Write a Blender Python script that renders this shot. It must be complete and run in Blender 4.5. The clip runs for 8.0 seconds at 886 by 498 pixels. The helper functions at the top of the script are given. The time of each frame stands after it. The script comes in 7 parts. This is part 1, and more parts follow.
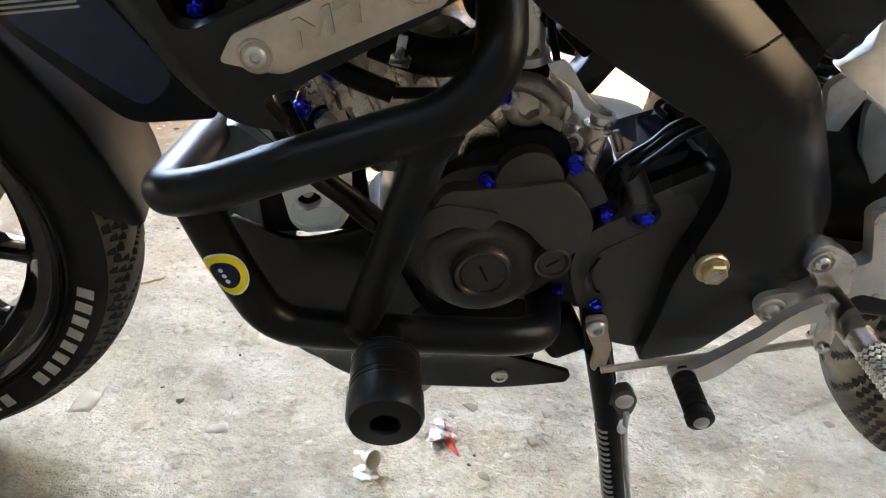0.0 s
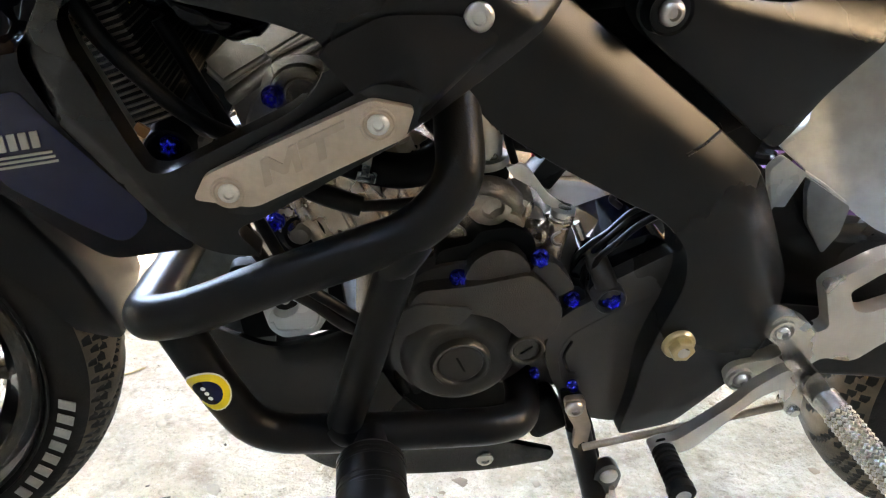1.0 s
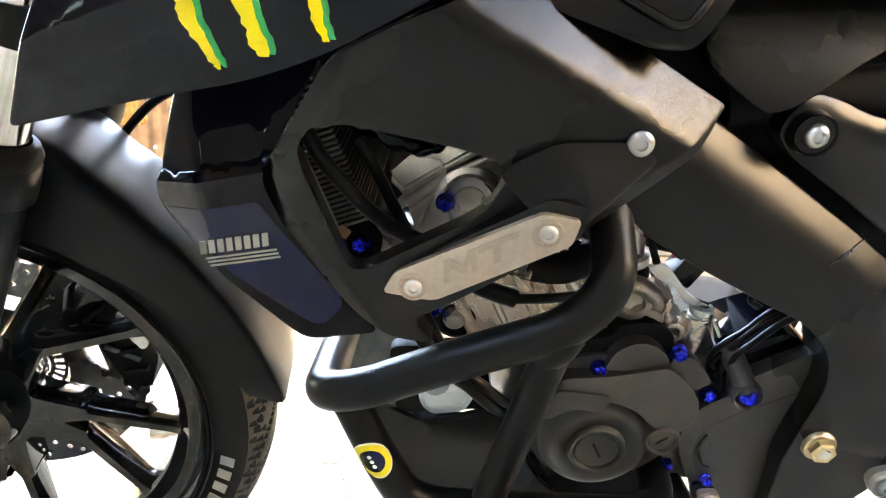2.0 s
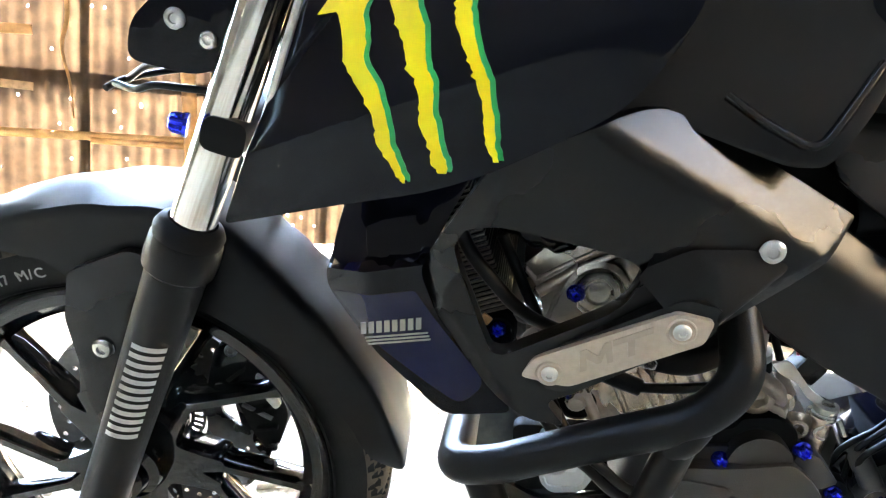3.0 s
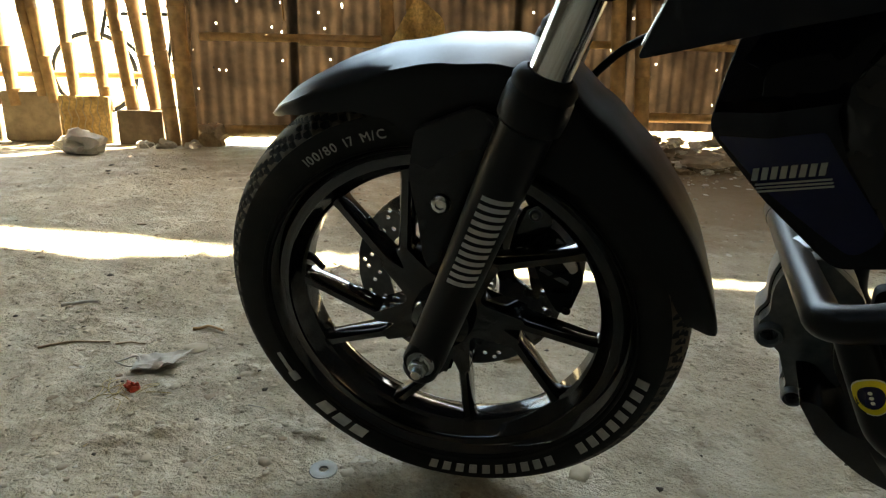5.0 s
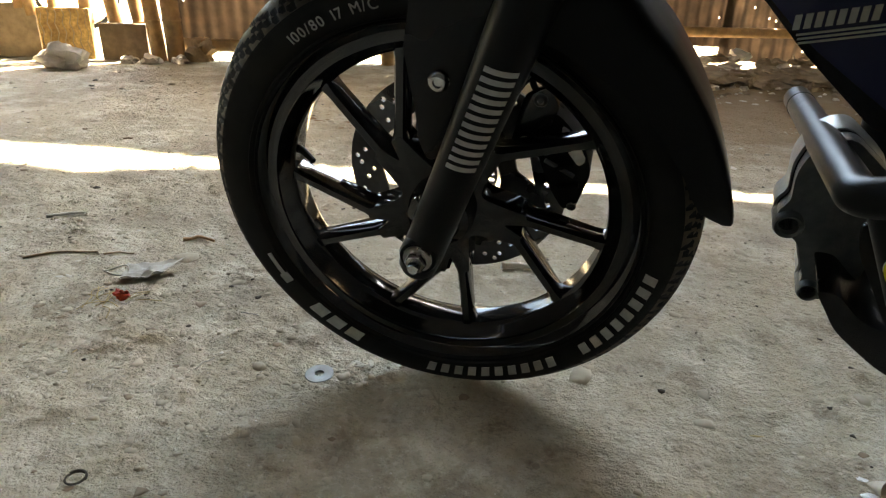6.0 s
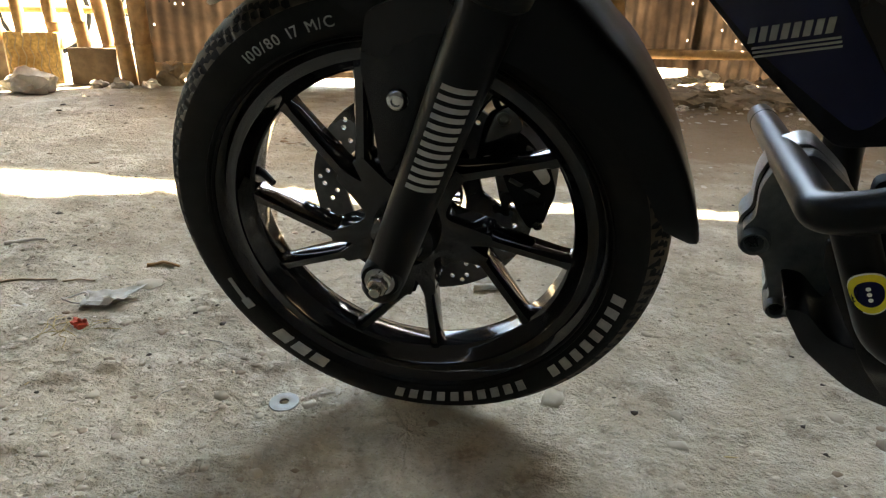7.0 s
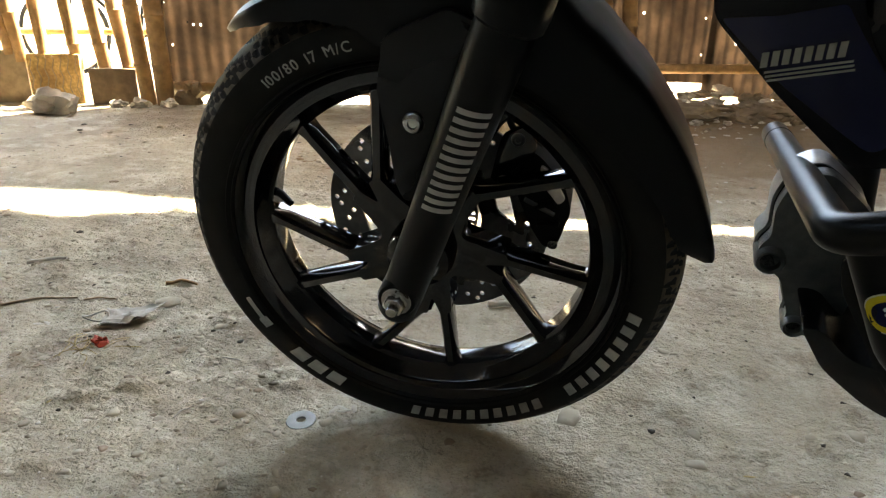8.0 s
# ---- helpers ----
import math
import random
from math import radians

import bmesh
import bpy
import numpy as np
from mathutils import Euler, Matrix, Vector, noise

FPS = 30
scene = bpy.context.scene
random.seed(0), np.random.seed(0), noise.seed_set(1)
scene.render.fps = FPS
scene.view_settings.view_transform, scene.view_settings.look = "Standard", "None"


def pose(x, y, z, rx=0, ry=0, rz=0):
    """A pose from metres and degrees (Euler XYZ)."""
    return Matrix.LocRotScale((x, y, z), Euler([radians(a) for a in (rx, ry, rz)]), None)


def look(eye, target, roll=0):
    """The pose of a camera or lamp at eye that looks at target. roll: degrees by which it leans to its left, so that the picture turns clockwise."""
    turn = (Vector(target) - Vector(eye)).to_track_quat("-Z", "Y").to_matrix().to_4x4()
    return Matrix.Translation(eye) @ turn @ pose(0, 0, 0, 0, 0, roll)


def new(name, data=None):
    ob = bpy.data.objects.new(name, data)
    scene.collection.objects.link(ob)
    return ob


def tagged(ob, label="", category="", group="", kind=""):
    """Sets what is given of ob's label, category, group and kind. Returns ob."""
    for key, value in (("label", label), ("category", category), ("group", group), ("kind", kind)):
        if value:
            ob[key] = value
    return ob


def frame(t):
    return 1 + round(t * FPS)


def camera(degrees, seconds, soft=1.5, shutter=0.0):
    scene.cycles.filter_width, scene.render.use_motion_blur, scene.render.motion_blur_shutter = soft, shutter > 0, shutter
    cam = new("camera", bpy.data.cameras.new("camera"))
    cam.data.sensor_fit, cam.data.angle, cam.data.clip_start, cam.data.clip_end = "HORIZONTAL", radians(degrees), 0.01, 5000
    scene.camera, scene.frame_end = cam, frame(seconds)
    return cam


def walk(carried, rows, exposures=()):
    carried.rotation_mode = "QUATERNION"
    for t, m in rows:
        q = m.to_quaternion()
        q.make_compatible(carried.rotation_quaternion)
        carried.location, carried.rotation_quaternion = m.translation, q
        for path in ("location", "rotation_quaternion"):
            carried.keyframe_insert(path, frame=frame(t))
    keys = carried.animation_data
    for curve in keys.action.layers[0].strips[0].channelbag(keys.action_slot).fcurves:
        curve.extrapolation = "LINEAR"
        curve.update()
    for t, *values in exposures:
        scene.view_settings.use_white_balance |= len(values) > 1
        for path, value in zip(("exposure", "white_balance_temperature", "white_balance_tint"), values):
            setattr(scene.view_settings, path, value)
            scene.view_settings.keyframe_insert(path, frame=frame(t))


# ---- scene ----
cam = camera(67.73, 8.0, soft=1.25)
# seconds, eye x, y, z, turn x, y, z in degrees
PATH = [
    (0.0, 0.5122, -0.5884, 0.5483, 67.163, -5.494, -4.763),
    (0.5, 0.5201, -0.5874, 0.5760, 69.571, -3.192, -7.762),
    (1.0, 0.5146, -0.5929, 0.5892, 71.660, -2.480, -7.702),
    (1.5, 0.4989, -0.6088, 0.6032, 74.253, -2.192, -4.780),
    (2.0, 0.4653, -0.6340, 0.6165, 77.421, -2.437, 0.479),
    (2.2, 0.4499, -0.6493, 0.6268, 78.872, -2.198, 2.831),
    (3.3, 0.4073, -0.6909, 0.6421, 82.627, -3.900, 11.123),
    (3.5, 0.3878, -0.7027, 0.6369, 81.665, -3.736, 14.612),
    (4.0, 0.3336, -0.7160, 0.6207, 79.148, -2.533, 19.295),
    (4.5, 0.2958, -0.7250, 0.6064, 76.247, -2.073, 21.195),
    (5.0, 0.2762, -0.7275, 0.5932, 73.557, -1.527, 21.750),
    (5.2, 0.2679, -0.7217, 0.5828, 70.953, -0.697, 22.114),
    (6.3, 0.2641, -0.6905, 0.5304, 67.014, -1.971, 21.107),
    (6.5, 0.2672, -0.6838, 0.5268, 67.133, -1.741, 20.497),
    (7.0, 0.2738, -0.6779, 0.5349, 69.165, -1.455, 19.412),
    (7.5, 0.2761, -0.6793, 0.5409, 69.721, -0.998, 20.228),
    (8.0, 0.2734, -0.6825, 0.5420, 70.416, -0.802, 20.477),
]
EXPOSURES = [(0.0, 6.4, 7700, 9), (0.5, 6.6, 7700, 9), (1.0, 6.87, 7700, 9), (1.5, 7.25, 7700, 9), (2.0, 7.75, 7700, 8), (2.2, 7.78, 7700, 8), (3.4, 7.08, 6700, 4), (4.0, 5.5, 7900, 3), (4.5, 5.2, 8400, -3), (5.2, 4.38, 8800, -2), (6.4, 5.05, 8200, 4), (8.0, 5.0, 8300, 4)]
walk(cam, [(t, pose(*row)) for t, *row in PATH], EXPOSURES)

# ---- world and light ----
SUN_ELEV, SUN_TURN = 60.0, 20.0          # the sun stands behind the tin wall
EAVES = 1.55                              # how far the roof reaches past the wall
world = bpy.data.worlds.new("sky")
scene.world = world
world.use_nodes = True
wn = world.node_tree.nodes
wl = world.node_tree.links
sky = wn.new("ShaderNodeTexSky")
sky.sky_type, sky.sun_disc = "NISHITA", False
sky.sun_elevation, sky.sun_rotation = radians(SUN_ELEV), radians(SUN_TURN)
wl.new(sky.outputs["Color"], wn["Background"].inputs["Color"])
wn["Background"].inputs["Strength"].default_value = 0.15
sun = new("sun", bpy.data.lights.new("sun", "SUN"))
sun.data.energy, sun.data.angle, sun.data.color = 3.4, radians(0.6), (1.0, 0.93, 0.82)
sun_from = Vector((math.sin(radians(SUN_TURN)) * math.cos(radians(SUN_ELEV)), math.cos(radians(SUN_TURN)) * math.cos(radians(SUN_ELEV)), math.sin(radians(SUN_ELEV))))
sun.matrix_world = look(sun_from * 30, (0, 0, 0))

# ---- materials ----
def material(name, base, rough=0.5, metal=0.0, var=0.15, scale=40.0, bump=0.0, bscale=300.0, stain=None, stain_amount=0.35, stain_scale=6.0, coat=0.0, rvar=0.12, spec=0.5):
    """A surface with grain (fine) and blotches (coarse) on its colour and gloss."""
    m = bpy.data.materials.new(name)
    m.use_nodes = True
    n, l = m.node_tree.nodes, m.node_tree.links
    b = n["Principled BSDF"]
    b.inputs["Metallic"].default_value = metal
    b.inputs["Coat Weight"].default_value = coat
    b.inputs["Coat Roughness"].default_value = 0.08
    b.inputs["Specular IOR Level"].default_value = spec
    co = n.new("ShaderNodeTexCoord")
    fine = n.new("ShaderNodeTexNoise")
    fine.inputs["Scale"].default_value, fine.inputs["Detail"].default_value = scale, 6.0
    l.new(co.outputs["Object"], fine.inputs["Vector"])
    coarse = n.new("ShaderNodeTexNoise")
    coarse.inputs["Scale"].default_value, coarse.inputs["Detail"].default_value = stain_scale, 5.0
    l.new(co.outputs["Object"], coarse.inputs["Vector"])
    ramp = n.new("ShaderNodeMapRange")
    ramp.inputs["From Min"].default_value, ramp.inputs["From Max"].default_value = 0.3, 0.7
    ramp.inputs["To Min"].default_value, ramp.inputs["To Max"].default_value = 1.0 - var, 1.0 + var
    l.new(fine.outputs["Fac"], ramp.inputs["Value"])
    mul = n.new("ShaderNodeMix")
    mul.data_type, mul.blend_type = "RGBA", "MULTIPLY"
    mul.inputs["Factor"].default_value = 1.0
    mul.inputs["A"].default_value = (*base, 1)
    l.new(ramp.outputs["Result"], mul.inputs["B"])
    out = mul.outputs["Result"]
    if stain:
        mask = n.new("ShaderNodeMapRange")
        mask.inputs["From Min"].default_value, mask.inputs["From Max"].default_value = 0.45, 0.7
        mask.inputs["To Max"].default_value = stain_amount
        l.new(coarse.outputs["Fac"], mask.inputs["Value"])
        mx = n.new("ShaderNodeMix")
        mx.data_type = "RGBA"
        mx.inputs["B"].default_value = (*stain, 1)
        l.new(mask.outputs["Result"], mx.inputs["Factor"])
        l.new(out, mx.inputs["A"])
        out = mx.outputs["Result"]
    l.new(out, b.inputs["Base Color"])
    rr = n.new("ShaderNodeMapRange")
    rr.inputs["From Min"].default_value, rr.inputs["From Max"].default_value = 0.3, 0.7
    rr.inputs["To Min"].default_value, rr.inputs["To Max"].default_value = max(rough - rvar, 0.02), min(rough + rvar, 1.0)
    l.new(coarse.outputs["Fac"], rr.inputs["Value"])
    l.new(rr.outputs["Result"], b.inputs["Roughness"])
    if bump:
        tex = n.new("ShaderNodeTexNoise")
        tex.inputs["Scale"].default_value, tex.inputs["Detail"].default_value = bscale, 4.0
        l.new(co.outputs["Object"], tex.inputs["Vector"])
        bp = n.new("ShaderNodeBump")
        bp.inputs["Strength"].default_value, bp.inputs["Distance"].default_value = bump, 0.002
        l.new(tex.outputs["Fac"], bp.inputs["Height"])
        l.new(bp.outputs["Normal"], b.inputs["Normal"])
    return m


def ground_material():
    """Trodden earth: pale dust over darker soil, patches, crumbs and fine grain."""
    g = bpy.data.materials.new("packed_earth")
    g.use_nodes = True
    n, l = g.node_tree.nodes, g.node_tree.links
    b = n["Principled BSDF"]
    b.inputs["Roughness"].default_value, b.inputs["Specular IOR Level"].default_value = 0.92, 0.2
    co = n.new("ShaderNodeTexCoord")

    def grain(scale, lo, hi, detail=6.0, rough=0.6):
        t, r = n.new("ShaderNodeTexNoise"), n.new("ShaderNodeMapRange")
        t.inputs["Scale"].default_value, t.inputs["Detail"].default_value, t.inputs["Roughness"].default_value = scale, detail, rough
        l.new(co.outputs["Object"], t.inputs["Vector"])
        r.inputs["From Min"].default_value, r.inputs["From Max"].default_value = lo, hi
        l.new(t.outputs["Fac"], r.inputs["Value"])
        return r.outputs["Result"], t.outputs["Fac"]

    col = None
    for scale, lo, hi, rough, tone in ((1.7, 0.40, 0.62, 0.55, (0.33, 0.285, 0.21)), (3.6, 0.52, 0.64, 0.6, (0.27, 0.225, 0.165)), (6.0, 0.48, 0.62, 0.65, (0.54, 0.49, 0.385)), (17.0, 0.55, 0.65, 0.7, (0.26, 0.22, 0.16)), (60.0, 0.55, 0.62, 0.75, (0.21, 0.18, 0.13)), (130.0, 0.53, 0.60, 0.7, (0.58, 0.53, 0.43)), (260.0, 0.57, 0.62, 0.6, (0.13, 0.11, 0.085))):
        f, _ = grain(scale, lo, hi, 7.0, rough)
        mx = n.new("ShaderNodeMix")
        mx.data_type = "RGBA"
        mx.inputs["A"].default_value, mx.inputs["B"].default_value = (0.43, 0.372, 0.275, 1), (*tone, 1)
        if col:
            l.new(col, mx.inputs["A"])
        amount = n.new("ShaderNodeMath")
        amount.operation = "MULTIPLY"
        amount.inputs[1].default_value = 0.85 if scale < 20 else 0.36
        l.new(f, amount.inputs[0])
        l.new(amount.outputs[0], mx.inputs["Factor"])
        col = mx.outputs["Result"]
    # leaf-stained brown soil over the inner part by the wall
    sep, along, mask = n.new("ShaderNodeSeparateXYZ"), n.new("ShaderNodeVectorMath"), n.new("ShaderNodeMapRange")
    along.operation = "DOT_PRODUCT"
    along.inputs[1].default_value = (-0.4226, 0.906, 0.0)
    l.new(co.outputs["Object"], along.inputs[0])
    l.new(co.outputs["Object"], sep.inputs[0])
    edge = n.new("ShaderNodeMath")
    edge.operation = "MULTIPLY_ADD"
    _, raw = grain(2.6, 0, 1, 6.0)
    edge.inputs[1].default_value = 1.3
    l.new(raw, edge.inputs[0])
    l.new(along.outputs["Value"], edge.inputs[2])
    mask.inputs["From Min"].default_value, mask.inputs["From Max"].default_value = 1.75, 2.2
    l.new(edge.outputs[0], mask.inputs["Value"])
    side = n.new("ShaderNodeMapRange")
    side.inputs["From Min"].default_value, side.inputs["From Max"].default_value = -1.5, -0.3
    l.new(sep.outputs["X"], side.inputs["Value"])
    both = n.new("ShaderNodeMath")
    both.operation = "MULTIPLY"
    l.new(mask.outputs["Result"], both.inputs[0])
    l.new(side.outputs["Result"], both.inputs[1])
    soil = n.new("ShaderNodeMix")
    soil.data_type = "RGBA"
    soil.inputs["B"].default_value = (0.22, 0.15, 0.085, 1)
    fade = n.new("ShaderNodeMath")
    fade.operation = "MULTIPLY"
    fade.inputs[1].default_value = 0.85
    l.new(both.outputs[0], fade.inputs[0])
    l.new(fade.outputs[0], soil.inputs["Factor"])
    l.new(col, soil.inputs["A"])
    col = soil.outputs["Result"]
    l.new(col, b.inputs["Base Color"])
    out = None
    for scale, strong, deep in ((9.0, 1.0, 0.012), (22.0, 1.0, 0.009), (70.0, 1.0, 0.0070), (260.0, 1.0, 0.0030)):
        _, raw = grain(scale, 0, 1, 4.0)
        bp = n.new("ShaderNodeBump")
        bp.inputs["Strength"].default_value, bp.inputs["Distance"].default_value = strong, deep
        l.new(raw, bp.inputs["Height"])
        if out:
            l.new(out, bp.inputs["Normal"])
        out = bp.outputs["Normal"]
    l.new(out, b.inputs["Normal"])
    return g


M_GROUND = ground_material()
M_TIN = material("rusty_tin", (0.105, 0.074, 0.050), 0.6, metal=0.25, var=0.4, scale=11, stain=(0.040, 0.024, 0.014), stain_amount=0.8, stain_scale=2.6)
# near-black tin that keeps the unseen shell walls from filling the shadows
M_SHELL = material("dark_shell_tin", (0.05, 0.042, 0.034), 0.75, var=0.3, scale=14, stain=(0.025, 0.02, 0.016), stain_amount=0.7, stain_scale=3.5, spec=0.2)
M_ROOF = material("dull_roof_tin", (0.055, 0.048, 0.040), 0.6, var=0.25, scale=5, stain=(0.04, 0.03, 0.022), stain_amount=0.5, stain_scale=1.5)
M_BAMBOO = material("bamboo", (0.42, 0.25, 0.11), 0.55, var=0.3, scale=22, stain=(0.22, 0.12, 0.05), stain_amount=0.6, stain_scale=5)
M_PLANK = material("old_plank", (0.36, 0.26, 0.16), 0.8, var=0.3, scale=30, stain=(0.2, 0.14, 0.08), stain_scale=7)
M_MUD = material("mud_wall", (0.33, 0.25, 0.16), 0.95, var=0.25, scale=20, bump=0.6, bscale=60, stain=(0.2, 0.14, 0.09))
M_BOARD = material("mud_caked_board", (0.15, 0.105, 0.065), 0.9, var=0.3, scale=20, bump=0.5, bscale=60, stain=(0.08, 0.055, 0.035))
M_SACK = material("woven_sack", (0.55, 0.36, 0.14), 0.9, var=0.35, scale=60, stain=(0.2, 0.11, 0.05), stain_amount=0.7, stain_scale=9)
M_ROCK = material("pale_rock", (0.55, 0.50, 0.43), 0.9, var=0.3, scale=14, bump=0.6, bscale=40)
M_RUBBER = material("tyre_rubber", (0.009, 0.009, 0.009), 0.62, var=0.3, scale=30, bump=0.25, bscale=500, stain=(0.05, 0.042, 0.032), stain_amount=0.25, stain_scale=7, spec=0.15)
M_TREAD = material("dusty_tread", (0.055, 0.046, 0.036), 0.75, var=0.35, scale=40, bump=0.3, bscale=500, stain=(0.22, 0.17, 0.11), stain_amount=0.65, stain_scale=9, spec=0.25)
M_RIM = material("gloss_black_rim", (0.003, 0.003, 0.0034), 0.085, var=0.1, coat=0.0, spec=0.62, stain=(0.03, 0.028, 0.024), stain_amount=0.25, rvar=0.06)
M_STEEL = material("bare_steel", (0.55, 0.54, 0.52), 0.3, metal=1.0, var=0.12, scale=80)
M_CHROME = material("fork_chrome", (0.62, 0.60, 0.56), 0.14, metal=1.0, var=0.05, rvar=0.05)
M_CASTING = material("cast_aluminium", (0.58, 0.50, 0.42), 0.27, metal=0.85, var=0.2, scale=60, bump=0.35, bscale=500, stain=(0.20, 0.16, 0.12), stain_amount=0.5, stain_scale=18)
# lightened aluminium, making up for light that misses the cam cover
M_ALU = material("brightened_aluminium", (0.66, 0.62, 0.56), 0.26, metal=0.8, var=0.12, scale=60, bump=0.15, bscale=700, stain=(0.25, 0.21, 0.16), stain_amount=0.4, stain_scale=22)
M_SILVER = material("silver_paint", (0.56, 0.535, 0.495), 0.31, metal=0.75, var=0.08, bump=0.1, bscale=900)
M_PLATE = material("brushed_plate", (0.47, 0.395, 0.32), 0.40, metal=0.75, var=0.06, scale=200)
# darker copy of the plate's metal that carries the relief's shading
M_EMBLEM = material("shaded_plate", (0.40, 0.335, 0.27), 0.30, metal=0.85, var=0.05, scale=200)
M_MATT = material("matt_black_plastic", (0.0036, 0.0034, 0.0032), 0.27, var=0.12, scale=90, bump=0.10, bscale=1400, stain=(0.009, 0.008, 0.007), stain_amount=0.25, rvar=0.05, spec=0.29)
M_FRAME = material("frame_black", (0.0036, 0.0034, 0.0032), 0.28, var=0.12, scale=90, bump=0.10, bscale=1400, stain=(0.009, 0.008, 0.007), stain_amount=0.25, rvar=0.05, spec=0.29)
M_TUBE = material("satin_black_steel", (0.0035, 0.0035, 0.0035), 0.36, var=0.12, scale=60, bump=0.10, bscale=900, stain=(0.02, 0.018, 0.015), stain_amount=0.2, rvar=0.05, spec=0.18)
M_COVER = material("engine_black", (0.036, 0.033, 0.029), 0.36, var=0.15, scale=80, bump=0.3, bscale=900, stain=(0.055, 0.047, 0.038), stain_amount=0.35, spec=0.5)
M_GUARD = material("satin_guard_black", (0.004, 0.004, 0.0045), 0.37, var=0.12, scale=60, bump=0.06, bscale=1200, stain=(0.018, 0.017, 0.015), stain_amount=0.2, rvar=0.05, spec=0.17)
M_GLOSS = material("gloss_black_paint", (0.002, 0.002, 0.004), 0.06, var=0.05, coat=0.0, rvar=0.03, spec=0.16)
M_TANK = material("deep_blue_black_paint", (0.0014, 0.0018, 0.0045), 0.08, var=0.05, rvar=0.02, spec=0.2)
M_DARK = material("deep_black", (0.005, 0.005, 0.005), 0.6, var=0.15, spec=0.12)
M_BLUE = material("navy_sticker", (0.0034, 0.0046, 0.027), 0.25, var=0.08, coat=0.1, spec=0.25, rvar=0.05)
M_BOLT = material("anodised_blue", (0.02, 0.04, 0.80), 0.22, metal=0.75, var=0.2, scale=200)
M_WHITE = material("white_print", (0.72, 0.72, 0.70), 0.6, var=0.12, scale=90)
M_PRINT = material("worn_white_print", (0.40, 0.40, 0.38), 0.6, var=0.15, scale=90)
M_DULLPRINT = material("dull_silver_print", (0.26, 0.26, 0.25), 0.5, var=0.15, scale=90)
M_YELLOW = material("yellow_print", (0.75, 0.62, 0.02), 0.4, var=0.06, scale=60)
M_LIME = material("lime_green_print", (0.82, 0.70, 0.0), 0.35, var=0.05)
M_GREEN = material("green_print", (0.01, 0.32, 0.09), 0.35, var=0.05)
M_FORK = material("satin_fork_black", (0.0035, 0.0035, 0.0038), 0.34, var=0.12, bump=0.15, bscale=900, rvar=0.06, spec=0.18)
M_DISC = material("dark_disc_steel", (0.11, 0.11, 0.108), 0.3, metal=0.85, var=0.15, scale=120)
M_FIN = material("radiator_core", (0.13, 0.118, 0.10), 0.45, metal=0.5, var=0.2, scale=200)


# ---- mesh helpers ----
def part(name, bm, mat, parent=None, label="", smooth=38):
    """Links a bmesh as one mesh object under a thing or a part."""
    bmesh.ops.recalc_face_normals(bm, faces=bm.faces)
    me = bpy.data.meshes.new(name)
    bm.to_mesh(me)
    bm.free()
    me.materials.append(mat)
    if smooth:
        me.shade_smooth()
        me.set_sharp_from_angle(angle=radians(smooth))
    ob = new(name, me)
    if parent:
        ob.parent = parent
    if label:
        ob["label"] = label
    return ob


def same_mesh(name, src, parent, m):
    """Another object on src's mesh, at the pose m within its parent."""
    ob = new(name, src.data)
    ob.parent = parent
    ob.matrix_basis = m
    return ob


def thing(name, label, category, m=Matrix.Identity(4), group="", kind=""):
    ob = new(name)
    ob.matrix_basis = m
    ob.empty_display_size = 0.05
    return tagged(ob, label, category, group, kind)


def ring_loft(bm, rings, close=False, caps=True):
    """Skin between rings of points (lists of equal length)."""
    vs = [[bm.verts.new(p) for p in r] for r in rings]
    k = len(vs[0])
    pairs = list(zip(vs, vs[1:])) + ([(vs[-1], vs[0])] if close else [])
    for a, b in pairs:
        for i in range(k):
            bm.faces.new((a[i], a[(i + 1) % k], b[(i + 1) % k], b[i]))
    if caps and not close:
        bm.faces.new(vs[0])
        bm.faces.new(vs[-1][::-1])
    return bm


def smooth_path(points, steps=8):
    """A Catmull-Rom curve through the points."""
    p = [Vector(q) for q in points]
    p = [2 * p[0] - p[1]] + p + [2 * p[-1] - p[-2]]
    out = []
    for i in range(1, len(p) - 2):
        for s in range(steps):
            t = s / steps
            a, b, c, d = p[i - 1], p[i], p[i + 1], p[i + 2]
            out.append(0.5 * ((2 * b) + (c - a) * t + (2 * a - 5 * b + 4 * c - d) * t * t + (3 * b - a - 3 * c + d) * t ** 3))
    return out + [p[-2]]


def bent_path(points, radius=0.03, steps=6):
    """Straight runs with rounded bends, as a bent tube has them."""
    p = [Vector(q) for q in points]
    out = [p[0]]
    for a, b, c in zip(p, p[1:], p[2:]):
        d1, d2 = (a - b), (c - b)
        r = min(radius, d1.length * 0.48, d2.length * 0.48)
        s, e = b + d1.normalized() * r, b + d2.normalized() * r
        for i in range(steps + 1):
            t = i / steps
            out.append((1 - t) ** 2 * s + 2 * t * (1 - t) * b + t * t * e)
    return out + [p[-1]]


def evenly(path, step=0.006):
    """The same path with points at even steps."""
    path = [Vector(q) for q in path]
    out = [path[0]]
    for a, b in zip(path, path[1:]):
        n = max(1, round((b - a).length / step))
        out += [a.lerp(b, i / n) for i in range(1, n + 1)]
    return out


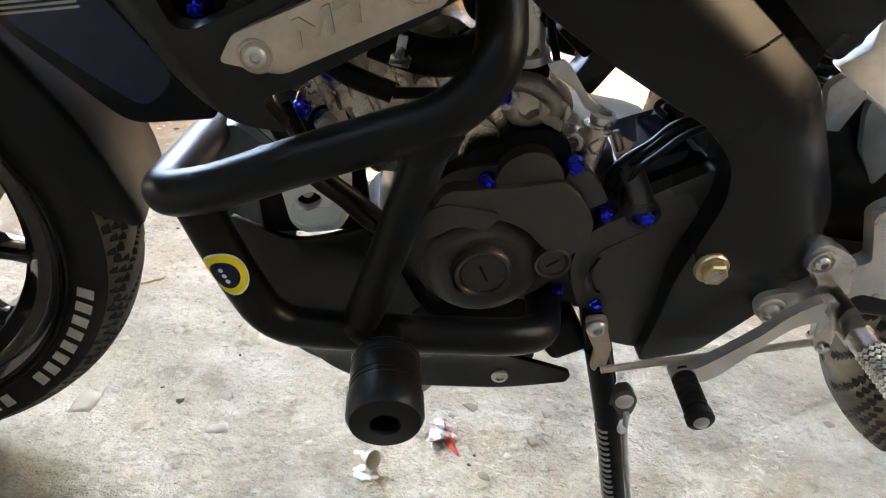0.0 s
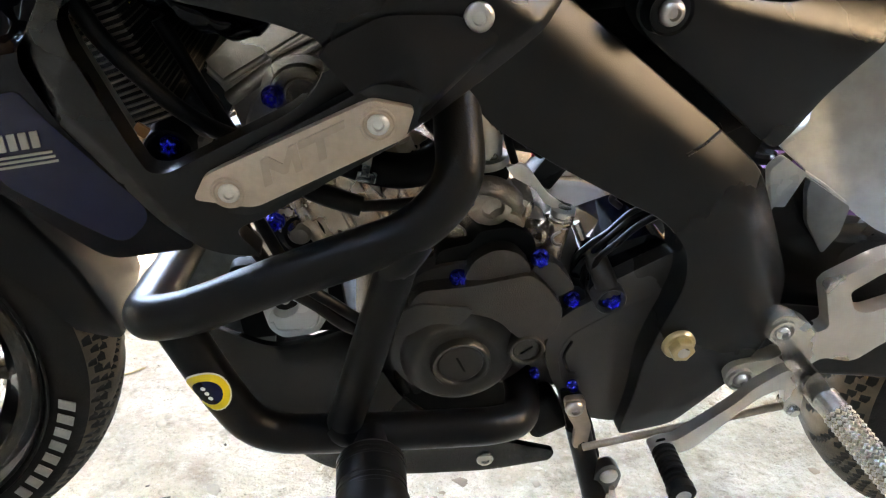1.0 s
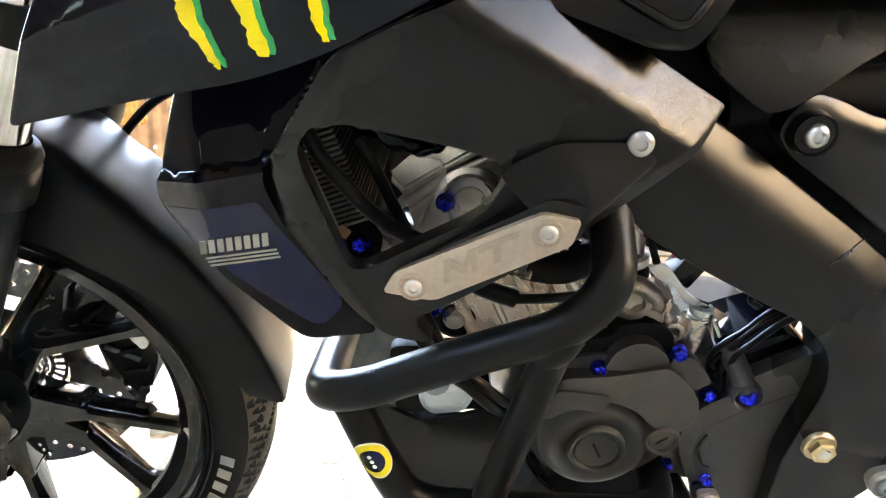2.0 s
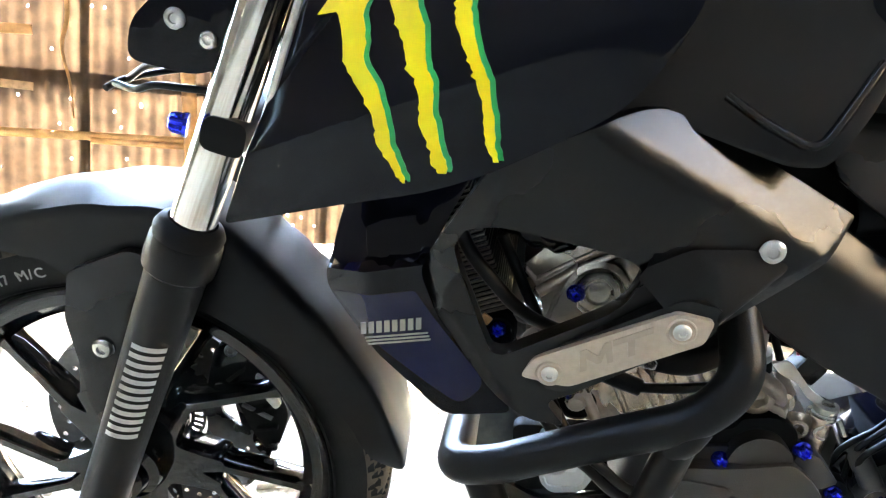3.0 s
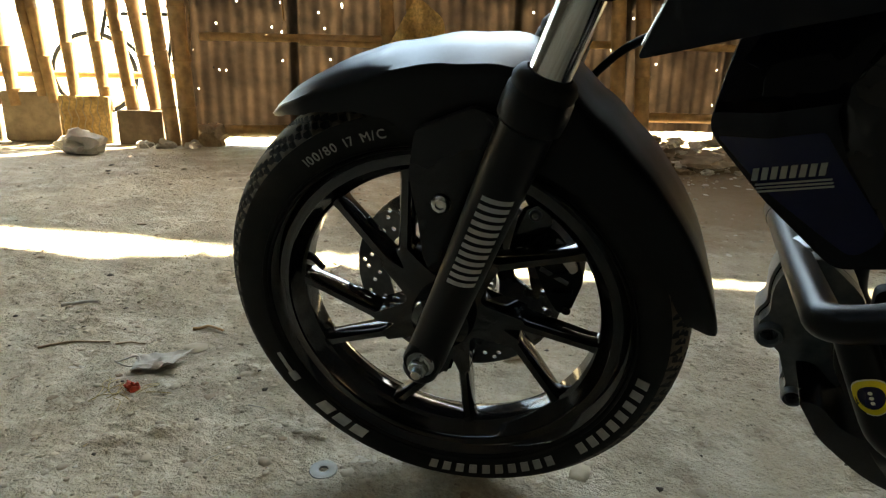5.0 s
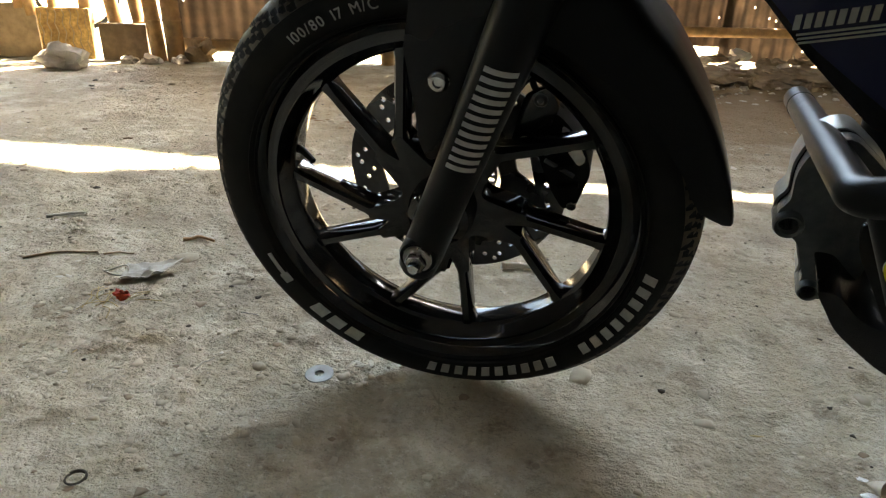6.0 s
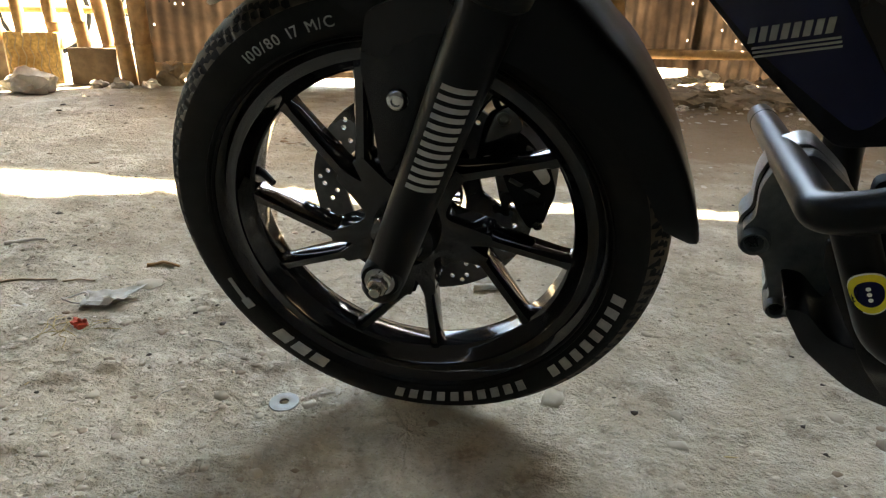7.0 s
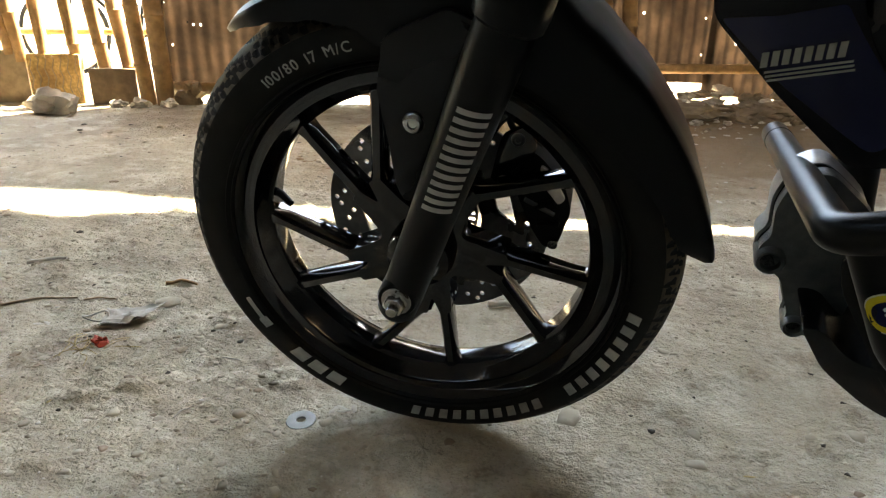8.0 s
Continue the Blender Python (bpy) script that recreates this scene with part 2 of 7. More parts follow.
def tube_bm(path, r, sides=16, taper=None, bm=None, flat=1.0):
    """A round bar along a path; r is one radius or one for each end."""
    bm = bm or bmesh.new()
    path = [Vector(q) for q in path]
    n = len(path)
    up = None
    rings = []
    for i, q in enumerate(path):
        d = (path[min(i + 1, n - 1)] - path[max(i - 1, 0)]).normalized()
        if up is None:
            up = d.orthogonal().normalized()
        up = (up - d * up.dot(d)).normalized()
        side = d.cross(up)
        t = i / max(n - 1, 1)
        rr = r if not isinstance(r, tuple) else r[0] + (r[1] - r[0]) * t
        rings.append([q + rr * (math.cos(2 * math.pi * k / sides) * up + flat * math.sin(2 * math.pi * k / sides) * side) for k in range(sides)])
    return ring_loft(bm, rings)


def lathe_bm(profile, sides=48, axis="y", bm=None, closed=False):
    """Turns a profile of (radius, along) pairs about an axis."""
    bm = bm or bmesh.new()
    rings = []
    for k in range(sides):
        a = 2 * math.pi * k / sides
        c, s = math.cos(a), math.sin(a)
        rings.append([{"y": (r * c, w, r * s), "z": (r * c, r * s, w), "x": (w, r * c, r * s)}[axis] for r, w in profile])
    vs = [[bm.verts.new(p) for p in r] for r in rings]
    m = len(profile)
    for i in range(sides):
        a, b = vs[i], vs[(i + 1) % sides]
        for j in range(m if closed else m - 1):
            j2 = (j + 1) % m
            bm.faces.new((a[j], b[j], b[j2], a[j2]))
    bmesh.ops.remove_doubles(bm, verts=bm.verts, dist=1e-6)
    return bm


def round_poly(pts, radius=0.01, steps=4):
    """Corners of a flat outline rounded; a third number in a point is that corner's own radius."""
    out = []
    k = len(pts)
    for i in range(k):
        a, b, c = Vector(pts[i - 1][:2]), Vector(pts[i][:2]), Vector(pts[(i + 1) % k][:2])
        r = pts[i][2] if len(pts[i]) > 2 else radius
        d1, d2 = a - b, c - b
        r = min(r, d1.length * 0.45, d2.length * 0.45)
        if r < 1e-4:
            out.append(b)
            continue
        s, e = b + d1.normalized() * r, b + d2.normalized() * r
        for j in range(steps + 1):
            t = j / steps
            out.append((1 - t) ** 2 * s + 2 * t * (1 - t) * b + t * t * e)
    return out


def panel_bm(outline, y, thick=0.004, holes=(), bevel=0.002, shape=None, cuts=0, radius=0.01, steps=4, seg=2, creases=()):
    """A moulded panel: an outline in (x, z), thick towards +y from y, edges rounded. shape(x, z) gives the bow of its face in y, creases the lines along which it folds."""
    bm = bmesh.new()
    edges = []
    for loop in (outline, *holes):
        pts = round_poly(loop, radius, steps)
        vs = [bm.verts.new((q.x, 0, q.y)) for q in pts]
        edges += [bm.edges.new((vs[i], vs[(i + 1) % len(vs)])) for i in range(len(vs))]
    bmesh.ops.triangle_fill(bm, use_beauty=True, edges=edges, normal=(0, -1, 0))
    if cuts:
        size = (0.05, 0.03, 0.018, 0.012, 0.009)[min(cuts, 4)]
        for _ in range(7):
            inner = [e for e in bm.edges if e.calc_length() > size]
            if not inner:
                break
            bmesh.ops.subdivide_edges(bm, edges=inner, cuts=1)
            bmesh.ops.triangulate(bm, faces=[f for f in bm.faces if len(f.verts) > 3])
            bmesh.ops.beautify_fill(bm, faces=bm.faces, edges=[e for e in bm.edges if len(e.link_faces) == 2])
            free = [v for v in bm.verts if not v.is_boundary]
            for _ in range(4):
                bmesh.ops.smooth_vert(bm, verts=free, factor=0.5, use_axis_x=True, use_axis_y=False, use_axis_z=True)
    for p, q in creases:
        geom = list(bm.verts) + list(bm.edges) + list(bm.faces)
        bmesh.ops.bisect_plane(bm, geom=geom, dist=1e-5, plane_co=(p[0], 0, p[1]), plane_no=(q[1] - p[1], 0, p[0] - q[0]))
    front = list(bm.faces)
    got = bmesh.ops.extrude_face_region(bm, geom=front)
    back = [v for v in got["geom"] if isinstance(v, bmesh.types.BMVert)]
    for v in back:
        v.co.y += thick
    bmesh.ops.recalc_face_normals(bm, faces=bm.faces)
    if bevel:
        rim = [e for e in bm.edges if len(e.link_faces) == 2 and e.calc_face_angle(0) > 1.0 and abs(e.verts[0].co.y - e.verts[1].co.y) < 1e-6]
        bmesh.ops.bevel(bm, geom=rim, offset=bevel, segments=seg, profile=0.6, affect="EDGES", clamp_overlap=True)
    for v in bm.verts:
        v.co.y += y + (shape(v.co.x, v.co.z) if shape else 0.0)
    return bm


def box_bm(sx, sy, sz, m=Matrix.Identity(4), bevel=0.0, bm=None, seg=2):
    own = bmesh.new()
    bmesh.ops.create_cube(own, size=1.0)
    for v in own.verts:
        v.co = Vector((v.co.x * sx, v.co.y * sy, v.co.z * sz))
    if bevel:
        bmesh.ops.bevel(own, geom=list(own.edges), offset=bevel, segments=seg, profile=0.6, affect="EDGES", clamp_overlap=True)
    own.transform(m)
    if bm is None:
        return own
    return join_bm(bm, own)


def join_bm(bm, *others):
    for o in others:
        me = bpy.data.meshes.new("joint")
        o.to_mesh(me)
        o.free()
        bm.from_mesh(me)
        bpy.data.meshes.remove(me)
    return bm


def stick(a, b):
    """A pose at a whose y axis points to b."""
    a, b = Vector(a), Vector(b)
    return Matrix.Translation(a) @ (b - a).to_track_quat("Y", "Z").to_matrix().to_4x4()

# ---- ground ----
def axis_steps(runs, far):
    """Grid lines: runs of (from, to, step), then ever wider steps to the horizon."""
    out = []
    for lo, hi, step in runs:
        out += list(np.arange(lo, hi - 1e-6, step))
    out.append(runs[-1][1])
    step, a, b = 0.05, out[0], out[-1]
    while b < far:
        step *= 1.35
        b += step
        a -= step
        out = [a] + out + [b]
    return out


def ground_height(x, y):
    near = max(0.0, 1.0 - math.hypot(x, y - 1.0) / 9.0)
    rough = noise.fractal(Vector((x * 3.1, y * 3.1, 0.3)), 1.0, 2.1, 3) * 0.006
    patch = 0.55 + 0.9 * max(0.0, noise.noise(Vector((x * 1.7, y * 1.7, 9.1))) + 0.25)
    fine = noise.fractal(Vector((x * 17, y * 17, 4.7)), 0.7, 2.3, 5) * 0.0050 * patch
    lumps = max(0.0, noise.noise(Vector((x * 30, y * 30, 7.7))) - 0.34) * 0.017 * patch
    fine += lumps
    crumbly = min(1.0, max(0.0, (-0.12 - x) / 0.35))
    fine += crumbly * max(0.0, noise.noise(Vector((x * 21, y * 21, 3.1))) - 0.22) * 0.026 * patch
    calm = min(1.0, math.hypot(x - 0.02, y - 0.07) / 0.25)
    return (rough + fine) * near * calm - 0.002


def build_ground():
    xs = axis_steps(((-3.8, -1.4, 0.026), (-1.4, 1.1, 0.0085), (1.1, 2.2, 0.026)), 400)
    ys = axis_steps(((-0.7, -0.5, 0.026), (-0.5, 0.9, 0.0085), (0.9, 3.2, 0.026)), 400)
    verts = [(x, y, ground_height(x, y)) for y in ys for x in xs]
    k = len(xs)
    faces = [(j * k + i, j * k + i + 1, (j + 1) * k + i + 1, (j + 1) * k + i) for j in range(len(ys) - 1) for i in range(k - 1)]
    me = bpy.data.meshes.new("ground")
    me.from_pydata(verts, [], faces)
    me.materials.append(M_GROUND)
    me.shade_smooth()
    return tagged(new("ground", me), "uneven packed earth floor with dust and grit", "ground", kind="structure")


build_ground()

# ---- the shed: a line of wall at the back, its frame's x along the wall, y outwards ----
WALL = pose(-2.8, 2.6, 0, 0, 0, 25)
PITCH = 0.076


def bamboo_bm(a, b, r, knots=0.28, sides=12, wob=0.006, seed=1):
    """A bamboo pole with swollen knots and a slight bow."""
    rnd = random.Random(seed)
    a, b = Vector(a), Vector(b)
    length = (b - a).length
    d = (b - a).normalized()
    u = d.orthogonal().normalized()
    w = d.cross(u)
    bm = bmesh.new()
    rings, at, knot = [], 0.0, rnd.uniform(0.05, knots)
    marks = [(0.0, 0.0)]
    while knot < length - 0.03:
        marks += [(knot - 0.012, 0.0), (knot, 0.13), (knot + 0.012, 0.0)]
        knot += knots * rnd.uniform(0.8, 1.2)
    marks.append((length, 0.0))
    ph = rnd.uniform(0, 6)
    for s, swell in marks:
        t = s / length
        c = a + d * s + u * math.sin(t * 5 + ph) * wob + w * math.cos(t * 4 + ph) * wob
        rr = r * (1 + swell) * (1.05 - 0.12 * t)
        rings.append([c + rr * (math.cos(2 * math.pi * k / sides) * u + math.sin(2 * math.pi * k / sides) * w) for k in range(sides)])
    return ring_loft(bm, rings)


def tin_sheet_bm(x0, x1, z0, z1, y, seed):
    """A corrugated sheet, a little dented."""
    bm = bmesh.new()
    nx = max(8, int((x1 - x0) / PITCH * 8))
    nz = max(4, int((z1 - z0) / 0.013))
    grid = []
    for j in range(nz + 1):
        z = z0 + (z1 - z0) * j / nz
        row = []
        for i in range(nx + 1):
            x = x0 + (x1 - x0) * i / nx
            dent = noise.noise(Vector((x * 1.6 + seed, z * 1.6, seed))) * 0.02
            edge = 0.012 * noise.noise(Vector((x * 6, seed, 2.2))) if j in (0, nz) else 0
            row.append(bm.verts.new((x, y + 0.009 * math.sin(2 * math.pi * x / PITCH) + dent, z + edge)))
        grid.append(row)
    rnd = random.Random(seed)
    gone = {(rnd.randrange(2, nz - 2), rnd.randrange(2, nx - 2)) for _ in range(int(15 * (z1 - z0)))}
    for j in range(nz):
        for i in range(nx):
            if (j, i) not in gone:
                bm.faces.new((grid[j][i], grid[j][i + 1], grid[j + 1][i + 1], grid[j + 1][i]))
    bmesh.ops.solidify(bm, geom=list(bm.faces), thickness=0.0012)
    return bm


def build_wall():
    wall = thing("wall_north", "rusty brown corrugated tin wall on bamboo rails", "wall", WALL, kind="structure")
    x = 0.06
    seed = 3
    while x < 6.2:
        w = random.Random(seed).uniform(0.62, 0.82)
        for z0, z1, y in ((0.0, 1.02, 0.012), (0.94, 1.85, 0.03)):
            part("tin_sheet", tin_sheet_bm(x - 0.03, x + w, z0 + (0.14 if z0 == 0.0 and 2.6 < x + w / 2 < 3.7 else 0.05 if seed % 2 else 0.0), z1, y + 0.004 * (seed % 3), seed), M_TIN, wall, smooth=60)
            seed += 1
        x += w - 0.02
    # above the sheets, unseen panels added up to the roof block the sky but for one light gap
    for x0, x1, z0 in ((-4.4, 0.4, 1.86), (3.1, 6.3, 1.80)):
        part("sky_blocker", box_bm(x1 - x0, 0.02, 5.38 - z0, pose((x0 + x1) / 2, 0.06, (5.38 + z0) / 2)), M_TIN, wall, smooth=0)
    for z, x0, x1, r in ((0.66, 0.15, 6.3, 0.024), (1.5, 0.0, 6.3, 0.028), (0.10, 0.2, 1.7, 0.032), (0.235, 2.5, 6.3, 0.03)):
        part("rail", bamboo_bm((x0, -0.035, z), (x1, -0.045, z + 0.02), r, seed=int(z * 100)), M_BAMBOO, wall)
    part("rail", bamboo_bm((0.75, -0.07, 0.635), (1.9, -0.075, 0.65), 0.018, seed=8), M_BAMBOO, wall)
    for x, lean, r in ((-0.05, 0.16, 0.042), (0.05, 0.06, 0.05), (1.32, 0.14, 0.042), (1.44, 0.05, 0.03), (2.78, 0.22, 0.045), (2.94, 0.24, 0.045), (4.35, 0.0, 0.05), (6.2, 0.0, 0.05)):
        part("post", bamboo_bm((x, -0.08, 0), (x - lean, -0.06, 2.45), r, knots=0.34, seed=int(x * 50) + 40), M_BAMBOO, wall, "upright bamboo post")
    part("batten", box_bm(0.46, 0.022, 0.045, pose(0.23, -0.06, 0.925, 0, 2, 0), 0.004), M_PLANK, wall, "pale wooden batten")
    part("batten", box_bm(0.46, 0.022, 0.055, pose(0.23, -0.06, 1.215, 0, -2, 0), 0.006), M_BAMBOO, wall, "split bamboo batten")
    part("batten", box_bm(0.012, 0.012, 0.72, pose(0.09, -0.03, 0.87, 0, 2, 0), 0.002), M_PLANK, wall)
    part("strip", tube_bm(smooth_path([(0.60, -0.05, 1.75), (0.63, -0.05, 1.35), (0.60, -0.05, 1.15), (0.64, -0.05, 0.95), (0.655, -0.05, 0.76)]), (0.018, 0.006), 8, flat=0.3), M_BAMBOO, wall, "pale split bamboo strip")
    sack = part("hanging_sack", panel_bm([(1.20, 0.40, 0.02), (1.28, 0.62, 0.05), (1.45, 0.92, 0.03), (1.62, 0.80, 0.05), (1.66, 0.42, 0.03)], -0.16, 0.07, bevel=0.015, cuts=2, shape=lambda x, z: 0.03 * math.sin(x * 40 + z * 9)), M_SACK, wall, "brown sacking hung against the tin")
    return wall


build_wall()


def build_fence():
    fence = thing("fence", "open fence of upright bamboo poles over low panels", "fence", WALL, kind="structure")
    rnd = random.Random(11)
    feet = [(-0.16, 0.12, 0.20), (-0.30, 0.10, 0.20), (-0.46, 0.07, 0.26), (-0.64, 0.06, 0.29), (-0.78, 0.09, 0.30), (-0.85, 0.08, 0.34)]
    feet += [(-1.0 - 0.17 * k + rnd.uniform(-0.03, 0.03), rnd.uniform(0.05, 0.12), 0.28) for k in range(19)]
    for x, lean, z in feet:
        part("pole", bamboo_bm((x + lean * 0.1, 0.0, z - 0.06), (x - lean * 2.6, 0.02, 2.45), rnd.uniform(0.031, 0.041), knots=0.3, seed=int(-x * 90)), M_BAMBOO, fence)
    for z in (0.40, 1.00, 1.7):
        part("rail", bamboo_bm((-4.3, 0.07, z), (0.0, 0.07, z + 0.02), 0.022, seed=int(z * 70)), M_BAMBOO, fence)
    part("low_panel", box_bm(0.27, 0.05, 0.21, pose(-0.245, -0.05, 0.105, 2, 0, 3), 0.010), M_BOARD, fence, "dark mud-caked board")
    sack = part("low_panel", box_bm(0.31, 0.05, 0.29, pose(-0.585, -0.02, 0.145, 0, 0, -2), 0.015), M_SACK, fence, "patterned woven sack tied along the foot")
    for i in range(7):
        x = -0.585 - 0.13 + 0.043 * i
        part("sack_stripe", tube_bm([(x + 0.008 * math.sin(k * 1.57), -0.047, 0.02 + 0.026 * k) for k in range(11)], 0.0035, 6), M_MUD, sack, "dark woven chain pattern")
    part("low_panel", box_bm(0.34, 0.05, 0.31, pose(-0.92, 0.0, 0.155, 0, 0, 1), 0.02), M_MUD, fence)
    part("low_panel", box_bm(3.2, 0.05, 0.32, pose(-2.72, 0.02, 0.16, 0, 0, 0), 0.02), M_MUD, fence)
    return fence


build_fence()


ROOF_Z = 5.4


def build_shell():
    """Unseen plain walls beside and behind, and a tin roof with a slit between two sheets, added to shape the light."""
    # the unseen wall behind has one opening, placed to put sheen on the bodywork
    for name, m, size in (("wall_south", pose(-0.60, -5.6, 2.69), (7.60, 0.06, 5.38)), ("wall_south_far", pose(5.255, -5.6, 2.69), (2.09, 0.06, 5.38)), ("opening_foot", pose(3.705, -5.6, 0.55), (1.01, 0.06, 1.1)), ("opening_head", pose(3.705, -5.6, 4.09), (1.01, 0.06, 2.58)), ("wall_west", pose(-4.4, -2.85, 2.69), (0.06, 5.4, 5.38)), ("wall_east", pose(6.3, -2.8, 2.69), (0.06, 5.5, 5.38))):
        tagged(part(name, box_bm(*size, WALL @ m), M_SHELL), "unseen plain dark wall added to hold back fill light", "wall", kind="structure")
    # sunlit mud wall added outside the opening as a warm reflector
    tagged(part("bounce_wall", box_bm(14.0, 0.25, 5.6, WALL @ pose(2.0, -8.6, 2.8)), M_MUD), "unseen mud wall added to bounce warm sunlight through the opening", "wall", kind="structure")
    rise = ROOF_Z / math.tan(radians(SUN_ELEV))
    sx, sy = math.sin(radians(SUN_TURN)) * rise, math.cos(radians(SUN_TURN)) * rise
    # where sun falls on the earth: a strip narrowing to the right, and the yard past the shed's corner
    near = [(-3.6, 0.15), (-2.9, 0.33), (-2.3, 0.45), (-1.75, 0.57), (-1.35, 0.62), (-1.05, 0.79), (-0.6, 0.88), (0.2, 1.10), (0.65, 1.255), (1.3, 1.44)]
    far = [(-3.6, 0.36), (-2.9, 0.50), (-2.3, 0.62), (-1.75, 0.76), (-1.45, 0.84), (-1.05, 0.86), (-0.6, 1.00), (0.2, 1.16), (0.65, 1.285), (1.3, 1.46)]
    near = [(x + sx, y + sy) for x, y in near]
    far = [(x + sx, y + sy) for x, y in far]
    bm = bmesh.new()

    def sheet(loop):
        low = [bm.verts.new((x, y, ROOF_Z)) for x, y in loop]
        top = [bm.verts.new((x, y, ROOF_Z + 0.02)) for x, y in loop]
        bm.faces.new(low)
        bm.faces.new(top[::-1])
        for i in range(len(loop)):
            j = (i + 1) % len(loop)
            bm.faces.new((low[i], low[j], top[j], top[i]))

    # the slit opens into a missing sheet, placed to sun the earth behind the bike
    gap = [(1.55 + sx, 1.56 + sy), (1.95 + sx, 1.62 + sy), (2.25 + sx, 2.60 + sy), (1.80 + sx, 2.55 + sy)]
    # the eaves run along the back wall, EAVES outside it
    wx, wy = math.cos(radians(25)), math.sin(radians(25))
    p = (-2.8 - 5.2 * wx - wy * EAVES, 2.6 - 5.2 * wy + wx * EAVES)
    q = (p[0] + 15.2 * wx, p[1] + 15.2 * wy)
    corner = (p[0] + (near[0][1] - p[1]) * wx / wy, near[0][1])
    sheet([(-4.8, -3.95), (q[0], -0.2), (q[0], gap[1][1]), gap[1], gap[0]] + near[::-1] + [corner, p])
    sheet([corner, near[0]] + far + [gap[3], gap[2], (q[0], gap[2][1]), q])
    sheet([gap[1], (q[0], gap[1][1]), (q[0], gap[2][1]), gap[2]])
    # the roof stays out of view; its height and gaps only steer the light
    roof = part("ceiling", bm, M_ROOF, smooth=0)
    return tagged(roof, "unseen dull brown tin roof added to block sun and sky", "roof", kind="structure")


build_shell()

# ---- the motorcycle ----
LEAN_DEG, STEER_DEG, HUB_Z = 14.96, 7.06, 0.298
BIKE = pose(0, 0.2878 * math.tan(radians(LEAN_DEG)), 0, LEAN_DEG)
FRONT_WORLD = Matrix.Translation((0, 0, 0.2878)) @ pose(0, 0, 0, 0, 0, STEER_DEG) @ pose(0, 0, 0, LEAN_DEG) @ Matrix.Translation((0, 0, -HUB_Z))
FRONT = BIKE.inverted() @ FRONT_WORLD
bike = thing("motorcycle", "black naked motorcycle with blue anodised bolts on its side stand", "motorcycle", BIKE)


def front_part(name, bm, mat, label="", smooth=38, across=0.0):
    ob = part(name, bm, mat, bike, label, smooth)
    ob.matrix_basis = FRONT @ Matrix.Translation((0, across, 0))
    return ob


def tyre_bm(outer, half, bead, hub, steps=600):
    """A tyre with rounded crown, bulging sidewall and slanting tread grooves; its tread faces take the second material."""
    h = outer - bead
    prof = [(bead - 0.004, -half * 0.66), (bead + 0.004, -half * 0.80), (bead + 0.2 * h, -half * 0.93), (bead + 0.42 * h, -half), (bead + 0.58 * h, -half * 0.985), (bead + 0.66 * h, -half * 0.96)]
    tread = 26
    for i in range(1, tread):
        u = -1 + 2 * i / tread
        prof.append((bead + 0.66 * h + 0.34 * h * (1 - abs(u) ** 2.3), half * 0.96 * math.copysign(abs(u) ** 0.92, u)))
    prof += [(r, -y) for r, y in prof[5::-1]]
    bm = bmesh.new()
    rows, cut = [], set()
    for k in range(steps):
        a = 2 * math.pi * k / steps
        row = []
        for j, (r, y) in enumerate(prof):
            u = abs(y / half)
            if u < 0.955 and r > bead + 0.6 * h:
                along = k / steps * 34 + 2.1 * u * u + (0.5 if y > 0 else 0)
                ph = along % 1.0
                if (ph < 0.20 and 0.16 < u < 0.90) or (abs(ph - 0.58) < 0.09 and 0.66 < u < 0.94):
                    r -= 0.0036
                    cut.add((k, j))
            row.append(bm.verts.new((r * math.cos(a), y, hub + r * math.sin(a))))
        rows.append(row)
    for k in range(steps):
        a, b = rows[k], rows[(k + 1) % steps]
        for j in range(len(prof) - 1):
            f = bm.faces.new((a[j], b[j], b[j + 1], a[j + 1]))
            f.material_index = 1 if 5 <= j < len(prof) - 6 and (k, j) not in cut else 0
    return bm


def lifted(bm, z, x=0.0, y=0.0):
    bmesh.ops.translate(bm, verts=bm.verts, vec=(x, y, z))
    return bm


front_tyre = front_part("tyre", tyre_bm(0.292, 0.048, 0.221, HUB_Z), M_RUBBER, "black road tyre with white sidewall lettering, dusty tread", smooth=50, across=0.011)
front_tyre.data.materials.append(M_TREAD)


def arc_bar_bm(r0, r1, a0, a1, y0, y1, slant=0.0, hub=HUB_Z, lift=0.0012):
    """A short printed bar on a tyre wall, between two radii and two angles."""
    bm = bmesh.new()
    vs = []
    n = 3
    for lay in (0, lift):
        for i in range(n + 1):
            for r, y, s in ((r0, y0, 0), (r1, y1, slant)):
                a = radians(a0 + (a1 - a0) * i / n + s)
                vs.append(bm.verts.new((r * math.cos(a), y - lay, hub + r * math.sin(a))))
    k = 2 * (n + 1)
    for i in range(n):
        q = 2 * i
        bm.faces.new((vs[k + q], vs[k + q + 1], vs[k + q + 3], vs[k + q + 2]))
    for i in range(n):
        q = 2 * i
        bm.faces.new((vs[q], vs[q + 2], vs[k + q + 2], vs[k + q]))
        bm.faces.new((vs[q + 1], vs[k + q + 1], vs[k + q + 3], vs[q + 3]))
    bm.faces.new((vs[0], vs[1], vs[k + 1], vs[k]))
    bm.faces.new((vs[2 * n], vs[k + 2 * n], vs[k + 2 * n + 1], vs[2 * n + 1]))
    return bm


def tyre_word(count, start, step, r0=0.2410, r1=0.2560, width=0.58):
    for i in range(count):
        a = start + i * step
        part("lettering", arc_bar_bm(r0, r1, a, a + step * width, -0.0476, -0.0481, slant=-0.8), M_PRINT, front_tyre, "white printed sidewall bar", smooth=0)


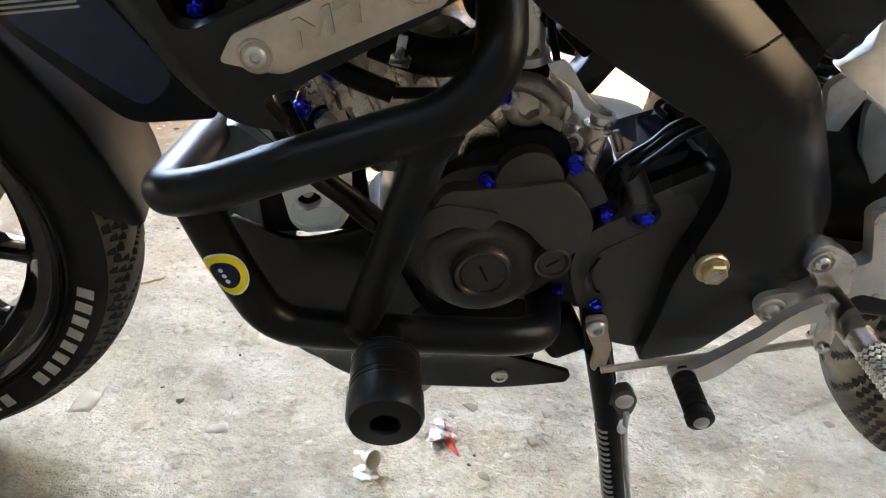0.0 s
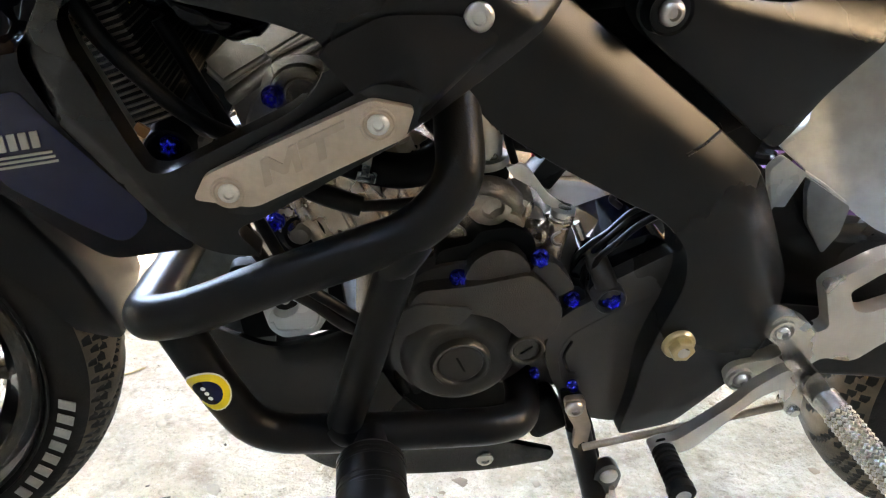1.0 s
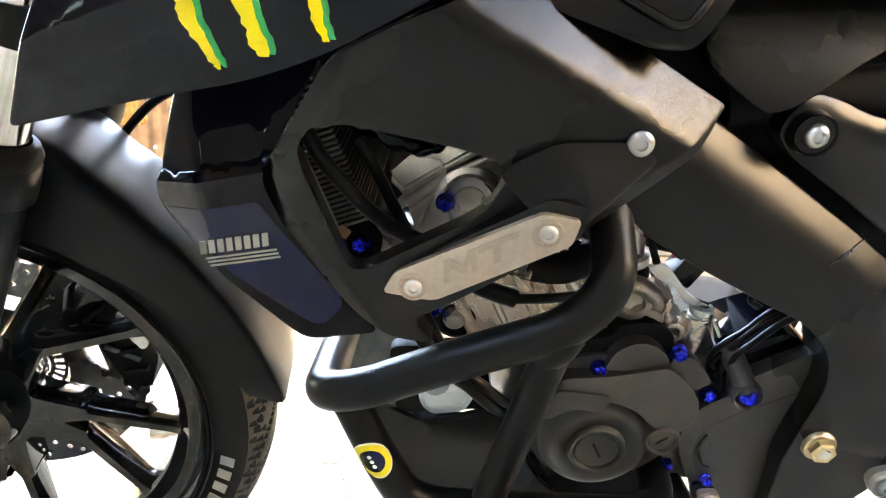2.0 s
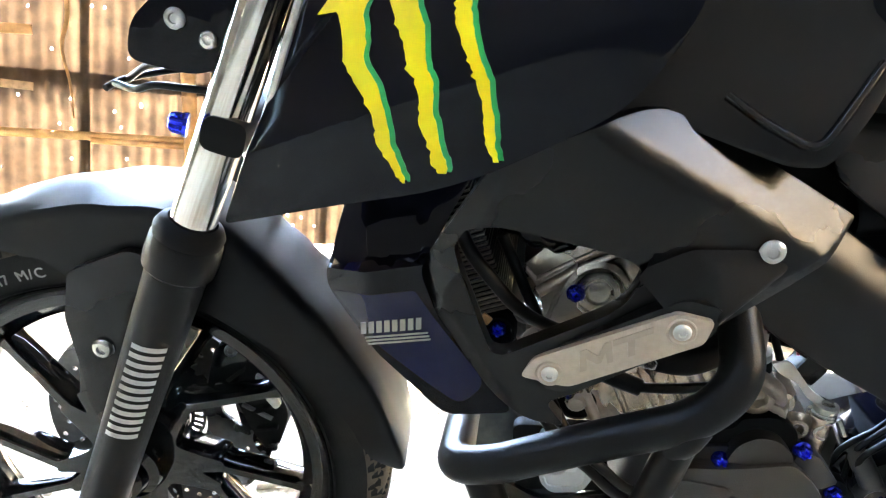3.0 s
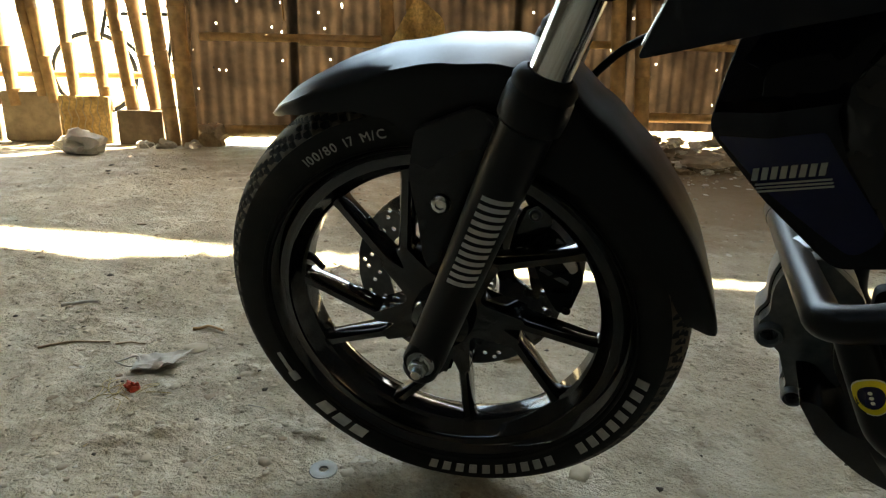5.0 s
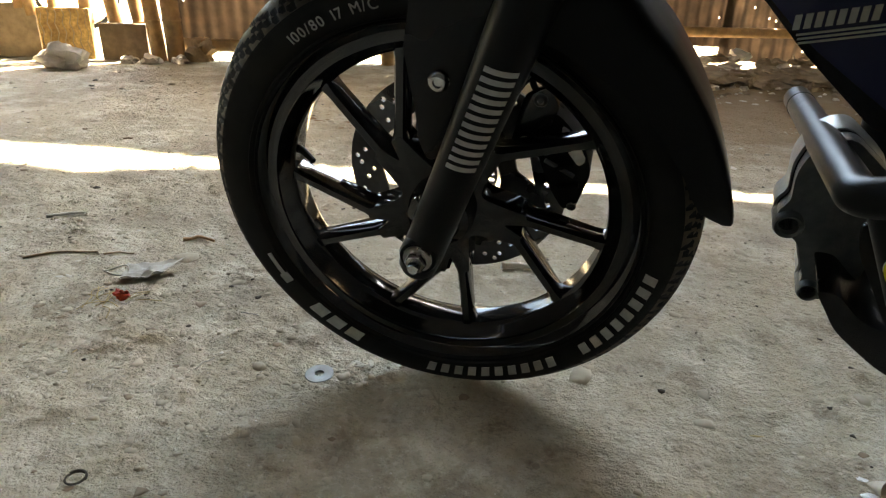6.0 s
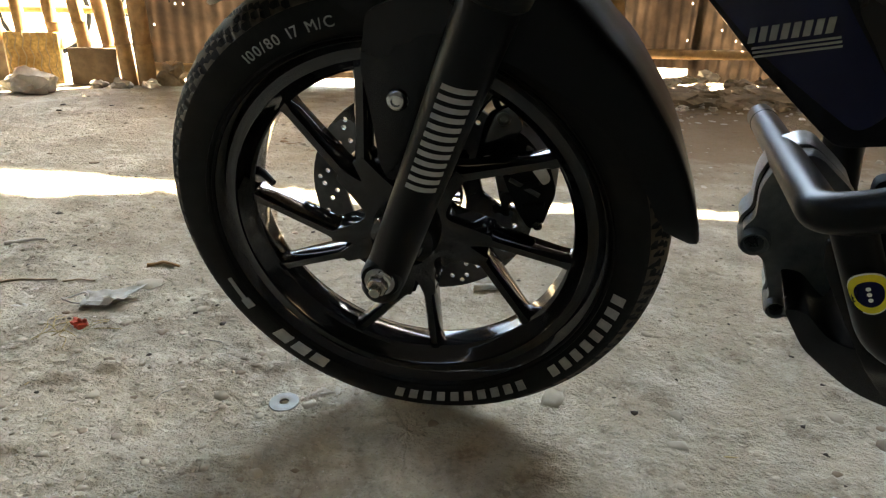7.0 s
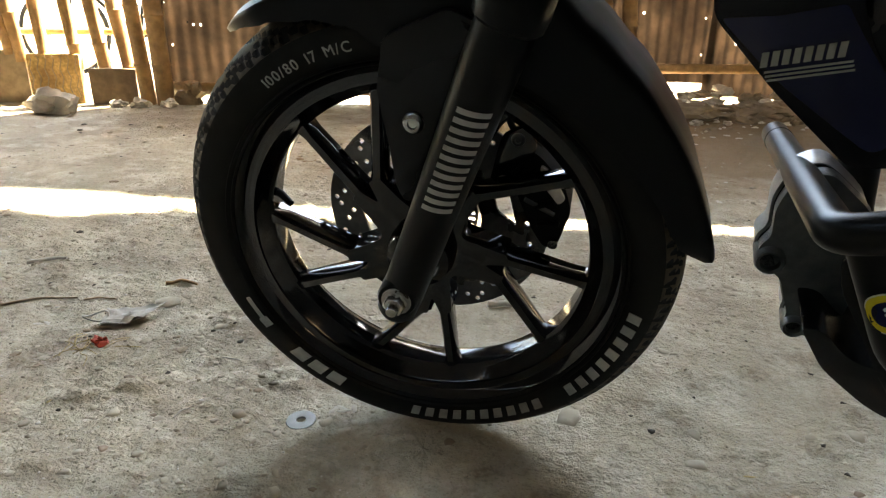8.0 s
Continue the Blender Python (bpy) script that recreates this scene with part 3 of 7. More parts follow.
# rings moulded in the tyre wall
for r in (0.232, 0.2265):
    bm = lathe_bm([(r - 0.0016, -0.0425 - (r - 0.222) * 0.5), (r, -0.0455 - (r - 0.222) * 0.5), (r + 0.0016, -0.0432 - (r - 0.222) * 0.5)], 96)
    part("bead_ring", lifted(bm, HUB_Z), M_RUBBER, front_tyre)


def glyphs(text, size, mat, parent, place):
    """Writing in the built-in font, one mesh for each character; place(advance) gives its pose."""
    adv = 0.0
    for ch in text:
        if ch == " ":
            adv += size * 0.42
            continue
        cu = bpy.data.curves.new("character", "FONT")
        cu.body, cu.size, cu.extrude, cu.offset = ch, size, 0.0005, 0.0
        ob = bpy.data.objects.new("character", cu)
        scene.collection.objects.link(ob)
        bpy.context.view_layer.update()
        me = bpy.data.meshes.new_from_object(ob.evaluated_get(bpy.context.evaluated_depsgraph_get()))
        w = max((v.co.x for v in me.vertices), default=size * 0.3)
        bpy.data.objects.remove(ob)
        bpy.data.curves.remove(cu)
        me.materials.clear()
        me.materials.append(mat)
        got = new("character", me)
        got.parent = parent
        got.matrix_basis = place(adv)
        adv += w + size * 0.13


def on_tyre(r, start):
    def place(adv):
        a = start - adv / r
        up = Vector((math.cos(a), -0.13, math.sin(a))).normalized()
        right = Vector((math.sin(a), 0, -math.cos(a)))
        out = right.cross(up)
        m = Matrix((right, up, out)).transposed().to_4x4()
        m.translation = Vector((r * math.cos(a), -0.0508, HUB_Z + r * math.sin(a)))
        return m
    return place


glyphs("100/80 17 M/C", 0.0152, M_PRINT, front_tyre, on_tyre(0.243, radians(126.0)))

# rim: barrel with two stepped lips
rim_prof = [(0.2245, -0.0435), (0.2275, -0.0405), (0.2225, -0.036), (0.2130, -0.0335), (0.2045, -0.0345), (0.2035, -0.031), (0.1975, -0.026), (0.1945, -0.018), (0.1895, -0.014), (0.1885, 0.0)]
rim_prof = rim_prof + [(r, -y) for r, y in rim_prof[-2::-1]] + [(0.2165, 0.036), (0.2105, 0.02), (0.2085, 0.0), (0.2105, -0.02), (0.2165, -0.036)]
front_rim = front_part("wheel", lifted(lathe_bm(rim_prof, 128, closed=True), HUB_Z), M_RIM, "gloss black ten-spoke cast alloy wheel", across=0.011)
SPOKE_TURN, SPOKE_HALF = 117.8, 16.0


def polar(r, deg, y=0.0):
    return Vector((r * math.cos(radians(deg)), y, HUB_Z + r * math.sin(radians(deg))))


def spoke_bm(a, b, w0, w1, d0, d1):
    """A tapered bar with chamfered edges from a to b, wide in the wheel's plane, deep along the axle."""
    bm = bmesh.new()
    d = (b - a).normalized()
    side = d.cross(Vector((0, 1, 0)))
    rings = []
    for t in (0, 0.12, 0.5, 0.86, 1.0):
        c = a.lerp(b, t)
        flare = 1.45 if t in (0, 1.0) else 1.0
        w, dp = (w0 + (w1 - w0) * t) * 0.5 * flare, (d0 + (d1 - d0) * t) * 0.5
        ch = 0.3
        rings.append([c + side * sx * w + Vector((0, sy * dp, 0)) for sx, sy in ((-1, -1 + ch), (-1 + ch * 1.4, -1), (1 - ch * 1.4, -1), (1, -1 + ch), (1, 1 - ch), (1 - ch, 1), (-1 + ch, 1), (-1, 1 - ch))])
    return ring_loft(bm, rings)


for k in range(5):
    mid = SPOKE_TURN + 72 * k
    part("spoke", spoke_bm(polar(0.090, mid + 5.0, -0.004), polar(0.194, mid - SPOKE_HALF, -0.002), 0.0150, 0.0135, 0.034, 0.028), M_RIM, front_rim)
    part("spoke", spoke_bm(polar(0.090, mid + 21.0, -0.004), polar(0.194, mid + SPOKE_HALF - 0.5, -0.002), 0.0150, 0.0135, 0.034, 0.028), M_RIM, front_rim)
star = []
for k in range(5):
    for r, a, soft in ((0.047, -23, 0.02), (0.066, -8, 0.012), (0.099, -0.5, 0.004), (0.100, 7.5, 0.003), (0.074, 13, 0.005), (0.100, 18, 0.003), (0.099, 26, 0.004), (0.066, 35, 0.012)):
        q = polar(r, SPOKE_TURN + 72 * k + a)
        star.append((q.x, q.z, soft))
part("hub_star", panel_bm(star, -0.021, 0.036, bevel=0.006, seg=3), M_RIM, front_rim)
hub_prof = [(0.012, -0.062), (0.024, -0.062), (0.027, -0.052), (0.036, -0.046), (0.040, -0.030), (0.038, 0.03), (0.034, 0.048), (0.03, 0.06), (0.012, 0.062)]
part("hub", lifted(lathe_bm(hub_prof, 40), HUB_Z), M_RIM, front_rim)
part("valve_stem", tube_bm([polar(0.192, 164.5, -0.004), polar(0.183, 164.6, -0.006), polar(0.166, 165.2, -0.016)], (0.0055, 0.0038), 10), M_DARK, front_rim)


def circle(r, n, cx=0.0, cz=0.0, turn=0.0):
    return [(cx + r * math.cos(2 * math.pi * i / n + turn), cz + r * math.sin(2 * math.pi * i / n + turn), 0.0) for i in range(n)]


# disc with drilled holes and cut-out windows
holes = []
for k in range(18):
    for j, (r, off) in enumerate(((0.1105, 0), (0.1195, 6), (0.1305, 14), (0.1265, -4)) if k % 2 else ((0.1125, 0), (0.1225, 7), (0.1320, 12))):
        a = radians(20 * k + off)
        holes.append(circle(0.0033, 8, r * math.cos(a), r * math.sin(a)))
for k in range(6):
    a = 60 * k + 8
    holes.append([((r * math.cos(radians(a + d))), r * math.sin(radians(a + d)), 0.004) for r, d in ((0.078, 2), (0.099, -10), (0.101, 20), (0.090, 34))])
holes.append(circle(0.056, 32))
disc = front_part("brake_disc", lifted(panel_bm(circle(0.1405, 72), 0.052, 0.0045, holes, bevel=0), HUB_Z), M_DISC, "dark drilled steel brake disc", across=0.008)
sensor = []
for k in range(30):
    a0 = radians(12 * k)
    sensor.append([(r * math.cos(a0 + d), r * math.sin(a0 + d), 0.0) for r, d in ((0.036, 0), (0.046, 0), (0.046, 0.11), (0.036, 0.11))])
part("sensor_ring", lifted(panel_bm(circle(0.05, 48), 0.064, 0.002, sensor + [circle(0.031, 32)], bevel=0), HUB_Z), M_STEEL, disc)
# caliper behind the disc
cal = front_part("brake_caliper", panel_bm([(0.092, 0.415), (0.125, 0.405), (0.155, 0.37), (0.165, 0.335), (0.150, 0.285), (0.135, 0.283), (0.118, 0.312), (0.100, 0.36)], 0.035, 0.055, bevel=0.006), M_DARK, "black brake caliper with a bright clip")
part("clip", panel_bm([(0.128, 0.395), (0.142, 0.382), (0.158, 0.352), (0.150, 0.345), (0.130, 0.372)], 0.030, 0.006, bevel=0.001), M_STEEL, cal)
part("bolt", lifted(lathe_bm([(0.0, 0.028), (0.006, 0.028), (0.006, 0.04), (0.0, 0.04)], 12), 0.292, 0.146), M_STEEL, cal)
# sidewall words as plain printed bars, and the turning arrow
tyre_word(8, -10.0, -4.5)
tyre_word(10, -53.5, -4.35)
tyre_word(3, 241.5, -6.8, 0.2330, 0.2535, 0.74)
part("arrow", arc_bar_bm(0.2425, 0.2475, 200.0, 208.0, -0.0474, -0.0478), M_PRINT, front_tyre, smooth=0)
part("arrow", arc_bar_bm(0.2390, 0.2510, 208.0, 211.5, -0.0472, -0.0479), M_PRINT, front_tyre, smooth=0)

# ---- fork, mudguard, lamp bracket ----
FORK_FOOT, FORK_SLOPE = Vector((0.0, 0.0, 0.298)), 0.385


def on_fork(z, y, dx=0.0):
    return Vector(((z - FORK_FOOT.z) * FORK_SLOPE + dx, y, z))


def along_fork(profile, y, z0, sides=32):
    """A turned body about the fork's line: (radius, length above z0 along the line)."""
    d = Vector((FORK_SLOPE, 0, 1)).normalized()
    base = on_fork(z0, y)
    bm = lathe_bm(profile, sides, "z")
    bm.transform(Matrix.Translation(base) @ d.to_track_quat("Z", "Y").to_matrix().to_4x4())
    return bm


def fork_leg(y, left):
    low = along_fork([(0.0, -0.030), (0.016, -0.029), (0.021, -0.022), (0.0225, 0.0), (0.0228, 0.10), (0.0245, 0.20), (0.0262, 0.29), (0.0262, 0.302), (0.0305, 0.306), (0.0315, 0.318), (0.0305, 0.334), (0.0275, 0.339), (0.0, 0.339)], y, 0.298)
    low_ob = front_part("fork_leg", low, M_FORK, "satin black fork leg with chrome tube")
    part("dust_seal", along_fork([(0.021, 0.334), (0.029, 0.335), (0.030, 0.343), (0.0265, 0.350), (0.0208, 0.353)], y, 0.298), M_DARK, low_ob)
    part("fork_tube", along_fork([(0.0, 0.32), (0.0193, 0.32), (0.0193, 0.70), (0.0, 0.70)], y, 0.298, 40), M_CHROME, low_ob, "polished chrome fork tube")
    if left:
        part("axle_boss", lifted(lathe_bm([(0.0, y - 0.021), (0.0195, y - 0.021), (0.0215, y - 0.017), (0.0215, y + 0.03), (0.0, y + 0.03)], 32), 0.304), M_FORK, low_ob)
        part("washer", lifted(lathe_bm([(0.0, y - 0.0235), (0.0155, y - 0.0235), (0.0158, y - 0.021), (0.0, y - 0.021)], 28), 0.304), M_STEEL, low_ob)
        part("axle_nut", lifted(lathe_bm([(0.0, y - 0.033), (0.0105, y - 0.033), (0.0122, y - 0.0305), (0.0122, y - 0.0235), (0.0, y - 0.0235)], 6), 0.304), M_STEEL, low_ob, "bright hexagonal axle nut")
        part("axle_end", lifted(lathe_bm([(0.0, y - 0.042), (0.0055, y - 0.0415), (0.0066, y - 0.039), (0.0066, y - 0.031), (0.0, y - 0.031)], 20), 0.304), M_STEEL, low_ob)
        # the maker's word as plain slanted bars up the leg
        d = Vector((FORK_SLOPE, 0, 1)).normalized()
        side = Vector((d.z, 0, -d.x))
        for i in range(6):
            for part_s, wide in ((0.0, 0.0052), (0.0092, 0.0052)):
                s0 = 0.1270 + i * 0.0186 + part_s
                bm = bmesh.new()
                rings = []
                for t in (0, 0.5, 1):
                    ring = []
                    for a in np.linspace(-28, 42, 7):
                        r = 0.0232 + s0 * 0.011
                        c = Vector((0, y, 0.298)) + d * (s0 + wide * t + 0.0022 * a / 35) + side * r * math.sin(radians(a)) + Vector((0, -r * math.cos(radians(a)), 0))
                        ring.append(bm.verts.new(c))
                    rings.append(ring)
                for a, b in zip(rings, rings[1:]):
                    for k in range(6):
                        bm.faces.new((a[k], a[k + 1], b[k + 1], b[k]))
                bmesh.ops.solidify(bm, geom=list(bm.faces), thickness=0.0006)
                part("lettering", bm, M_WHITE, low_ob, "silver-white printed bar")
    return low_ob


fork_leg(-0.097, True)
fork_leg(0.097, False)


def step_curve(keys, at):
    """A smooth value between keys (place, value)."""
    for (p, u), (q, v) in zip(keys, keys[1:]):
        if at <= q:
            t = max(0.0, (at - p) / (q - p))
            t = t * t * (3 - 2 * t)
            return u + (v - u) * t
    return keys[-1][1]


def mudguard_bm():
    """A shell bent round the wheel: crown, shoulder and side skirts, deeper behind."""
    crown = [(0, 0.314), (8, 0.3175), (20, 0.319), (30, 0.3225), (42, 0.331), (52, 0.340), (60, 0.335), (70, 0.322), (80, 0.314), (92, 0.3095), (107, 0.310), (119, 0.313)]
    skirt = [(0, 0.308), (4, 0.303), (12, 0.294), (20, 0.283), (28, 0.270), (34, 0.250), (42, 0.236), (70, 0.248), (98, 0.264), (110, 0.272), (115, 0.279), (118, 0.292), (119, 0.302)]
    bm = bmesh.new()
    rows = []
    n = 64
    for i in range(n + 1):
        d = 119.0 * i / n
        a = 127.0 - d
        top, low = step_curve(crown, d), step_curve(skirt, d)
        nose = min(1.0, (d + 1.2) / 13.0) ** 0.5
        tail = min(1.0, (120.0 - d) / 7.0) ** 0.5
        w = 0.064 * nose * (0.84 + 0.16 * tail)
        side = top - low
        soft = [(-0.985, -side), (-1.0, -side * 0.75), (-1.005, -side * 0.48), (-1.0, -min(0.019, side * 0.34)), (-0.965, -min(0.0115, side * 0.24)), (-0.88, -0.0055 * nose), (-0.72, -0.001), (-0.35, 0.0), (0.0, 0.002)]
        sharp = [(-0.985, -side), (-1.0, -side * 0.75), (-1.02, -side * 0.40), (-1.03, -0.018), (-1.03, -0.0095), (-1.0, -0.0065), (-0.80, -0.0045), (-0.40, -0.001), (0.0, 0.001)]
        tight = [(-0.985, -side), (-1.0, -side * 0.75), (-1.005, -side * 0.48), (-1.005, -min(0.012, side * 0.34)), (-1.0, -min(0.0065, side * 0.24)), (-0.975, -0.0025 * nose), (-0.92, -0.0006), (-0.40, 0.0), (0.0, 0.001)]
        k = step_curve([(0, 0.0), (24, 0.0), (32, 1.0), (52, 1.0), (58, 0.0), (119, 0.0)], d)
        end = step_curve([(0, 0.0), (70, 0.0), (92, 1.0), (119, 1.0)], d)
        soft = [(u + (p - u) * end, v + (q - v) * end) for (u, v), (p, q) in zip(soft, tight)]
        sect = [(u + (p - u) * k, v + (q - v) * k) for (u, v), (p, q) in zip(soft, sharp)]
        sect += [(-u, v) for u, v in sect[-2::-1]]
        rows.append([bm.verts.new(polar(top + v, a, u * w + 0.006)) for u, v in sect])
    for a, b in zip(rows, rows[1:]):
        for k in range(len(a) - 1):
            bm.faces.new((a[k], a[k + 1], b[k + 1], b[k]))
    bmesh.ops.recalc_face_normals(bm, faces=bm.faces)
    bmesh.ops.solidify(bm, geom=list(bm.faces), thickness=0.003)
    return bm


guard = front_part("mudguard", mudguard_bm(), M_GUARD, "satin black plastic mudguard over the tyre", smooth=40)
stay = [(-0.014, 0.512), (-0.004, 0.56), (0.055, 0.585), (0.090, 0.57), (0.068, 0.526), (0.040, 0.470), (0.018, 0.412), (0.010, 0.397), (0.003, 0.398), (-0.004, 0.414), (-0.007, 0.458)]
part("stay", panel_bm(stay, -0.0725, 0.010, bevel=0.003, radius=0.008), M_MATT, guard)
part("stay", panel_bm(stay, 0.0625, 0.010, bevel=0.003, radius=0.008), M_MATT, guard)


def button_bolt(parent, at, r, mat, out=Vector((0, -1, 0)), deep=0.006, cup=True, name="bolt", label="", flange=True):
    """A domed socket bolt: flange, dome and a hexagonal recess, facing out."""
    prof = [(0.0, 0.0)]
    if flange:
        prof += [(r * 1.0, 0.0), (r * 1.0, deep * 0.25)]
    prof += [(r * 0.96, deep * 0.45), (r * 0.82, deep * 0.80), (r * 0.60, deep)]
    if cup:
        prof += [(r * 0.46, deep), (r * 0.40, deep * 0.45), (0.0, deep * 0.4)]
    else:
        prof += [(0.0, deep)]
    bm = lathe_bm(prof, 24, "z")
    bm.transform(Matrix.Translation(at) @ Vector(out).to_track_quat("Z", "Y").to_matrix().to_4x4())
    return part(name, bm, mat, parent, label)


button_bolt(guard, (0.019, -0.0735, 0.482), 0.0105, M_STEEL, deep=0.005)
# caliper ribs, pin and carrier
for k in range(4):
    a = 41 - 11 * k
    q = Vector((0.141 * math.cos(radians(a)), 0.0, HUB_Z + 0.141 * math.sin(radians(a))))
    part("rib", box_bm(0.026, 0.010, 0.0055, pose(q.x, 0.032, q.z, 0, -a, 0), 0.002), M_DARK, cal)
part("pad_pin", tube_bm([(0.112, 0.030, 0.350), (0.146, 0.030, 0.332)], 0.0026, 10), M_DISC, cal)
part("bracket", panel_bm([(0.070, 0.36, 0.006), (0.085, 0.425, 0.008), (0.112, 0.440, 0.008), (0.126, 0.415, 0.008), (0.112, 0.395, 0.01), (0.098, 0.35, 0.01)], 0.028, 0.012, bevel=0.003), M_RIM, cal)
for x, z in ((0.104, 0.424), (0.088, 0.372)):
    button_bolt(cal, (x, 0.028, z), 0.0075, M_DISC, deep=0.005)


def fluted_bolt(parent, at, r, out=Vector((0, -1, 0)), deep=0.012, turn=0.0):
    """A blue anodised bolt head with scalloped sides and a cut pattern on its face."""
    bm = bmesh.new()
    n = 36
    rings = []
    for rr, h, flute in ((1.0, 0.0, 0.0), (1.0, 0.20, 0.06), (0.90, 0.34, 0.22), (0.88, 0.70, 0.22), (0.74, 0.92, 0.26), (0.52, 1.0, 0.30), (0.40, 0.72, 0.0), (0.18, 0.92, 0.0)):
        rings.append([Vector(((r * rr * (1 - flute * (0.5 + 0.5 * math.cos(6 * a)))) * math.cos(a), (r * rr * (1 - flute * (0.5 + 0.5 * math.cos(6 * a)))) * math.sin(a), h * deep)) for a in [2 * math.pi * k / n + turn for k in range(n)]])
    ring_loft(bm, rings)
    bm.transform(Matrix.Translation(at) @ Vector(out).to_track_quat("Z", "Y").to_matrix().to_4x4())
    return part("bolt", bm, M_BOLT, parent, "blue anodised bolt", smooth=12)


# lower yoke with its clamp bolt
yoke = front_part("fork_yoke", panel_bm([(0.143, 0.695), (0.151, 0.722), (0.184, 0.714), (0.177, 0.686)], -0.118, 0.24, bevel=0.003), M_DARK, "black lower fork yoke")
fluted_bolt(yoke, (0.138, -0.118, 0.712), 0.0095, Vector((-0.95, -0.2, 0.22)), 0.014)
# lamp bracket: two thin loops reaching forwards
for k, (zz, yy) in enumerate(((0.742, -0.030), (0.728, -0.055))):
    part("bracket", tube_bm(bent_path([(0.150, yy, zz - 0.002), (0.085, yy, zz + 0.002), (0.066, yy + 0.01, zz - 0.002 - 0.004 * k), (0.040, yy + 0.028, 0.724)], 0.012), 0.0032, 10), M_TUBE, yoke)
part("bracket", tube_bm(bent_path([(0.150, 0.055, 0.728), (0.085, 0.055, 0.730), (0.055, 0.03, 0.727), (0.036, -0.005, 0.724), (0.030, -0.025, 0.719)], 0.012), 0.0032, 10), M_TUBE, yoke)
lamp = front_part("headlamp_cowl", panel_bm([(0.076, 0.752), (0.082, 0.782), (0.108, 0.806), (0.135, 0.86), (0.21, 0.86), (0.17, 0.755), (0.13, 0.742)], -0.075, 0.15, bevel=0.008, radius=0.012), M_GLOSS, "black headlamp cowl")
button_bolt(lamp, (0.118, -0.075, 0.785), 0.0085, M_STEEL, deep=0.004)
button_bolt(lamp, (0.143, -0.075, 0.770), 0.0075, M_STEEL, deep=0.004)
# steering stem block behind the fork
front_part("steering_stem", tube_bm([(0.185, 0, 0.68), (0.27, 0, 0.88)], 0.03, 20), M_DARK)
# brake hose and wiring behind the leg
front_part("brake_hose", tube_bm(smooth_path([(0.135, 0.07, 0.40), (0.10, 0.075, 0.44), (0.115, 0.07, 0.52), (0.175, 0.06, 0.60), (0.235, 0.03, 0.645), (0.27, 0.0, 0.70)]), 0.0045, 10), M_DARK)
front_part("brake_hose", tube_bm(smooth_path([(0.125, 0.06, 0.40), (0.09, 0.062, 0.43), (0.105, 0.06, 0.50)]), 0.004, 10), M_DARK)

# ---- bodywork ----
def lerp_edge(p, q, x, z):
    """Signed distance of (x, z) from the line p-q, positive on its left."""
    dx, dz = q[0] - p[0], q[1] - p[1]
    return (dx * (z - p[1]) - dz * (x - p[0])) / math.hypot(dx, dz)


def scoop_shape(x, z):
    y = 0.09 * (x - 0.45)
    top = max(0.0, lerp_edge((0.455, 0.736), (0.620, 0.648), x, z) + 0.004)
    y += 0.95 * (top * top / 0.020 if top < 0.010 else top - 0.005)
    front = max(0.0, lerp_edge((0.372, 0.615), (0.402, 0.69), x, z)) + max(0.0, lerp_edge((0.430, 0.512), (0.372, 0.605), x, z))
    y += 0.55 * front
    low = max(0.0, lerp_edge((0.60, 0.640), (0.545, 0.600), x, z))
    return y + 0.5 * low * (1 if x > 0.545 else 0)


SCOOP = [(0.350, 0.627, 0.008), (0.396, 0.700, 0.01), (0.434, 0.720, 0.05), (0.478, 0.738, 0.03), (0.506, 0.742, 0.02), (0.570, 0.713, 0.05), (0.645, 0.671, 0.004), (0.622, 0.647, 0.012), (0.600, 0.626, 0.012), (0.560, 0.592, 0.012), (0.548, 0.585, 0.006), (0.464, 0.535, 0.006), (0.446, 0.528, 0.01), (0.462, 0.508, 0.003), (0.437, 0.511, 0.01), (0.409, 0.528, 0.02), (0.364, 0.590, 0.02)]
SCOOP_HOLE = [(0.375, 0.646, 0.005), (0.383, 0.660, 0.006), (0.404, 0.664, 0.01), (0.447, 0.655, 0.03), (0.476, 0.649, 0.01), (0.499, 0.641, 0.006), (0.504, 0.631, 0.008), (0.496, 0.613, 0.012), (0.484, 0.602, 0.02), (0.415, 0.566, 0.004), (0.405, 0.567, 0.005), (0.397, 0.586, 0.02)]
scoop = part("air_scoop", panel_bm(SCOOP, -0.150, 0.016, [SCOOP_HOLE], bevel=0.004, shape=scoop_shape, cuts=4, seg=3, creases=(((0.372, 0.615), (0.402, 0.69)), ((0.430, 0.512), (0.372, 0.605)), ((0.60, 0.640), (0.545, 0.600)))), M_MATT, bike, "matt black plastic air scoop with an open window", smooth=40)
# raised facet at the scoop's lower corner
facet = bmesh.new()
fv = [facet.verts.new(p) for p in ((0.496, -0.1485, 0.637), (0.532, -0.1445, 0.655), (0.572, -0.140, 0.656), (0.598, -0.1375, 0.645), (0.562, -0.1405, 0.606), (0.546, -0.1455, 0.592), (0.522, -0.158, 0.612), (0.546, -0.1480, 0.646), (0.584, -0.1425, 0.640), (0.553, -0.1640, 0.612))]
for f in ((0, 1, 7), (1, 2, 8, 7), (2, 3, 8), (3, 4, 9, 8), (4, 5, 9), (5, 6, 7, 9), (6, 0, 7), (7, 8, 9)):
    facet.faces.new([fv[i] for i in f])
for v in facet.verts:
    v.co.y -= 0.0018
bmesh.ops.bevel(facet, geom=[e for e in facet.edges if len(e.link_faces) == 2], offset=0.004, segments=3, profile=0.5, affect="EDGES")
part("facet", facet, M_MATT, scoop, smooth=60)
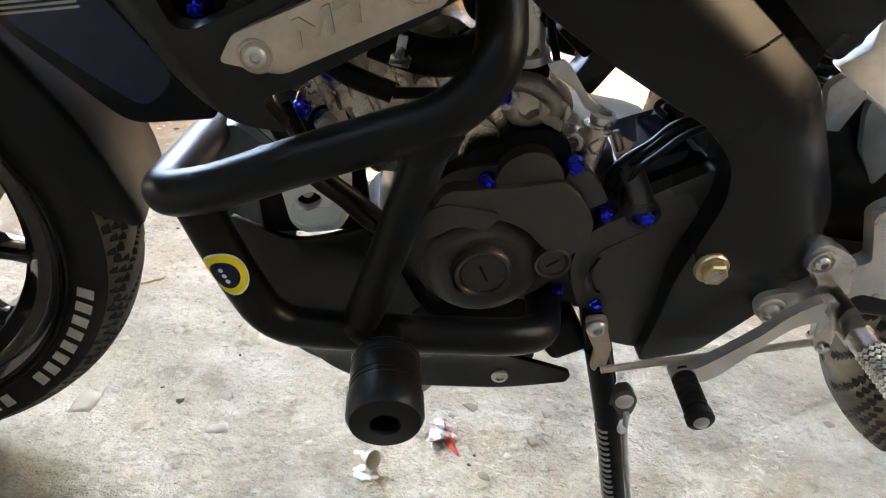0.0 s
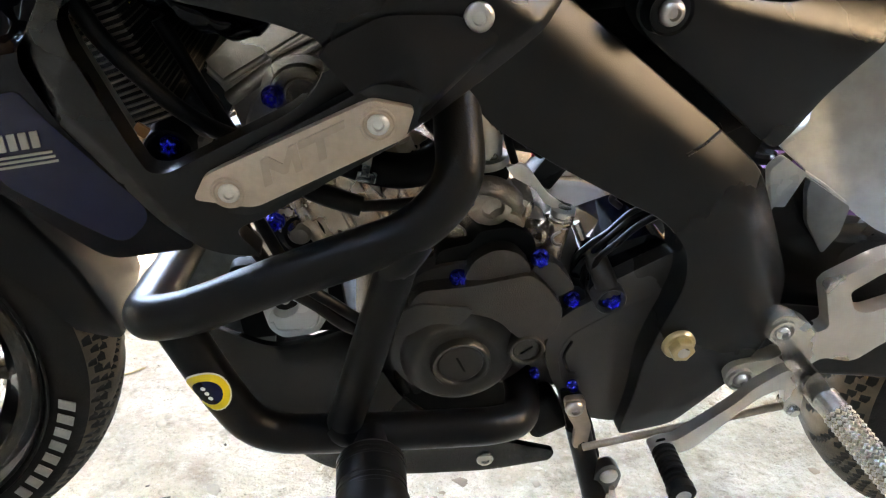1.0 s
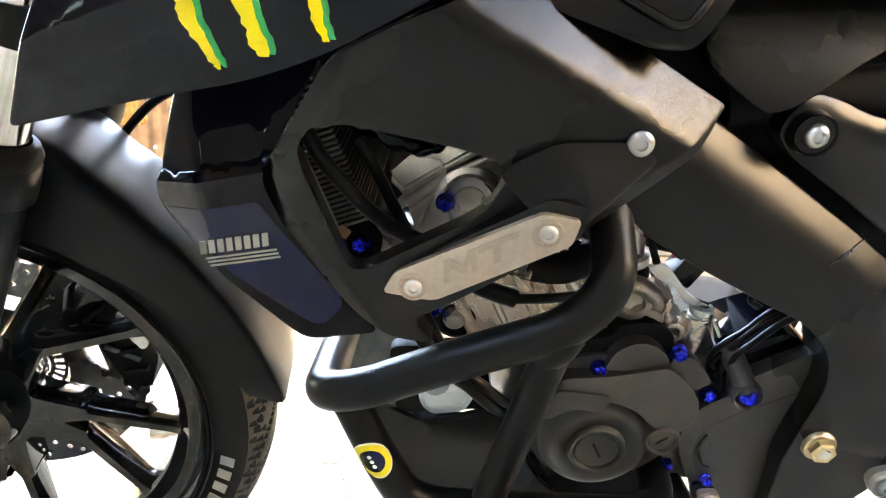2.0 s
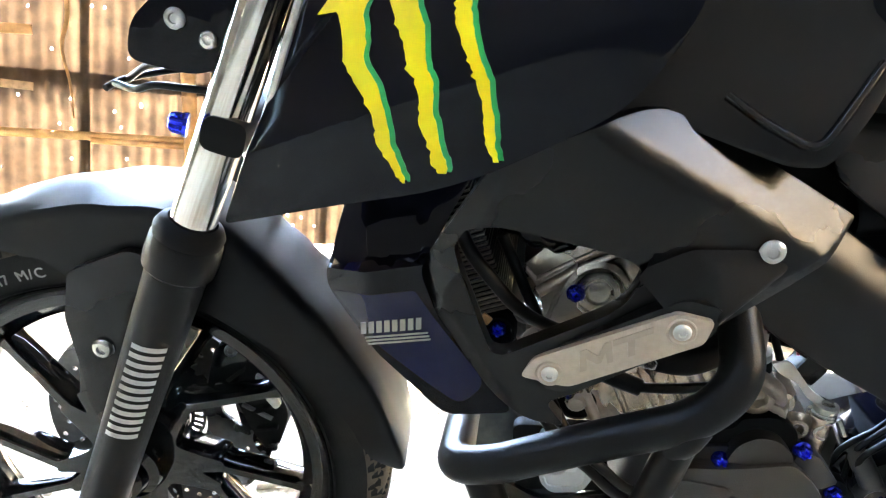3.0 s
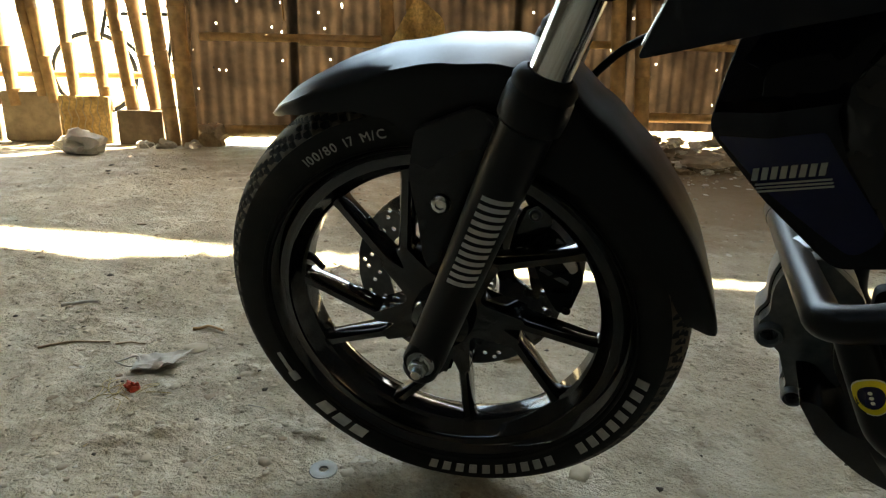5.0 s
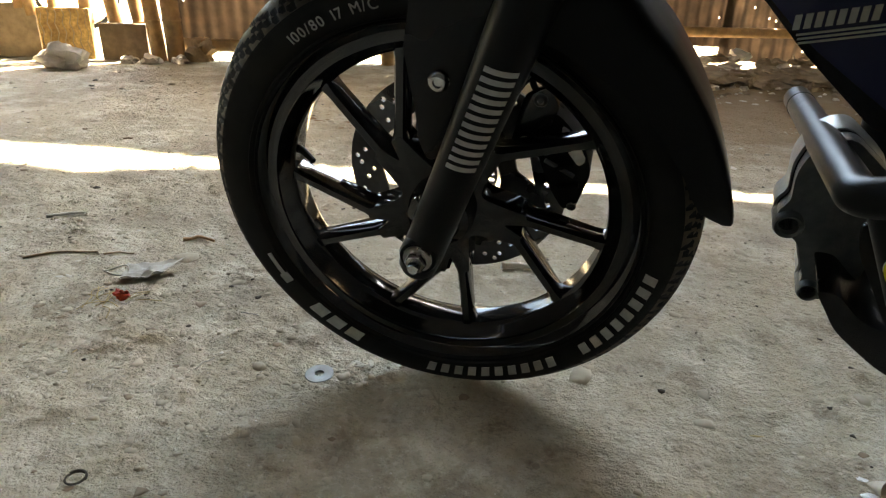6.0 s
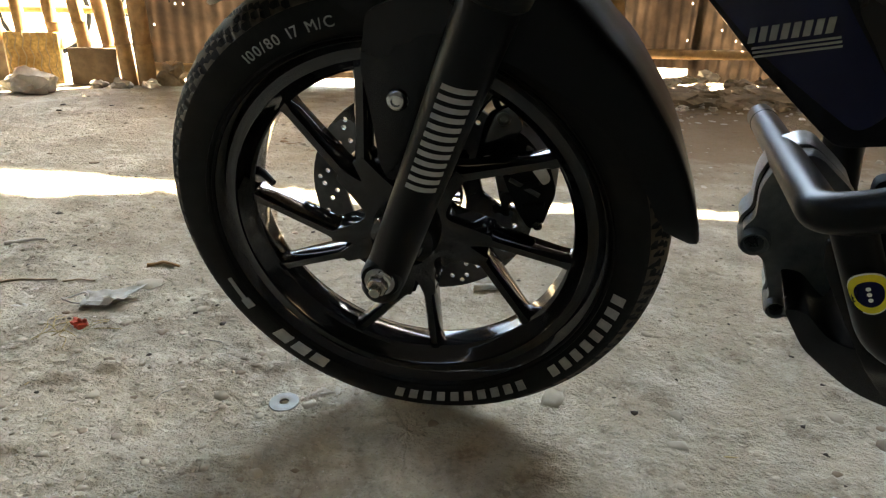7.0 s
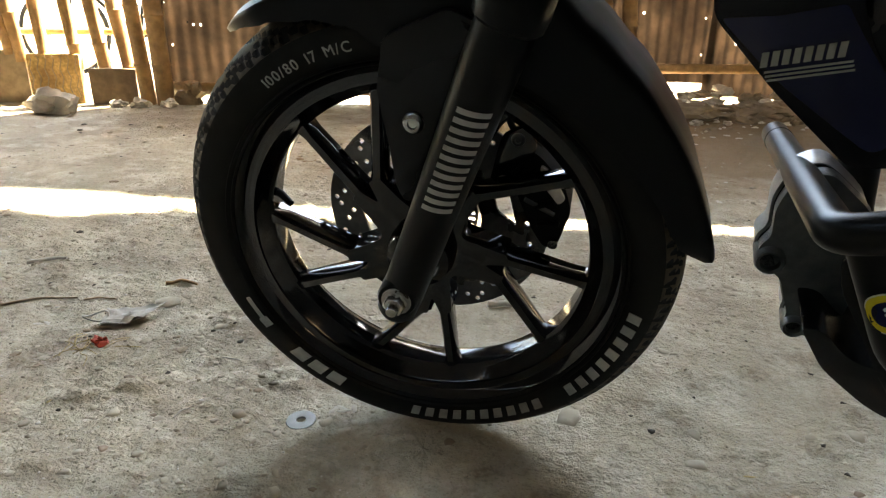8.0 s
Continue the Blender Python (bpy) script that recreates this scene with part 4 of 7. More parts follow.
# strap under the plate and the brushed plate itself
PLATE = [(0.427, 0.550, 0.004), (0.435, 0.566, 0.004), (0.526, 0.616, 0.004), (0.549, 0.613, 0.003), (0.545, 0.596, 0.004), (0.461, 0.547, 0.006)]
grow = [(x + (x - 0.488) * 0.10, z + (z - 0.582) * 0.24, 0.006) for x, z, _ in PLATE]
part("strap", panel_bm(grow, -0.1545, 0.012, bevel=0.003, shape=lambda x, z: -0.10 * (x - 0.485)), M_MATT, scoop)
plate = part("badge_plate", panel_bm(PLATE, -0.1595, 0.006, bevel=0.0016, shape=lambda x, z: -0.10 * (x - 0.485), seg=3), M_PLATE, bike, "brushed champagne metal plate with two bolts")
for x, z in ((0.4475, 0.5560), (0.530, 0.603)):
    yb = -0.1595 - 0.10 * (x - 0.485)
    part("bolt_seat", lifted(lathe_bm([(0.0, yb - 0.0006), (0.0075, yb - 0.0004), (0.0084, yb - 0.0012), (0.0094, yb - 0.0010), (0.0102, yb + 0.0004), (0.0, yb + 0.001)], 40), z, x), M_PLATE, plate)
    button_bolt(plate, (x, yb - 0.0003, z), 0.0060, M_STEEL, deep=0.0028)


def plate_point(s, h, lift=0.0):
    """A place on the plate: s along it, h across it."""
    c, n = Vector((0.487, 0.0, 0.580)), Vector((0.864, 0, 0.503))
    u = Vector((-0.503, 0, 0.864))
    q = c + n * s + u * h
    return Vector((q.x, -0.1600 - 0.10 * (q.x - 0.485) - lift, q.z))


def emblem(points):
    flat = [plate_point(a, b) for a, b in points]
    part("emblem", panel_bm([(q.x, q.z, 0.0005) for q in flat], -0.1606, 0.0016, bevel=0.0007, shape=lambda x, z: -0.10 * (x - 0.485)), M_EMBLEM, plate, smooth=80)


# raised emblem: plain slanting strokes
emblem([(-0.026, -0.0065), (-0.019, 0.0085), (-0.014, 0.0085), (-0.009, 0.001), (-0.001, 0.0085), (0.004, 0.0085), (-0.001, -0.0065), (-0.0055, -0.0065), (-0.003, 0.002), (-0.009, -0.0045), (-0.012, -0.0045), (-0.017, 0.002), (-0.0205, -0.0065)])
emblem([(0.005, 0.0085), (0.034, 0.0085), (0.032, 0.0045), (0.019, 0.0045), (0.0145, -0.0065), (0.0095, -0.0065), (0.014, 0.0045), (0.0035, 0.0045)])
button_bolt(scoop, (0.583, -0.1400, 0.655), 0.0084, M_STEEL, deep=0.0038, label="bright domed socket bolt")


# radiator side cover, gloss black above and navy below
def side_bend(x, z):
    fold = lerp_edge((0.300, 0.6185), (0.352, 0.630), x, z) if x < 0.352 else lerp_edge((0.352, 0.630), (0.381, 0.650), x, z)
    return 0.55 * max(0.0, 0.318 - x - 0.12 * (z - 0.58)) + 0.10 * max(0.0, x - 0.36) + 0.009 * min(1.0, max(0.0, fold / 0.006)) + 0.42 * max(0.0, fold - 0.006)


COVER = [(0.300, 0.694, 0.004), (0.345, 0.706, 0.02), (0.401, 0.724, 0.006), (0.352, 0.626, 0.008), (0.366, 0.590, 0.01), (0.424, 0.512, 0.008), (0.374, 0.507, 0.010), (0.315, 0.562, 0.02), (0.276, 0.600, 0.012), (0.286, 0.650, 0.02)]
rad_cover = part("radiator_cover", panel_bm(COVER, -0.152, 0.010, bevel=0.003, shape=side_bend, cuts=4, creases=(((0.300, 0.6185), (0.352, 0.630)), ((0.300, 0.6245), (0.352, 0.636)))), M_GLOSS, bike, "gloss black radiator side cover with a navy blue panel")
NAVY = [(0.283, 0.597, 0.004), (0.349, 0.611, 0.003), (0.362, 0.592, 0.01), (0.403, 0.537, 0.012), (0.384, 0.517, 0.01), (0.318, 0.566, 0.02)]
part("navy_panel", panel_bm(NAVY, -0.1528, 0.002, bevel=0.0004, shape=side_bend, cuts=3, radius=0.004), M_BLUE, rad_cover, "navy blue sticker panel")


def bar_row(parent, a, b, count, height, y, mat, width=0.72, slant=0.0, lean=0.0):
    """A row of plain upright bars from a to b in (x, z)."""
    for i in range(count):
        x = a[0] + (b[0] - a[0]) * i / count
        z = a[1] + (b[1] - a[1]) * i / count
        w = (b[0] - a[0]) / count * width
        dz = (b[1] - a[1]) / (b[0] - a[0]) * w
        pts = [(x, z, 0.0), (x + w, z + dz, 0.0), (x + w + slant, z + dz + height, 0.0), (x + slant, z + height, 0.0)]
        part("lettering", panel_bm(pts, y, 0.0008, bevel=0, shape=lambda u, v: lean * (u - a[0])), mat, parent, "white printed bar", smooth=0)


bar_row(rad_cover, (0.3095, 0.5725), (0.356, 0.5815), 8, 0.0092, -0.1540, M_DULLPRINT, 0.66, 0.0)
for k in range(3):
    z = 0.569 - 0.0026 * k
    part("stripe", panel_bm([(0.3125 + 0.001 * k, z, 0), (0.359 + 0.001 * k, z + 0.009, 0), (0.359 + 0.001 * k, z + 0.0102, 0), (0.3125 + 0.001 * k, z + 0.0012, 0)], -0.1539, 0.0008, bevel=0), M_DULLPRINT, rad_cover, "thin white stripe", smooth=0)


# fuel tank cover: one bowed gloss shell with a crease along it
def eased(v, w=0.012):
    """v where positive, nothing below, with a soft turn of width w."""
    return w * math.log1p(math.exp(min(v / w, 40.0)))


def tank_shape(x, z):
    crease = 0.716 + (x - 0.262) * 0.42
    y = 0.12 * eased(0.285 - x) + 0.10 * eased(x - 0.36)
    y += 0.38 * eased(z - crease, 0.003) + 0.05 * eased(crease - z, 0.003)
    return y + 1.6 * max(0.0, z - 0.80) ** 1.5


TANK = [(0.228, 0.663, 0.006), (0.303, 0.683, 0.03), (0.362, 0.695, 0.03), (0.399, 0.708, 0.02), (0.436, 0.727, 0.03), (0.474, 0.748, 0.03), (0.500, 0.785, 0.03), (0.516, 0.830, 0.03), (0.56, 0.90, 0.03), (0.52, 0.95, 0.03), (0.38, 0.96, 0.05), (0.31, 0.90, 0.04), (0.283, 0.790, 0.03)]
tank = part("fuel_tank", panel_bm(TANK, -0.194, 0.03, bevel=0.006, shape=tank_shape, cuts=4, seg=3, creases=(((0.262, 0.716), (0.362, 0.758)), ((0.285, 0.6), (0.285, 0.9)))), M_TANK, bike, "gloss black fuel tank with jagged yellow and green stripes", smooth=60)
body = box_bm(0.30, 0.15, 0.26, pose(0.42, 0.02, 0.83, 0, -14, 0), 0.06, seg=4)
part("tank_body", body, M_GLOSS, tank)
# bright tube laid along the tank's front edge as its highlight
part("edge_glint", tube_bm(smooth_path([(0.231, -0.166, 0.668), (0.252, -0.176, 0.715), (0.272, -0.180, 0.765), (0.290, -0.182, 0.81)]), 0.0026, 8), M_STEEL, tank, "bright strip standing in for the edge highlight")
CLAWS = [
    [(0.322, 0.812, 0.010), (0.314, 0.797, 0.0082), (0.317, 0.783, 0.0072), (0.318, 0.769, 0.0064), (0.326, 0.758, 0.0068), (0.332, 0.747, 0.0048), (0.336, 0.735, 0.0040), (0.337, 0.725, 0.0042), (0.341, 0.717, 0.0032), (0.347, 0.705, 0.0020), (0.349, 0.701, 0.0006)],
    [(0.344, 0.812, 0.0080), (0.346, 0.802, 0.0080), (0.350, 0.790, 0.0082), (0.354, 0.778, 0.0060), (0.356, 0.767, 0.0062), (0.361, 0.760, 0.0052), (0.362, 0.746, 0.0036), (0.363, 0.737, 0.0050), (0.367, 0.724, 0.0034), (0.370, 0.714, 0.0044), (0.372, 0.708, 0.0022)],
    [(0.381, 0.812, 0.0046), (0.380, 0.802, 0.0044), (0.381, 0.792, 0.0050), (0.385, 0.781, 0.0038), (0.388, 0.773, 0.0034), (0.392, 0.765, 0.0040), (0.395, 0.755, 0.0030), (0.398, 0.739, 0.0030), (0.399, 0.727, 0.0028), (0.403, 0.716, 0.0012)],
]
for k, claw in enumerate(CLAWS):
    spine = smooth_path([(x, w, z) for x, z, w in claw], 4)
    left, right = [], []
    for i, q in enumerate(spine):
        jag = 0.0016 * noise.noise(Vector((i * 0.83, k * 7.1, 0.0))) + 0.0009 * (i % 4 == 0)
        left.append((q.x - q.y - max(jag, -0.0006), q.z, 0.0))
        right.append((q.x + q.y + 0.0010 * noise.noise(Vector((i * 0.7, k * 3.3, 4.0))), q.z, 0.0))
    if k == 0:
        left = [(0.300, 0.803, 0.0), (0.293, 0.793, 0.0), (0.305, 0.795, 0.0)] + left[5:]
    edge = left + right[::-1]
    part("stripe", panel_bm([(x + 0.0030, z + 0.001, 0.0) for x, z, _ in edge], -0.1948, 0.001, bevel=0, shape=tank_shape, cuts=2), M_GREEN, tank, "green shadow stripe", smooth=0)
    part("stripe", panel_bm(edge, -0.1956, 0.001, bevel=0, shape=tank_shape, cuts=2), M_LIME, tank, "jagged bright yellow stripe", smooth=0)
bar_row(tank, (0.247, 0.6745), (0.278, 0.6835), 3, 0.005, -0.1775, M_STEEL, 0.8, 0.002)

# matt tank flank, knee panel and side cover behind the scoop
def flank_shape(x, z):
    return 0.55 * eased(z - 0.722, 0.006)


FLANK = [(0.430, 0.712, 0.01), (0.476, 0.750, 0.02), (0.520, 0.83, 0.02), (0.665, 0.82, 0.02), (0.640, 0.750, 0.02), (0.617, 0.718, 0.008), (0.609, 0.708, 0.008), (0.588, 0.707, 0.01), (0.50, 0.735, 0.02)]
flank = part("tank_flank", panel_bm(FLANK, -0.124, 0.02, bevel=0.004, shape=flank_shape, cuts=3), M_MATT, bike, "matt black tank flank", smooth=60)
part("lip", tube_bm(smooth_path([(x, -0.1245 + flank_shape(x, z), z) for x, z in ((0.545, 0.749), (0.567, 0.735), (0.585, 0.726), (0.595, 0.722), (0.6045, 0.7232), (0.612, 0.732), (0.64, 0.772))]), 0.0032, 10), M_MATT, flank)


def knee_shape(x, z):
    return 0.72 * eased(z - 0.676, 0.008) + 0.2 * max(0.0, 0.642 - x)


KNEE = [(0.6315, 0.7054, 0.008), (0.6433, 0.7352, 0.02), (0.675, 0.80, 0.02), (0.86, 0.80, 0.02), (0.80, 0.728, 0.02), (0.7384, 0.7020, 0.02), (0.7063, 0.6816, 0.012), (0.6860, 0.6691, 0.008), (0.6720, 0.6660, 0.006), (0.6500, 0.6802, 0.01), (0.6323, 0.6952, 0.006)]
part("knee_panel", panel_bm(KNEE, -0.104, 0.02, bevel=0.004, shape=knee_shape, cuts=3), M_MATT, bike, "matt black panel below the seat's nose", smooth=60)


def cover_shape(x, z):
    top = lerp_edge((0.7068, 0.6722), (0.7561, 0.6568), x, z) if x < 0.7561 else z - 0.6568 + 0.16 * (x - 0.7561)
    low = lerp_edge((0.8137, 0.574), (0.706, 0.647), x, z)
    return 0.12 * max(0.0, x - 0.72) + 0.75 * eased(top + 0.002, 0.0015) + 0.25 * eased(low, 0.002)


SIDE = [(0.6870, 0.6517, 0.01), (0.6885, 0.6640, 0.010), (0.6960, 0.6735, 0.010), (0.7060, 0.6790, 0.008), (0.7220, 0.6760, 0.01), (0.7544, 0.6630, 0.02), (0.800, 0.658, 0.02), (0.850, 0.670, 0.02), (0.92, 0.71, 0.02), (0.92, 0.68, 0.02), (0.849, 0.6004, 0.01), (0.8241, 0.5576, 0.006), (0.8137, 0.5620, 0.006), (0.7485, 0.6057, 0.02), (0.6981, 0.6374, 0.012)]
side_cover = part("side_cover", panel_bm(SIDE, -0.098, 0.02, bevel=0.003, shape=cover_shape, cuts=4), M_MATT, bike, "matt black side cover below the seat", smooth=60)
part("bolt_seat", lifted(lathe_bm([(0.0, -0.106), (0.0125, -0.106), (0.0140, -0.108), (0.0155, -0.096), (0.0, -0.09)], 32), 0.655, 0.7055), M_MATT, side_cover)
button_bolt(side_cover, (0.7055, -0.1065, 0.655), 0.0082, M_STEEL, deep=0.0065, label="bright domed socket bolt")


# main frame spar
def spar_shape(x, z):
    up = lerp_edge((0.640, 0.618), (0.785, 0.525), x, z)
    back = lerp_edge((0.785, 0.525), (0.838, 0.43), x, z)
    # the two folds run into each other and begin softly
    over = 0.5 * (up + back + math.sqrt((up - back) ** 2 + 0.00025))
    over = max(0.0, over + 0.004)
    knee = 0.10 * max(0.0, 0.40 - z)
    return knee + (over * over * 13.0 if over < 0.031 else 0.012493 + 0.806 * (over - 0.031))


SPAR = [(0.575, 0.640, 0.01), (0.640, 0.662, 0.01), (0.762, 0.582, 0.01), (0.811, 0.547, 0.015), (0.866, 0.452, 0.012), (0.859, 0.415, 0.012), (0.843, 0.352, 0.012), (0.808, 0.294, 0.012), (0.758, 0.278, 0.01), (0.759, 0.335, 0.02), (0.755, 0.380, 0.012), (0.758, 0.408, 0.012), (0.764, 0.435, 0.012), (0.768, 0.461, 0.012), (0.761, 0.489, 0.012), (0.736, 0.516, 0.02), (0.704, 0.530, 0.02), (0.644, 0.560, 0.02), (0.592, 0.590, 0.02)]
spar = part("frame_spar", panel_bm(SPAR, -0.118, 0.045, bevel=0.005, shape=spar_shape, cuts=4, seg=3), M_FRAME, bike, "matt black main frame spar", smooth=75)
tie = [(0.768 - 0.030 * k / 6, 0.577 - 0.011 * k / 6) for k in range(7)]
part("cable_tie", tube_bm([(0.771, -0.088, 0.5775)] + [(x, -0.1185 + spar_shape(x, z), z) for x, z in tie], 0.0012, 8), M_MATT, spar)
pivot = part("pivot_bolt", lifted(lathe_bm([(0.0, -0.130), (0.0090, -0.130), (0.0104, -0.1285), (0.0104, -0.120), (0.0, -0.120)], 6), 0.401, 0.778), material("gilt_zinc", (0.55, 0.45, 0.27), 0.35, metal=0.9, var=0.15), spar, "gilt zinc hexagonal pivot bolt")
part("flange", lifted(lathe_bm([(0.0, -0.1225), (0.0125, -0.1225), (0.0136, -0.121), (0.0138, -0.115), (0.0, -0.115)], 32), 0.401, 0.778), bpy.data.materials["gilt_zinc"], pivot)
part("socket", lifted(lathe_bm([(0.0, -0.1303), (0.0050, -0.1303), (0.0054, -0.1290), (0.0, -0.1290)], 20), 0.401, 0.778), M_STEEL, pivot)
# dark inner frame, tank underside and subframe that close the view
for a, b, r in (((0.26, -0.06, 0.70), (0.70, -0.06, 0.60), 0.026), ((0.66, -0.06, 0.66), (1.05, -0.07, 0.72), 0.018)):
    part("frame_tube", tube_bm([a, b], r, 16), M_DARK, bike)
    part("frame_tube", tube_bm([(a[0], -a[1], a[2]), (b[0], -b[1], b[2])], r, 16), M_DARK, bike)
part("airbox", box_bm(0.34, 0.08, 0.16, pose(0.60, 0.0, 0.72, 0, 8, 0), 0.03, seg=3), M_DARK, bike, "black airbox under the tank")
part("seat", box_bm(0.55, 0.18, 0.10, pose(0.90, 0.0, 0.80, 0, -4, 0), 0.04, seg=4), M_DARK, bike, "black rider's seat")

# ---- crash guard ----
guard_bars = part("crash_guard", tube_bm(evenly(bent_path([(0.375, 0.26, 0.352), (0.377, -0.02, 0.424), (0.380, -0.140, 0.452), (0.412, -0.148, 0.463), (0.470, -0.150, 0.491), (0.556, -0.151, 0.527), (0.582, -0.148, 0.560), (0.580, -0.104, 0.600), (0.580, -0.070, 0.630)], 0.042, 8)), 0.0152, 24), M_TUBE, bike, "satin black tubular crash guard", smooth=80)
part("weld_ring", tube_bm([(0.3755, 0.214, 0.3635), (0.3756, 0.210, 0.3646)], 0.0158, 24), M_DARK, guard_bars)
part("lower_bar", tube_bm(evenly(bent_path([(0.398, -0.138, 0.452), (0.420, -0.146, 0.403), (0.446, -0.146, 0.345), (0.510, -0.146, 0.342), (0.628, -0.142, 0.339), (0.654, -0.132, 0.335), (0.664, -0.098, 0.330), (0.666, -0.050, 0.326)], 0.030, 8)), 0.0148, 24), M_TUBE, guard_bars, smooth=80)
part("strut", tube_bm([(0.549, -0.150, 0.520), (0.509, -0.146, 0.346)], 0.0135, 20), M_TUBE, guard_bars)
for at, to in (((0.556, -0.150, 0.522), (0.541, -0.150, 0.500)), ((0.505, -0.146, 0.352), (0.518, -0.146, 0.345))):
    part("weld", tube_bm(smooth_path([at, Vector(at).lerp(Vector(to), 0.5) + Vector((0.0, -0.004, 0.001)), to], 4), 0.0125, 12), M_TUBE, guard_bars)
slider = part("slider_puck", lifted(lathe_bm([(0.0, -0.150), (0.013, -0.150), (0.013, -0.172), (0.0215, -0.173), (0.0250, -0.177), (0.0250, -0.180), (0.0243, -0.1805), (0.0243, -0.1820), (0.0250, -0.1825), (0.0250, -0.1845), (0.0243, -0.185), (0.0243, -0.1862), (0.0250, -0.187), (0.0250, -0.200), (0.0243, -0.2005), (0.0243, -0.2018), (0.0250, -0.2025), (0.0250, -0.2045), (0.0243, -0.205), (0.0243, -0.2062), (0.0250, -0.207), (0.0250, -0.2100), (0.0262, -0.2110), (0.0262, -0.227), (0.0238, -0.2315), (0.0105, -0.2330), (0.0095, -0.2305), (0.0095, -0.210), (0.0, -0.210)], 48), 0.345, 0.530), M_TUBE, guard_bars, "black nylon slider puck with turned grooves")
part("puck_bolt", lifted(lathe_bm([(0.0, -0.214), (0.0055, -0.214), (0.0062, -0.209), (0.0, -0.209)], 6), 0.345, 0.530), M_DARK, slider)


def sticker_bm(r, lift, centre, along, out, tube=0.0146):
    """A round sticker wrapped on a tube."""
    a, o = Vector(along).normalized(), Vector(out).normalized()
    s = a.cross(o).normalized()
    bm = bmesh.new()
    mid = bm.verts.new(Vector(centre) + o * (tube + lift))
    rings = []
    for q in (0.5, 1.0):
        ring = []
        for k in range(28):
            w = 2 * math.pi * k / 28
            u, v = r * q * math.cos(w), r * 0.80 * q * math.sin(w)
            t = v / tube
            ring.append(bm.verts.new(Vector(centre) + a * u + (o * math.cos(t) + s * math.sin(t)) * (tube + lift)))
        rings.append(ring)
    for k in range(28):
        bm.faces.new((mid, rings[0][k], rings[0][(k + 1) % 28]))
        bm.faces.new((rings[0][k], rings[1][k], rings[1][(k + 1) % 28], rings[0][(k + 1) % 28]))
    return bm


run = Vector((0.026, 0.0, -0.058))
facing = Vector((-0.10, -0.92, 0.05))
badge = part("sticker", sticker_bm(0.0185, 0.0006, (0.421, -0.146, 0.404), run, facing), M_WHITE, guard_bars, "round yellow and black sticker with a white rim", smooth=60)
part("sticker_ring", sticker_bm(0.0172, 0.0009, (0.421, -0.146, 0.404), run, facing), M_YELLOW, badge, smooth=60)
part("sticker_core", sticker_bm(0.0115, 0.0012, (0.421, -0.146, 0.404), run, facing), M_BLUE, badge, smooth=60)
for k in range(3):
    c = Vector((0.421, -0.146, 0.404)) + run.normalized() * (0.005 - 0.005 * k)
    part("sticker_mark", sticker_bm(0.0018, 0.0015, c, run, facing), M_WHITE, badge)

# ---- engine ----
engine = part("engine", box_bm(0.24, 0.15, 0.16, pose(0.645, 0.0, 0.385, 0, 6, 0), 0.03, seg=3), M_COVER, bike, "black-cased single cylinder engine with blue bolts")


def cover(name, outline, y, thick, label="", mat=None, bevel=0.006, shape=None, cuts=0, parent=engine, seg=3):
    return part(name, panel_bm(outline, y, thick, bevel=bevel, shape=shape, cuts=cuts, seg=seg), mat or M_COVER, parent, label, smooth=30)


# generator cover: a rounded base, faceted pads, a round boss and screw plugs
GEN = [(0.543, 0.404, 0.015), (0.552, 0.434, 0.012), (0.570, 0.455, 0.012), (0.600, 0.462, 0.014), (0.651, 0.462, 0.010), (0.684, 0.426, 0.010), (0.680, 0.398, 0.010), (0.676, 0.368, 0.014), (0.652, 0.338, 0.02), (0.612, 0.321, 0.03), (0.572, 0.328, 0.03), (0.548, 0.358, 0.02)]
cover("generator_cover", GEN, -0.090, 0.05, "dusty black cast generator cover", bevel=0.010)
cover("upper_pad", [(0.556, 0.424, 0.006), (0.566, 0.445, 0.008), (0.605, 0.449, 0.010), (0.650, 0.460, 0.006), (0.665, 0.448, 0.006), (0.682, 0.426, 0.010), (0.681, 0.408, 0.008), (0.672, 0.392, 0.010), (0.649, 0.396, 0.010), (0.631, 0.416, 0.014), (0.606, 0.424, 0.010), (0.580, 0.420, 0.01)], -0.1035, 0.022, bevel=0.0095, seg=1)
cover("spear_pad", [(0.549, 0.402, 0.006), (0.553, 0.427, 0.006), (0.567, 0.435, 0.006), (0.604, 0.431, 0.002), (0.609, 0.427, 0.002), (0.599, 0.413, 0.004), (0.578, 0.417, 0.01), (0.560, 0.404, 0.01)], -0.1060, 0.014, bevel=0.0022, seg=2)
cover("hump", [(0.600, 0.452, 0.004), (0.606, 0.470, 0.012), (0.621, 0.480, 0.016), (0.638, 0.478, 0.014), (0.651, 0.464, 0.006), (0.650, 0.452, 0.004)], -0.0990, 0.02, bevel=0.007, seg=3)
cover("saddle", [(0.579, 0.450, 0.008), (0.580, 0.470, 0.008), (0.606, 0.477, 0.006), (0.610, 0.487, 0.010), (0.636, 0.492, 0.016), (0.655, 0.482, 0.010), (0.658, 0.455, 0.006)], -0.086, 0.05, bevel=0.006, mat=M_DARK)
cover("column", [(0.652, 0.456, 0.004), (0.656, 0.466, 0.004), (0.671, 0.465, 0.004), (0.691, 0.441, 0.004), (0.678, 0.432, 0.004)], -0.0955, 0.03, bevel=0.004)
part("round_boss", lifted(lathe_bm([(0.0, -0.0985), (0.027, -0.0985), (0.031, -0.1000), (0.036, -0.1015), (0.041, -0.1000), (0.047, -0.0945), (0.050, -0.088), (0.051, -0.075), (0.0, -0.075)], 64), 0.370, 0.605), M_COVER, engine, smooth=60)
